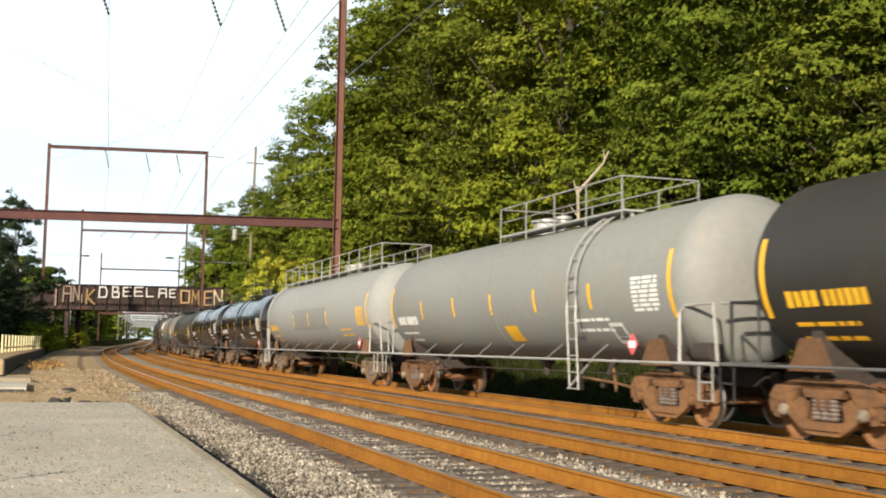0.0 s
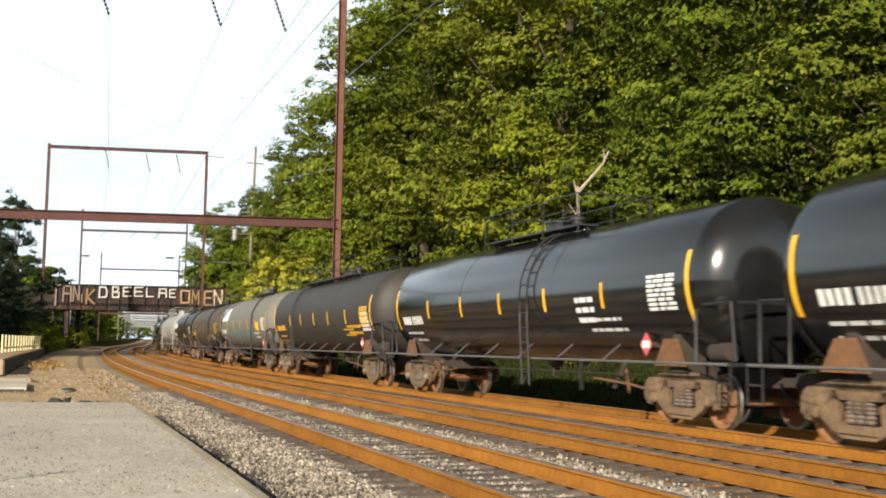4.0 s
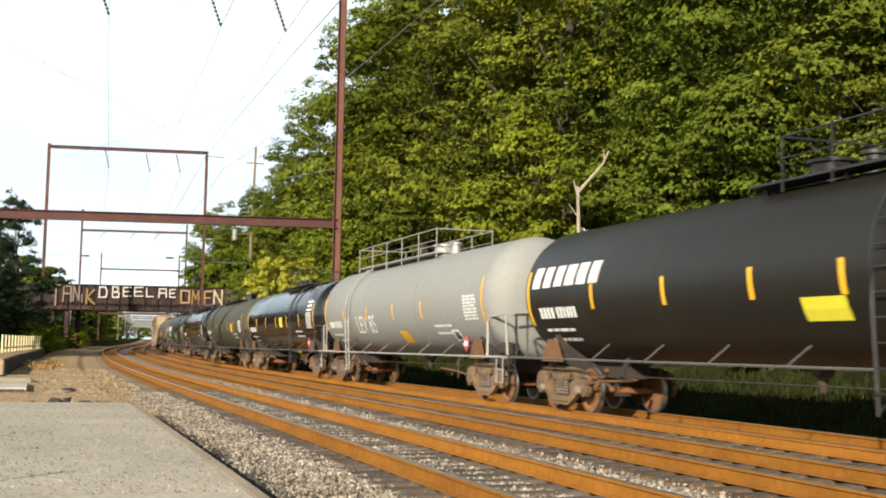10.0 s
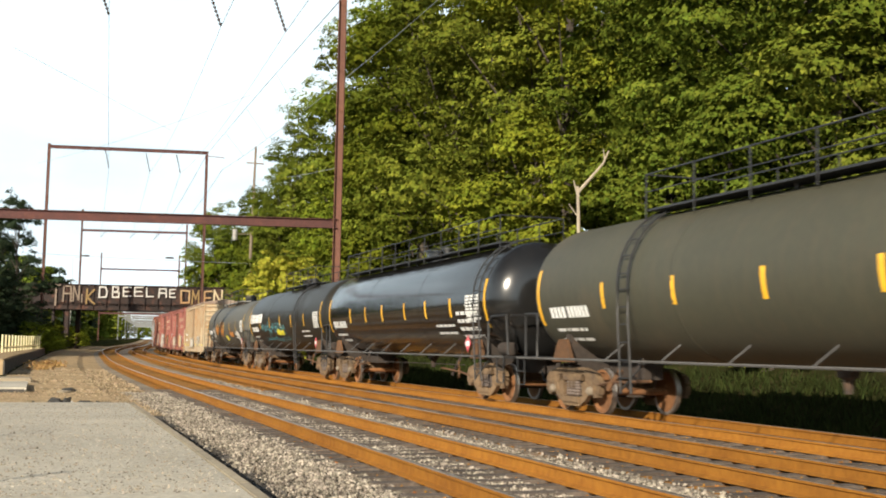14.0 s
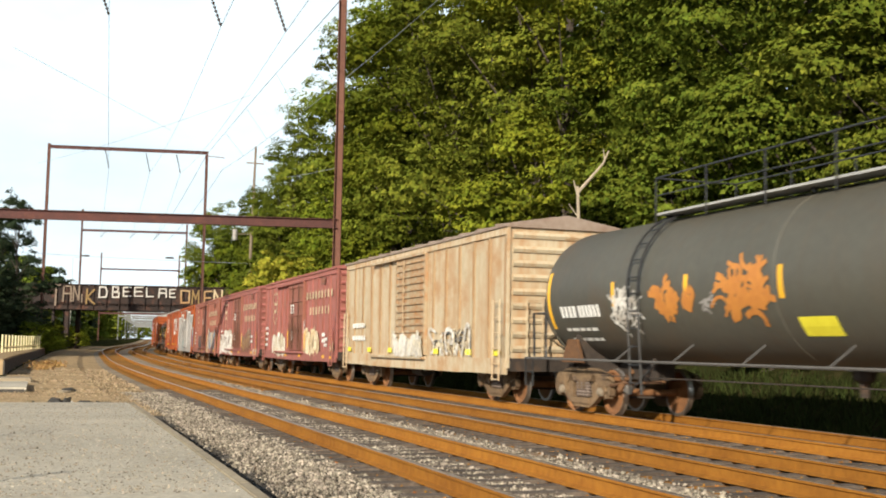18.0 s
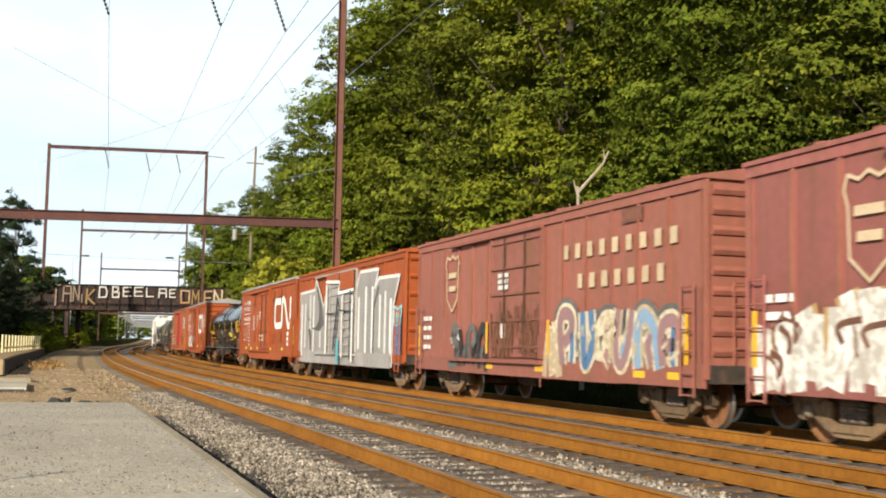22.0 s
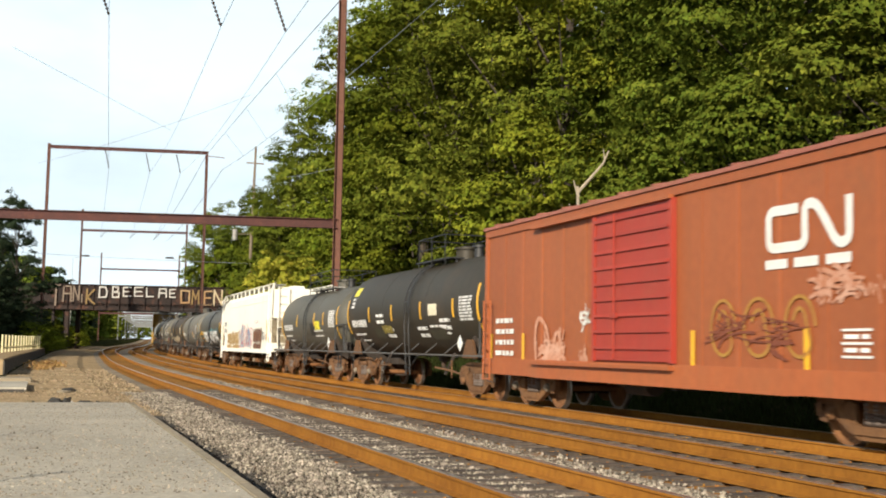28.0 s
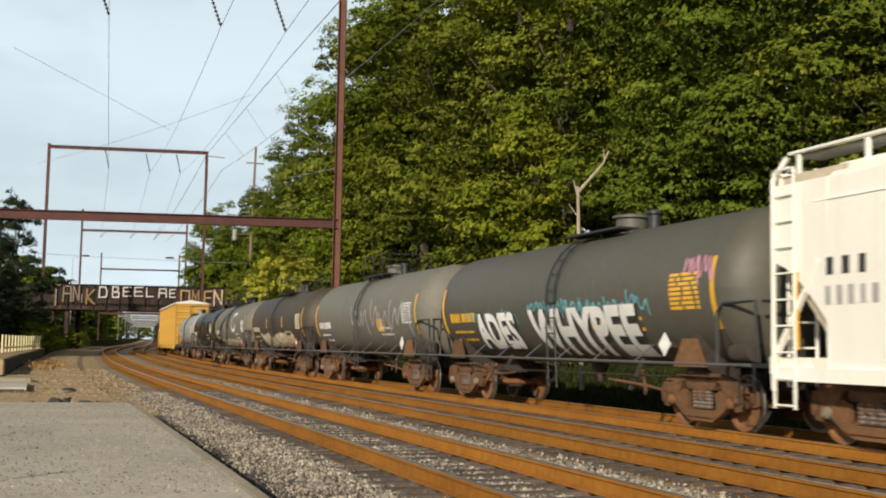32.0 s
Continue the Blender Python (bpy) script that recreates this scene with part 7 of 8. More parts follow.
    c, sd, h = tank_car(165.6, 14.3, P_black, M_yellow, "black tank car with yellow stencils and chalky graffiti", red=False, seed=21, walk_at=-0.2, ladder=0.45, walk_len=2.6, rails="", man=0.2, marks=(-5.0, -2.0, 0.8, 3.9), R=1.38, zc=2.44)
    sd.swirl(-0.8, 2.0, 0.75, 0.6, M_gwhite, 6, 101, 0.07, "white chalky swirl")
    sd.tag(-3.2, -1.3, 1.5, 1.9, M_spray, M_spray, 104, 0.2, 4, "faded grey scrawl")
    sd.tag(2.35, 3.3, 1.72, 2.1, M_lemon, M_pale, 102, 0.3, 3)
    sd.swirl(3.95, 2.12, 0.5, 0.5, M_gwhite, 6, 103, 0.07, "white chalky swirl")
    sd.paint("chalk_box", sd.stroke([(4.0, 1.45), (4.0, 1.75), (4.6, 1.75), (4.6, 1.45), (4.0, 1.45)], 0.05), M_lemon, 0.008, "yellow painted frame")
    sd.lines("stencil", 2.3, 1.6, 0.8, 1, M_lemon, 0.07, 0.1, 105)
    c, sd, h = box_car(181.3, 14.5, P_cn, "orange-brown box car with white graffiti and emblem", doors=(-0.4,), door_w=2.9, seed=10, end_ribs=9, smooth_side=True, drop=True, nrib=5, rod=M_castshade, roof=P_galv)
    emblem(sd, 4.1, 2.74, 1.3, 1.85)
    cnmarks(sd, h, 5)
    sd.tag(-5.6, -1.9, 0.72, 2.1, M_white, M_spray, 112, 0.22, 4, lean=0.1, core=M_spray)
    c, sd, h = box_car(197.6, 15.0, P_cn2, "brick red box car with a bright red door", doors=(-0.15,), door_mat=P_door, door_w=2.9, seed=11, end_ribs=9, smooth_side=True, roof=P_mar2)
    emblem(sd, 4.98, 3.12, 0.66, 1.85)
    sd.glyphs("web_lettering", 4.9, 2.6, 2.1, 3, 0.15, M_white, 4, "white block lettering", fat=0.8)
    sd.lines("stencil", -6.3, 1.95, 1.1, 4, M_white, 0.11, 0.25, 7)
    sd.piece(-4.5, -2.9, 0.8, 2.05, 2, (M_dustp,), None, None, 121, 0.08, 0.1, "dusty pink graffiti loops")
    sd.swirl(-3.6, 1.2, 1.4, 0.8, M_dustp, 10, 127, 0.07, "dusty pink scribble")
    sd.swirl(-2.15, 1.95, 0.6, 0.5, M_gwhite, 5, 124, 0.05, "white chalk scribble")
    sd.swirl(-2.2, 1.1, 0.7, 0.6, M_dustp, 6, 128, 0.08, "dusty pink scribble")
    loops = []
    for u, k in ((2.8, 0.36), (3.75, 0.4), (4.75, 0.36)):
        loops.append(([(u + k * math.cos(a * 0.7) * (1.0 if a < 9 else 0.45), 1.68 + 0.46 * math.sin(a * 0.7) * (1.0 if a < 9 else 0.6)) for a in range(14)], 0.055))
    sd.bands("graffiti", loops, M_must2, 0.012, "mustard sprayed loops")
    sd.swirl(3.7, 1.65, 2.6, 0.8, M_run, 7, 122, 0.035, "faded brown spray")
    sd.swirl(5.6, 2.25, 1.2, 0.6, M_dustp, 9, 125, 0.06, "chalky pink swirl")
    sd.tag(5.9, 7.0, 1.95, 2.4, M_dustp, M_dustp, 123, 0.10, 4, "chalky pink scrawl")
    for v in (1.62, 1.44, 1.26):
        sd.bars("data_rule", 5.95, v, 0.62, 0.035, M_white)
    sd.lines("stencil", 5.95, 1.53, 0.5, 2, M_white, 0.06, 0.18, 126)
    for u in (-7.1, -5.2, 1.9, 4.9):
        sd.bars("reflector", u, 1.35, 0.13, 0.6, M_yellow)
    sd.bars("reflector", 7.1, 1.45, 0.13, 0.9, M_yellow)
    # second block of tanks
    c, sd, h = tank_car(211.4, 13.0, P_rblack, M_white, "brown-black tank car with white stencils and faint graffiti", seed=22, walk_at=1.2, ladder=0.8, walk_len=3.0, rails="dome", man=1.9, marks=(-3.7, -1.1, 1.8, 4.6), red=False, R=1.42, zc=2.46)
    for u, v in ((-2.4, 2.3), (-1.6, 1.85), (1.7, 1.85), (3.8, 2.05)):
        sd.lines("stencil", u, v, 0.85, 2, M_white, 0.1, 0.2, 5)
    sd.bars("sticker", 2.9, 2.36, 0.75, 0.32, M_pale, "pale sticker")
    sd.bars("sticker", -5.75, 3.2, 0.6, 0.3, M_lemon, "lemon yellow sticker")
    sd.lines("stencil", -5.75, 2.93, 0.4, 3, M_white, 0.08, 0.13, 133)
    sd.tag(-3.3, -2.3, 1.55, 2.0, P_olive, P_olive, 131, 0.3, 3)
    sd.tag(-2.3, -1.3, 1.72, 2.02, M_must, M_must, 135, 0.3, 3, "dull mustard sprayed patch")
    sd.tag(2.3, 3.6, 1.5, 1.85, P_olive, P_brown, 132, 0.3, 2)
    c, sd, h = tank_car(223.9, 10.6, P_char, M_white, "short charcoal grey tank car with a yellow placard", seed=23, walk_at=0.6, ladder=0.0, walk_len=4.2, rails="full", man=1.3, marks=(-2.0, 1.35, 2.95), deck=M_galv, red=False, R=1.33, zc=2.32)
    sd.bars("sticker", 1.9, 2.11, 0.85, 0.34, M_lemon, "lemon yellow placard")
    sd.bars("dark_patch", 0.9, 1.96, 0.75, 0.5, M_black, "painted-out black patch")
    c, sd, h = hopper_car(242.75, 17.5, P_cream, "off-white covered hopper car with graffiti along its sill")
    sd.piece(-6.0, -1.5, 1.28, 2.02, 8, (M_tan2, M_gcream), M_tan2, None, 141, 0.26, 0.08, "mustard tan graffiti in block shapes")
    sd.tag(-6.2, -1.4, 1.02, 1.3, M_tan2, M_cream, 145, 0.3, 9)
    sd.piece(-1.3, 3.3, 1.02, 2.3, 6, (M_gwhite, M_bluel, M_gwhite), M_red, M_white, 142, 0.17, 0.07, "white and blue graffiti outlined in red")
    sd.tag(4.0, 5.3, 2.25, 2.55, M_mauve, M_mauve, 146, 0.10, 4)
    sd.piece(3.5, 6.2, 1.38, 2.12, 6, (M_brownp,), None, M_pgreen, 143, 0.36, 0.05, "dark brown bubble graffiti", True)
    sd.piece(3.6, 6.0, 1.04, 1.40, 5, (M_brownp,), None, M_pgreen, 147, 0.4, 0.05, "dark brown bubble graffiti", True)
    sd.tag(6.6, 7.5, 1.35, 1.9, M_silver, M_silver, 148, 0.09, 3, "faint grey scrawl")
    sd.bars("stencil_box", 6.55, 1.75, 0.4, 0.34, M_ink, "black and white stencilled box")
    sd.bars("stencil_face", 6.62, 1.75, 0.2, 0.24, M_white, "", 0.009)
    sd.bars("reflector", 7.55, 2.0, 0.14, 1.0, M_yellow)
    sd.bars("reflector", -8.1, 1.9, 0.14, 1.1, M_yellow)
    sd.glyphs("stencil", -7.0, 2.5, 1.0, 3, 0.26, M_ink, 4)
    sd.glyphs("stencil", -6.9, 2.1, 1.2, 5, 0.26, M_silver, 5)
    c, sd, h = tank_car(257.9, 13.4, P_char, M_yellow, "charcoal tank car with white and blue graffiti lettering", shield=True, seed=24, walk_at=1.2, ladder=0.5, walk_len=2.4, rails="", man=1.4, marks=(), red=False, R=1.39, zc=2.40)
    sd.tag(-5.0, -1.6, 1.8, 2.25, M_blue, M_blue, 151, 0.13, 8)
    sd.tag(-1.0, 4.6, 1.95, 2.4, M_blue, M_blue, 153, 0.14, 12)
    sd.tag(5.7, 6.7, 2.35, 3.0, M_pink, M_pink, 152, 0.1, 3)
    sd.text("ADES", -3.07, 1.31, 0.80, M_ink, 0.95, 0.11, "black shadow of graffiti letters", 0.1)
    sd.text("WHYPEE", 1.54, 1.21, 0.92, M_ink, 0.98, 0.11, "black shadow of graffiti letters", 0.1)
    sd.extra = 0.006
    sd.text("ADES", -3.1, 1.35, 0.80, M_white, 0.95, 0.06, slant=0.1)
    sd.text("WHYPEE", 1.5, 1.25, 0.92, M_white, 0.98, 0.06, slant=0.1)
    sd.extra = 0.0
    sd.bars("sticker", 2.4, 1.9, 0.75, 0.36, M_yellow, "yellow sticker")
    c, sd, h = tank_car(273.3, 13.0, P_wgrey, M_white, "grey tank car with silver graffiti", seed=25, walk_at=0.0, walk_len=3.0, rails="dome", marks=(), red=False, R=1.39, zc=2.40)
    sd.tag(-1.0, 6.0, 1.5, 2.8, M_silver, M_white, 161, 0.12, 6)
    sd.bars("sticker", 2.6, 2.0, 0.7, 0.4, M_yellow, "yellow sticker")
    c, sd, h = tank_car(289.0, 13.0, P_brown, M_pale, "grimy tank car with pale graffiti", seed=26, walk_at=0.0, walk_len=3.0, rails="dome", marks=(-2.0, 2.0), R=1.39, zc=2.40)
    sd.tag(-4.0, 4.0, 1.2, 1.9, M_pale, M_pale, 171, 0.18, 8)
    c, sd, h = tank_car(304.6, 13.0, P_wgrey, M_white, "weathered grey tank car with a white ring emblem", seed=27, walk_at=0.0, walk_len=3.0, rails="dome", marks=(-2.0, 2.0), R=1.39, zc=2.40)
    sd.paint("ring_emblem", sd.stroke([(2.0 + 0.9 * math.cos(a / 3.0), 2.6 + 0.5 * math.sin(a / 3.0)) for a in range(3, 19)], 0.16), M_white, 0.008, "white ring emblem")
    sd.tag(-4.0, 4.0, 1.2, 1.8, M_pale, M_silver, 181, 0.2, 7)
    tank_car(319.5, 12.8, P_sblack, M_white, "black tank car far back in the train", seed=28, walk_at=0.0, walk_len=3.0, R=1.39, zc=2.40)
    tank_car(334.3, 12.8, P_lgrey, M_white, "light grey tank car far back in the train", seed=29, walk_at=0.0, walk_len=3.0, marks=(), R=1.39, zc=2.40)
    c, sd, h = box_car(361.5, 24.0, P_rack, "tall yellow auto rack car with a pale roof", doors=(), roof=M_white, seed=12, height=4.95)
    for i in range(2):
        tank_car(376.5 + 16 * i, 13.0, P_sblack if i else P_dk, M_white, "dark tank car at the rear of the train", seed=30 + i, walk_len=3.0)


M_gwhite = surf("patchy white spray paint", (0.80, 0.79, 0.75), (0.50, 0.47, 0.42), 0.65, 0, 2.2, 7, 0.0, crisp=0.10, streak=0.3)
M_gpale = surf("patchy cream spray paint", (0.72, 0.64, 0.47), (0.47, 0.38, 0.25), 0.65, 0, 2.2, 7, 0.0, crisp=0.10, streak=0.3)
M_gcream = surf("patchy tan spray paint", (0.66, 0.52, 0.30), (0.44, 0.31, 0.17), 0.65, 0, 2.2, 7, 0.0, crisp=0.10, streak=0.3)
M_must = surf("dull mustard spray paint", (0.30, 0.24, 0.05), (0.18, 0.14, 0.04), 0.7, 0, 2, 9, 0.0)
M_tan2 = surf("mustard tan spray paint", (0.50, 0.34, 0.14), (0.40, 0.26, 0.10), 0.65, 0, 2, 9, 0.0)


def rust_streaks(sd, h, seed, mat=None, count=70):
    """Narrow vertical rust stains that run down the side posts."""
    rg = random.Random(seed)
    qs = []
    n = int(2 * h / 1.02)
    for i in range(count):
        u = -h + 0.07 + (2 * h - 0.14) * rg.randrange(n + 1) / n
        v1, drop = rg.choice((3.92, 3.92, rg.uniform(2.4, 3.8))), rg.uniform(0.4, 2.2)
        qs += sd.rect(u + rg.uniform(-0.015, 0.015), v1 - drop / 2, rg.uniform(0.03, 0.07), drop)
    sd.paint("rust_stain", qs, mat or M_streak, 0.003, "brown rust streaks")["kind"] = "stuff"


M_streak = surf("rust streak", (0.40, 0.21, 0.09), (0.30, 0.15, 0.06), 0.85, 0, 1.5, 8, 0.05)


M_grime2 = surf("brown door grime", (0.19, 0.078, 0.040), (0.15, 0.062, 0.034), 0.85, 0, 1.2, 9, 0.05)


def wisc(spec, seed, label, door, tags):
    L, length, paint = spec
    c, sd, h = box_car(L, length, paint, label, doors=(door,), door_w=2.9, seed=seed, end_ribs=9, door_mat=P_doorb, nrib=5, rod=M_castshade)
    sd.glyphs("block_lettering", 4.45, 3.3, 4.8, 9, 0.31, M_cream, seed, "cream block lettering", fat=0.42)
    sd.glyphs("block_lettering", 4.55, 2.68, 3.7, 7, 0.31, M_cream, seed + 1, "cream block lettering", fat=0.42)
    rgd, runs = random.Random(seed + 2), []
    u = -4.62
    shield = [(u - 0.42, 3.70), (u - 0.2, 3.62), (u, 3.72), (u + 0.2, 3.62), (u + 0.42, 3.70), (u + 0.5, 3.5), (u + 0.42, 3.27), (u + 0.4, 2.57), (u, 2.25), (u - 0.4, 2.57), (u - 0.42, 3.27), (u - 0.5, 3.5), (u - 0.42, 3.70)]
    sd.paint("shield_emblem", sd.stroke(shield, 0.055) + sd.rect(u, 3.2, 0.6, 0.14) + sd.rect(u, 2.85, 0.5, 0.14), M_cream, 0.008, "cream shield outline")
    for i in range(90):
        a, v0 = door + rgd.uniform(-1.4, 1.4), rgd.uniform(1.0, 1.9)
        runs.append(([(a, v0), (a + rgd.uniform(-0.02, 0.02), v0 + 0.15), (a + rgd.uniform(-0.03, 0.03), v0 + rgd.uniform(0.2, 0.7))], rgd.uniform(0.012, 0.07)))
    sd.extra = 0.075
    sd.bands("grime", runs, M_grime2, 0.008, "brown rust streaks on the lower door")
    sd.lines("door_notice", door - 0.62, 3.0, 0.62, 3, M_white, 0.1, 0.14, seed + 6)
    sd.bars("door_card", door - 0.6, 1.75, 0.3, 0.42, M_gwhite, "tattered white card on the door", 0.009)
    sd.extra = 0.0
    sd.bars("vent_frame", 5.1, 3.80, 0.78, 0.27, M_brownp, "dark-framed vent below the eave", 0.004)
    sd.bars("vent_board", 5.13, 3.81, 0.62, 0.17, P_doorb, "", 0.012)
    for i, (a, b, v0, v1, fill, edge) in enumerate(tags):
        sd.tag(a, b, v0, v1, fill, edge, seed + 20 + i, 0.26, core=(M_tan2, M_silver, M_brownp)[(i + seed // 10) % 3])
    for k in (-h + 0.2, h - 0.5):
        sd.bars("reflector", k, 1.5, 0.13, 0.85, M_yellow, "", 0.016)
    for k in (door - 1.75, door + 1.8):
        sd.bars("reflector", k, 1.55, 0.13, 0.75, M_yellow, "", 0.03)
    for k in (-1.9, 1.0, 5.4, 6.6):
        sd.bars("reflector", k, 0.88, 0.42, 0.12, M_yellow, "", 0.016)
    sd.lines("stencil", -6.6, 2.1, 0.7, 4, M_white, 0.12, 0.26, seed)
    sd.lines("stencil", 5.4, 1.72, 0.55, 2, M_white, 0.14, 0.24, seed + 4)
    rust_streaks(sd, h, seed + 9, M_rusty, 40)
    return sd


M_cnrust = surf("thin rust stain", (0.33, 0.095, 0.045), (0.28, 0.085, 0.045), 0.8, 0, 1.5, 8, 0.05)
M_rusty = surf("dull brown rust", (0.34, 0.125, 0.075), (0.26, 0.10, 0.06), 0.85, 0, 1.5, 8, 0.05)


def emblem(sd, u, v, h, wide=1.0):
    """A white looped band."""
    w = h * 0.2
    a = [(-0.20, 0.40), (-0.45, 0.40), (-0.78, 0.42), (-0.78, 0.0), (-0.78, -0.44), (-0.45, -0.42), (-0.08, -0.44), (-0.08, 0.0), (-0.08, 0.46), (0.12, 0.46), (0.3, 0.05), (0.50, -0.50), (0.70, -0.42), (0.70, 0.0), (0.70, 0.5)]
    pts = [(u + p * h * wide, v + q * h) for p, q in a]
    sd.band("emblem", pts, w * 1.12, M_white, 0.009, "white looped band emblem")


M_spray = surf("thin black spray", (0.15, 0.145, 0.14), (0.07, 0.068, 0.066), 0.6, 0, 1.5, 9, 0.0)
M_run = surf("grime run", (0.22, 0.062, 0.03), (0.17, 0.05, 0.027), 0.75, 0, 1.5, 9, 0.0)


M_dustp = surf("dusty pink chalk", (0.56, 0.33, 0.24), (0.42, 0.17, 0.09), 0.75, 0, 2, 8, 0.0)
M_must2 = surf("mustard outline spray", (0.46, 0.25, 0.05), (0.38, 0.18, 0.04), 0.75, 0, 2, 8, 0.0)
M_pinkp = surf("faded pink patch", (0.62, 0.26, 0.19), (0.5, 0.18, 0.12), 0.7, 0, 2, 9, 0.0)


def cnmarks(sd, h, seed):
    for k, v in enumerate((3.5, 3.2, 2.66)):
        for j, u in enumerate((-6.35, -5.6, -4.85)):
            sd.glyphs("white_lettering", u, v, 0.56, 3, 0.22, M_white, seed + k * 3 + j, "white block lettering", fat=0.56)
    for v in (2.93, 2.42):
        for u in (-6.35, -5.6, -4.85):
            sd.bars("rule", u, v, 0.56, 0.05, M_white)
    for k in range(3):
        sd.glyphs("white_lettering", -6.35, 2.1 - k * 0.27, 0.4, 3, 0.1, M_white, seed + k)
    for k in range(6):
        sd.glyphs("white_lettering", -4.85, 2.25 - k * 0.19, 0.5, 4, 0.085, M_white, seed + k)
    sd.swirl(-2.2, 2.5, 0.22, 0.9, M_gwhite, 3, seed + 5, 0.045, "white chalk marks beside the door")
    for u in (-6.2, 2.7):
        sd.bars("faded_patch", u, 0.98, 0.4, 0.12, M_pinkp, "faded pink patch on the sill", 0.016)
    for u, v in ((2.1, 3.65), (3.9, 3.72), (2.3, 1.65), (4.1, 1.72), (-3.3, 3.6), (-3.2, 1.75)):
        sd.bars("plate", u, v, 0.42, 0.42, P_cn, "small patch plate", 0.012)
        # shadow line below the plate, painted as a flat dark bar
        sd.bars("plate_holder", u, v - 0.23, 0.46, 0.05, M_castshade, "painted shadow line under the plate", 0.02)
    rg = random.Random(seed + 40)
    qs = []
    for k in range(60):
        u, long = rg.uniform(-h + 0.2, h - 0.2), rg.uniform(0.15, 0.9)
        v = rg.choice((0.95 + long / 2, 3.85 - long / 2, rg.uniform(1.3, 3.4)))
        qs += sd.rect(u, v, rg.uniform(0.012, 0.04), long)
    sd.paint("grime_run", qs, M_run, 0.0025, "thin dark grime runs")["kind"] = "stuff"
    sd.extra = 0.075
    sd.lines("door_notice", -1.0, 2.9, 0.6, 3, M_pale, 0.09, 0.15, seed + 8)
    sd.lines("door_notice", -0.6, 1.75, 1.1, 2, M_pale, 0.1, 0.2, seed + 9)
    sd.extra = 0.0
    rust_streaks(sd, h, seed + 12, M_cnrust, 26)
    sd.bars("index_line", -5.6, 1.95, 0.06, 0.9, M_white)
    sd.lines("stencil", -3.35, 2.75, 0.45, 6, M_white, 0.06, 0.13, seed + 2)
    for u in (-5.6, -4.0, -2.0, 1.6, 4.6):
        sd.bars("reflector", u, 1.12, 0.42, 0.13, M_lemon)
    sd.bars("reflector", h - 0.3, 1.75, 0.13, 0.8, M_lemon)
    sd.lines("stencil", h - 1.6, 1.8, 0.4, 3, M_white, 0.16, 0.22, seed + 3)


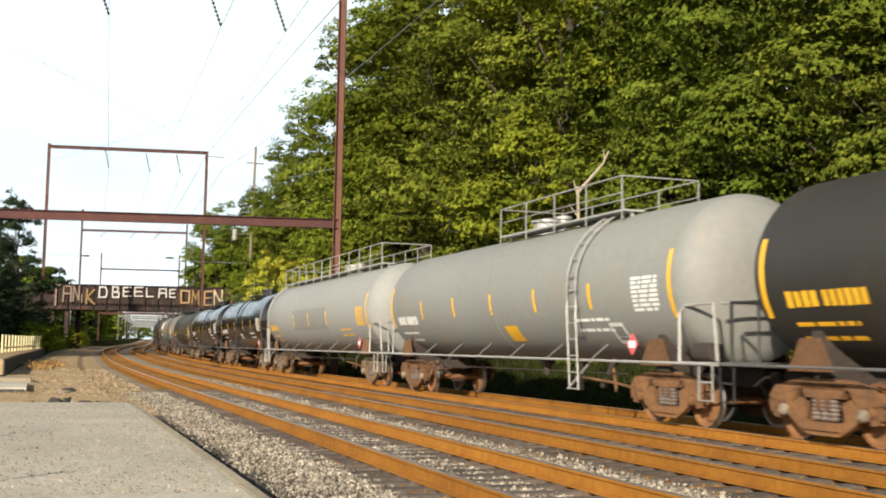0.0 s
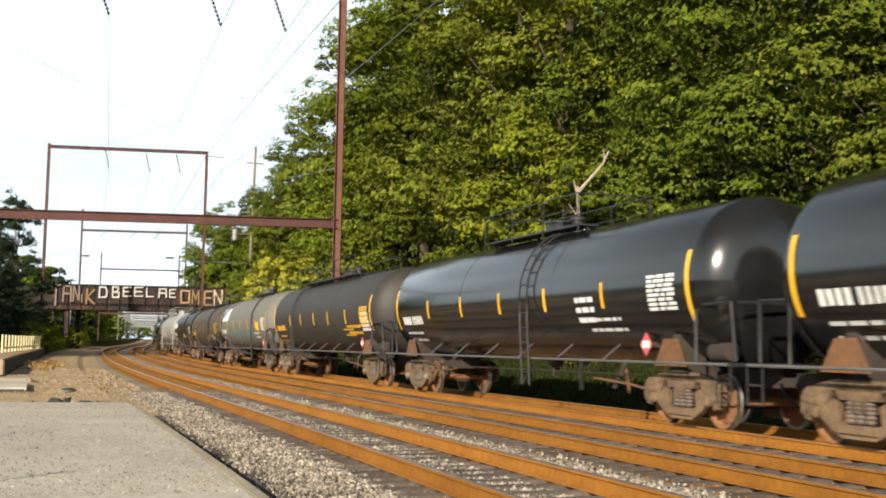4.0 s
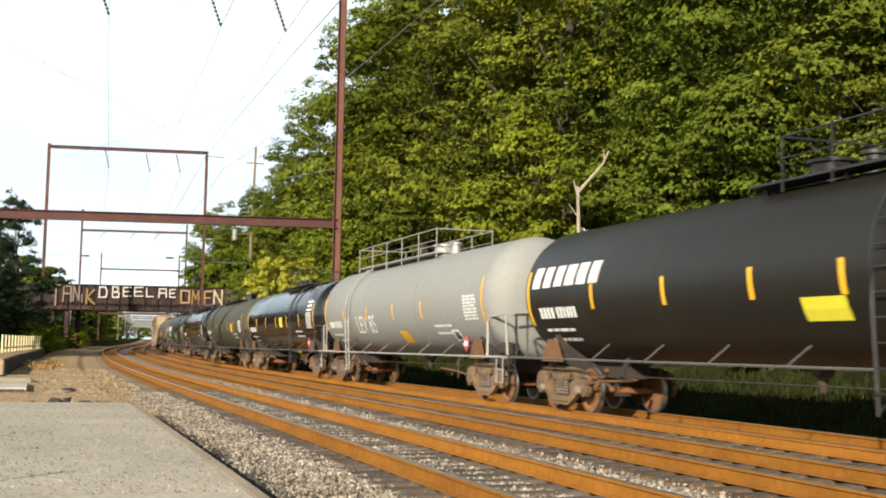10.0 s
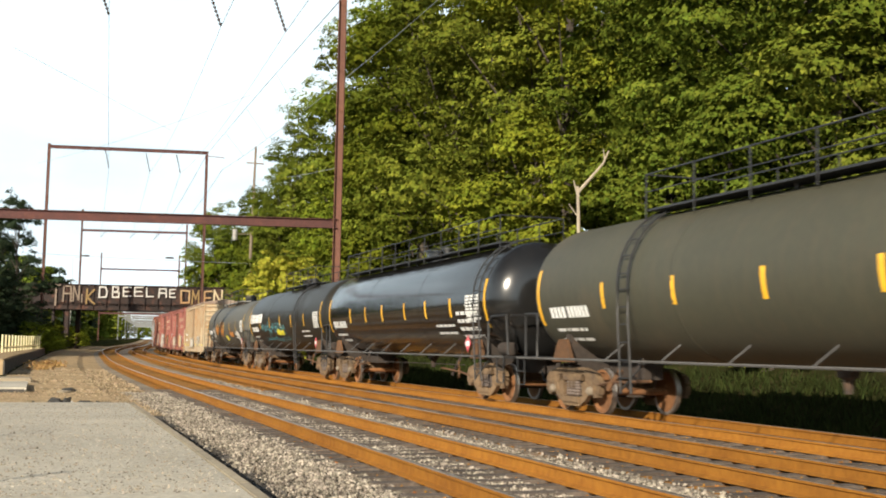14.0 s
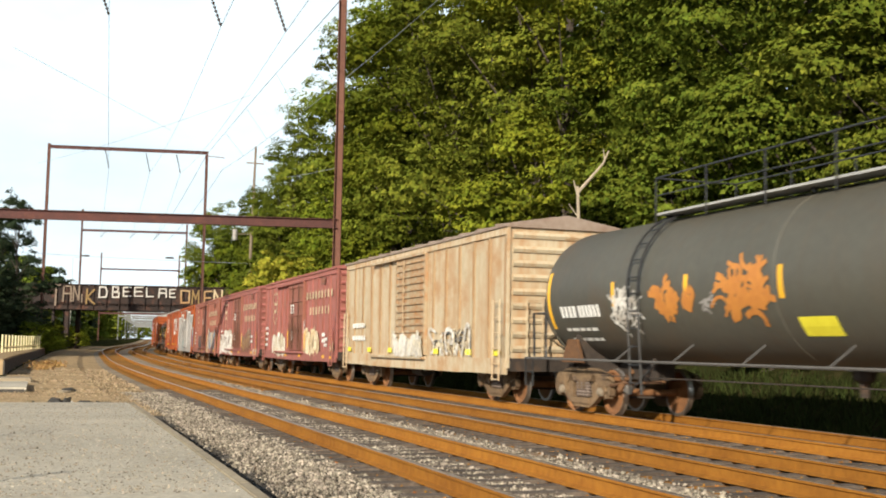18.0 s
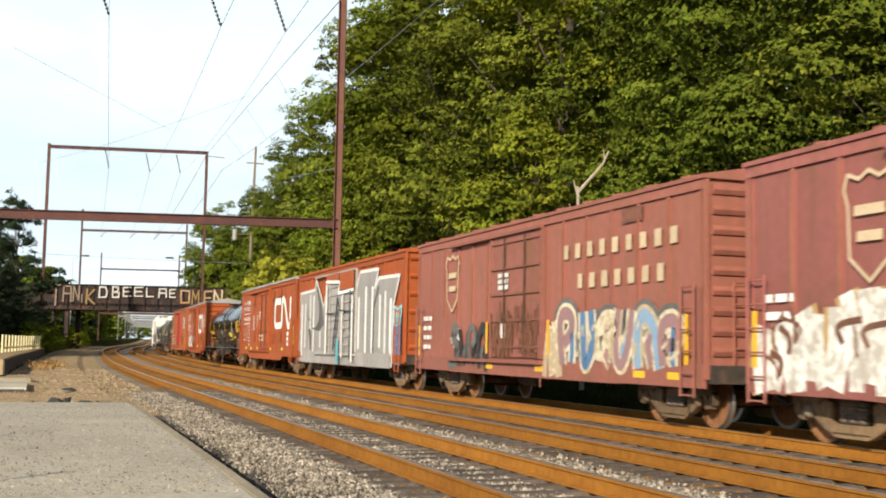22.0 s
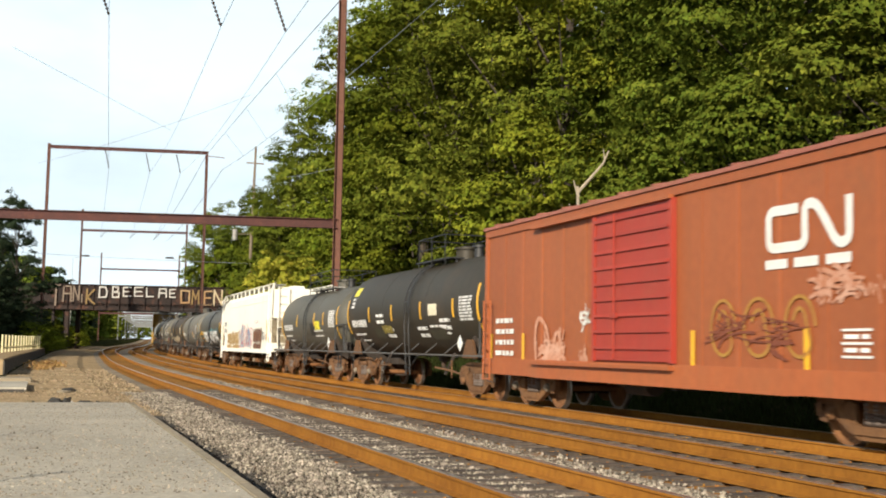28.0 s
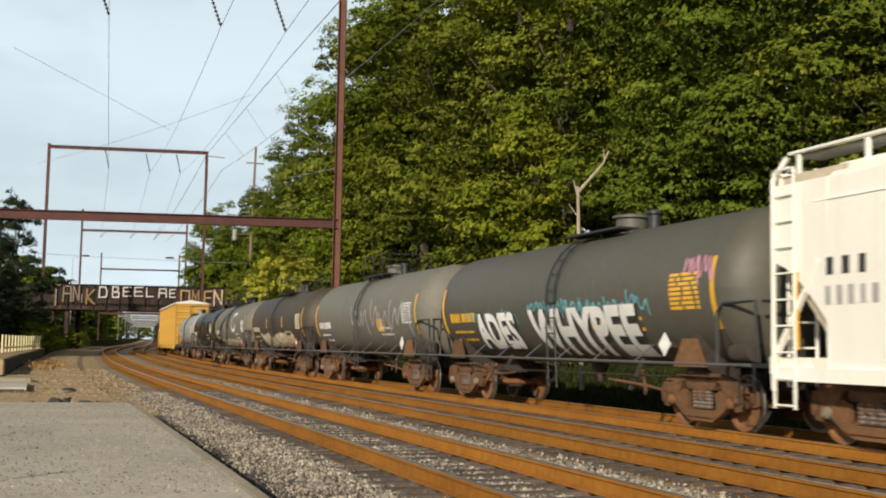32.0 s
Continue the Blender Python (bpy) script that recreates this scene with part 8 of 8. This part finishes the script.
def mural(sd, h):
    """A silver mural: tall jagged blocks with white edges and black slashes."""
    edge = [(-7.1, 3.45), (-4.45, 3.5), (-4.25, 3.9), (-2.86, 2.8), (-2.2, 3.75), (0.0, 3.6), (-0.14, 3.25), (1.94, 3.25), (2.4, 3.82), (4.65, 3.8), (4.25, 3.2), (4.75, 3.5), (7.0, 3.47), (6.4, 2.58)]
    qs = []
    for (a, b), (c, d) in zip(edge, edge[1:]):
        if c > a:
            qs.append([(a, 0.66), (c, 0.66), (c, d), (a, b)])
    qs = [q for q in qs if q[1][0] <= 6.5] + [[(4.75, 0.66), (6.3, 0.66), (6.4, 2.58), (4.75, 3.5)], [(4.75, 3.5), (6.4, 2.58), (7.0, 3.47)]]
    sd.paint("mural", qs, M_silver, 0.008, "silver graffiti mural")["kind"] = "stuff"
    sd.paint("mural_edge", sd.stroke([(-6.75, 0.7), (-7.1, 3.45)] + edge + [(6.3, 0.7)], 0.11), M_white, 0.012, "white mural outline")["kind"] = "stuff"
    sd.extra = 0.02
    sd.paint("mural_foot", sd.rect(-3.3, 0.86, 6.5, 0.46) + sd.rect(3.1, 0.86, 6.2, 0.46), M_silver, 0.006, "silver paint over the side sill")["kind"] = "stuff"
    sd.extra = 0.0
    for k in (-6.7, -6.1, -5.2, -4.6, -3.4, -2.3, 2.3, 3.2, 4.0, 4.9, 5.5, 6.1):
        hi = 3.15 + 0.2 * math.sin(k * 2.2) - (0.5 if -3.8 < k < -2.5 or k > 6 else 0)
        lo = 1.1 + 0.2 * math.sin(k * 3)
        sd.bars("mural_stripe", k, (lo + hi) / 2, 0.19, hi - lo, M_white, "white sprayed bar", 0.011)
    sd.extra = 0.12
    sd.paint("mural_stripe", sd.rect(-2.0, 2.3, 0.2, 2.6) + sd.rect(0.45, 2.0, 0.14, 2.2) + sd.rect(1.85, 1.9, 0.2, 2.3) + sd.stroke([(-2.05, 3.7), (0.0, 3.6), (-0.14, 3.2), (1.94, 3.25)], 0.11), M_white, 0.011, "white drips and bars")["kind"] = "stuff"
    sd.paint("mural_shade", sd.stroke([(-0.25, 3.0), (-0.8, 1.2)], 0.22) + sd.stroke([(1.55, 3.2), (1.6, 0.9)], 0.16) + sd.stroke([(-0.1, 2.6), (1.6, 2.5)], 0.05) + sd.stroke([(-1.9, 2.5), (-0.6, 2.45)], 0.05), M_ink, 0.013, "black shading in the mural")["kind"] = "stuff"
    sd.bars("door_top", 1.0, 3.62, 2.0, 0.62, P_cn, "bare orange-brown door top", 0.009)
    sd.bars("door_top", -1.1, 3.82, 2.0, 0.22, P_cn, "", 0.009)
    sd.bars("blue_patch", -0.2, 1.1, 0.35, 0.9, M_blue)
    sd.extra = 0.0
    cl, cr = [(-4.2, 3.6), (-3.75, 3.0), (-3.62, 2.6), (-3.7, 2.25), (-4.1, 2.06), (-4.7, 2.0)], [(-4.05, 3.7), (-3.35, 3.05), (-3.0, 2.55), (-2.72, 2.15), (-3.5, 1.86), (-4.7, 1.95)]
    bk = [[cl[i], cl[i + 1], cr[i + 1], cr[i]] for i in range(5)]
    cl, cr = [(-5.75, 2.95), (-5.62, 2.5), (-5.2, 2.35)], [(-5.72, 2.9), (-5.45, 2.3), (-5.1, 2.3)]
    bk += [[cl[i], cl[i + 1], cr[i + 1], cr[i]] for i in range(2)]
    cl, cr = [(-5.5, 1.95), (-5.25, 1.6), (-5.2, 1.2), (-5.1, 0.85)], [(-5.2, 1.98), (-4.9, 1.7), (-4.95, 1.2), (-5.08, 0.85)]
    bk += [[cl[i], cl[i + 1], cr[i + 1], cr[i]] for i in range(3)]
    bk += sd.stroke([(-0.3, 2.9), (-0.8, 1.25)], 0.2) + sd.stroke([(4.17, 2.7), (4.16, 0.95)], 0.15) + sd.stroke([(4.2, 2.6), (4.7, 3.2)], 0.18)
    sd.paint("mural_shade", bk, M_spray, 0.013, "black shading in the mural")["kind"] = "stuff"
    sd.bars("blue_patch", 6.85, 1.45, 0.7, 1.4, M_bluep, "blue sprayed patch")
    sd.tag(6.45, 7.2, 1.9, 2.6, M_blue, M_white, 191, 0.2, 2)
    sd.bars("blue_patch", -7.05, 1.35, 0.6, 1.3, M_bluel, "pale blue sprayed patch")
    sd.bars("blue_patch", -7.2, 0.85, 0.5, 0.4, M_bluep)


build_train()

# ---- train movement: metres back from the reference point, seconds ----
V0, ACC = 14.38, -0.01428


def run(t):
    t -= 16.0
    return V0 * t + ACC * t * t / 2


def motions():
    for car, mid, length in CARS:
        walk(car, [(t, pose_at(mid - run(t))) for t in range(0, 33, 2)])
    mids = {car: mid for car, mid, length in CARS}
    still = 0.457
    for car, w, x, a in WHEELS:
        home = mids[car] + x
        rolling = [k / FPS for k in range(32 * FPS + 1) if 6.0 < home - run(k / FPS) < 40.0]
        rows = [(t, pose(a, 0, still, 0, -math.degrees((run(t) - run(rolling[0])) / 0.457), 0)) for t in rolling] or [(0.0, pose(a, 0, still))]
        if rows[0][0] > 0.02:
            rows.insert(0, (0.0, rows[0][1]))
        if rows[-1][0] < 31.98:
            rows.append((32.0, rows[-1][1]))
        walk(w, rows)


motions()
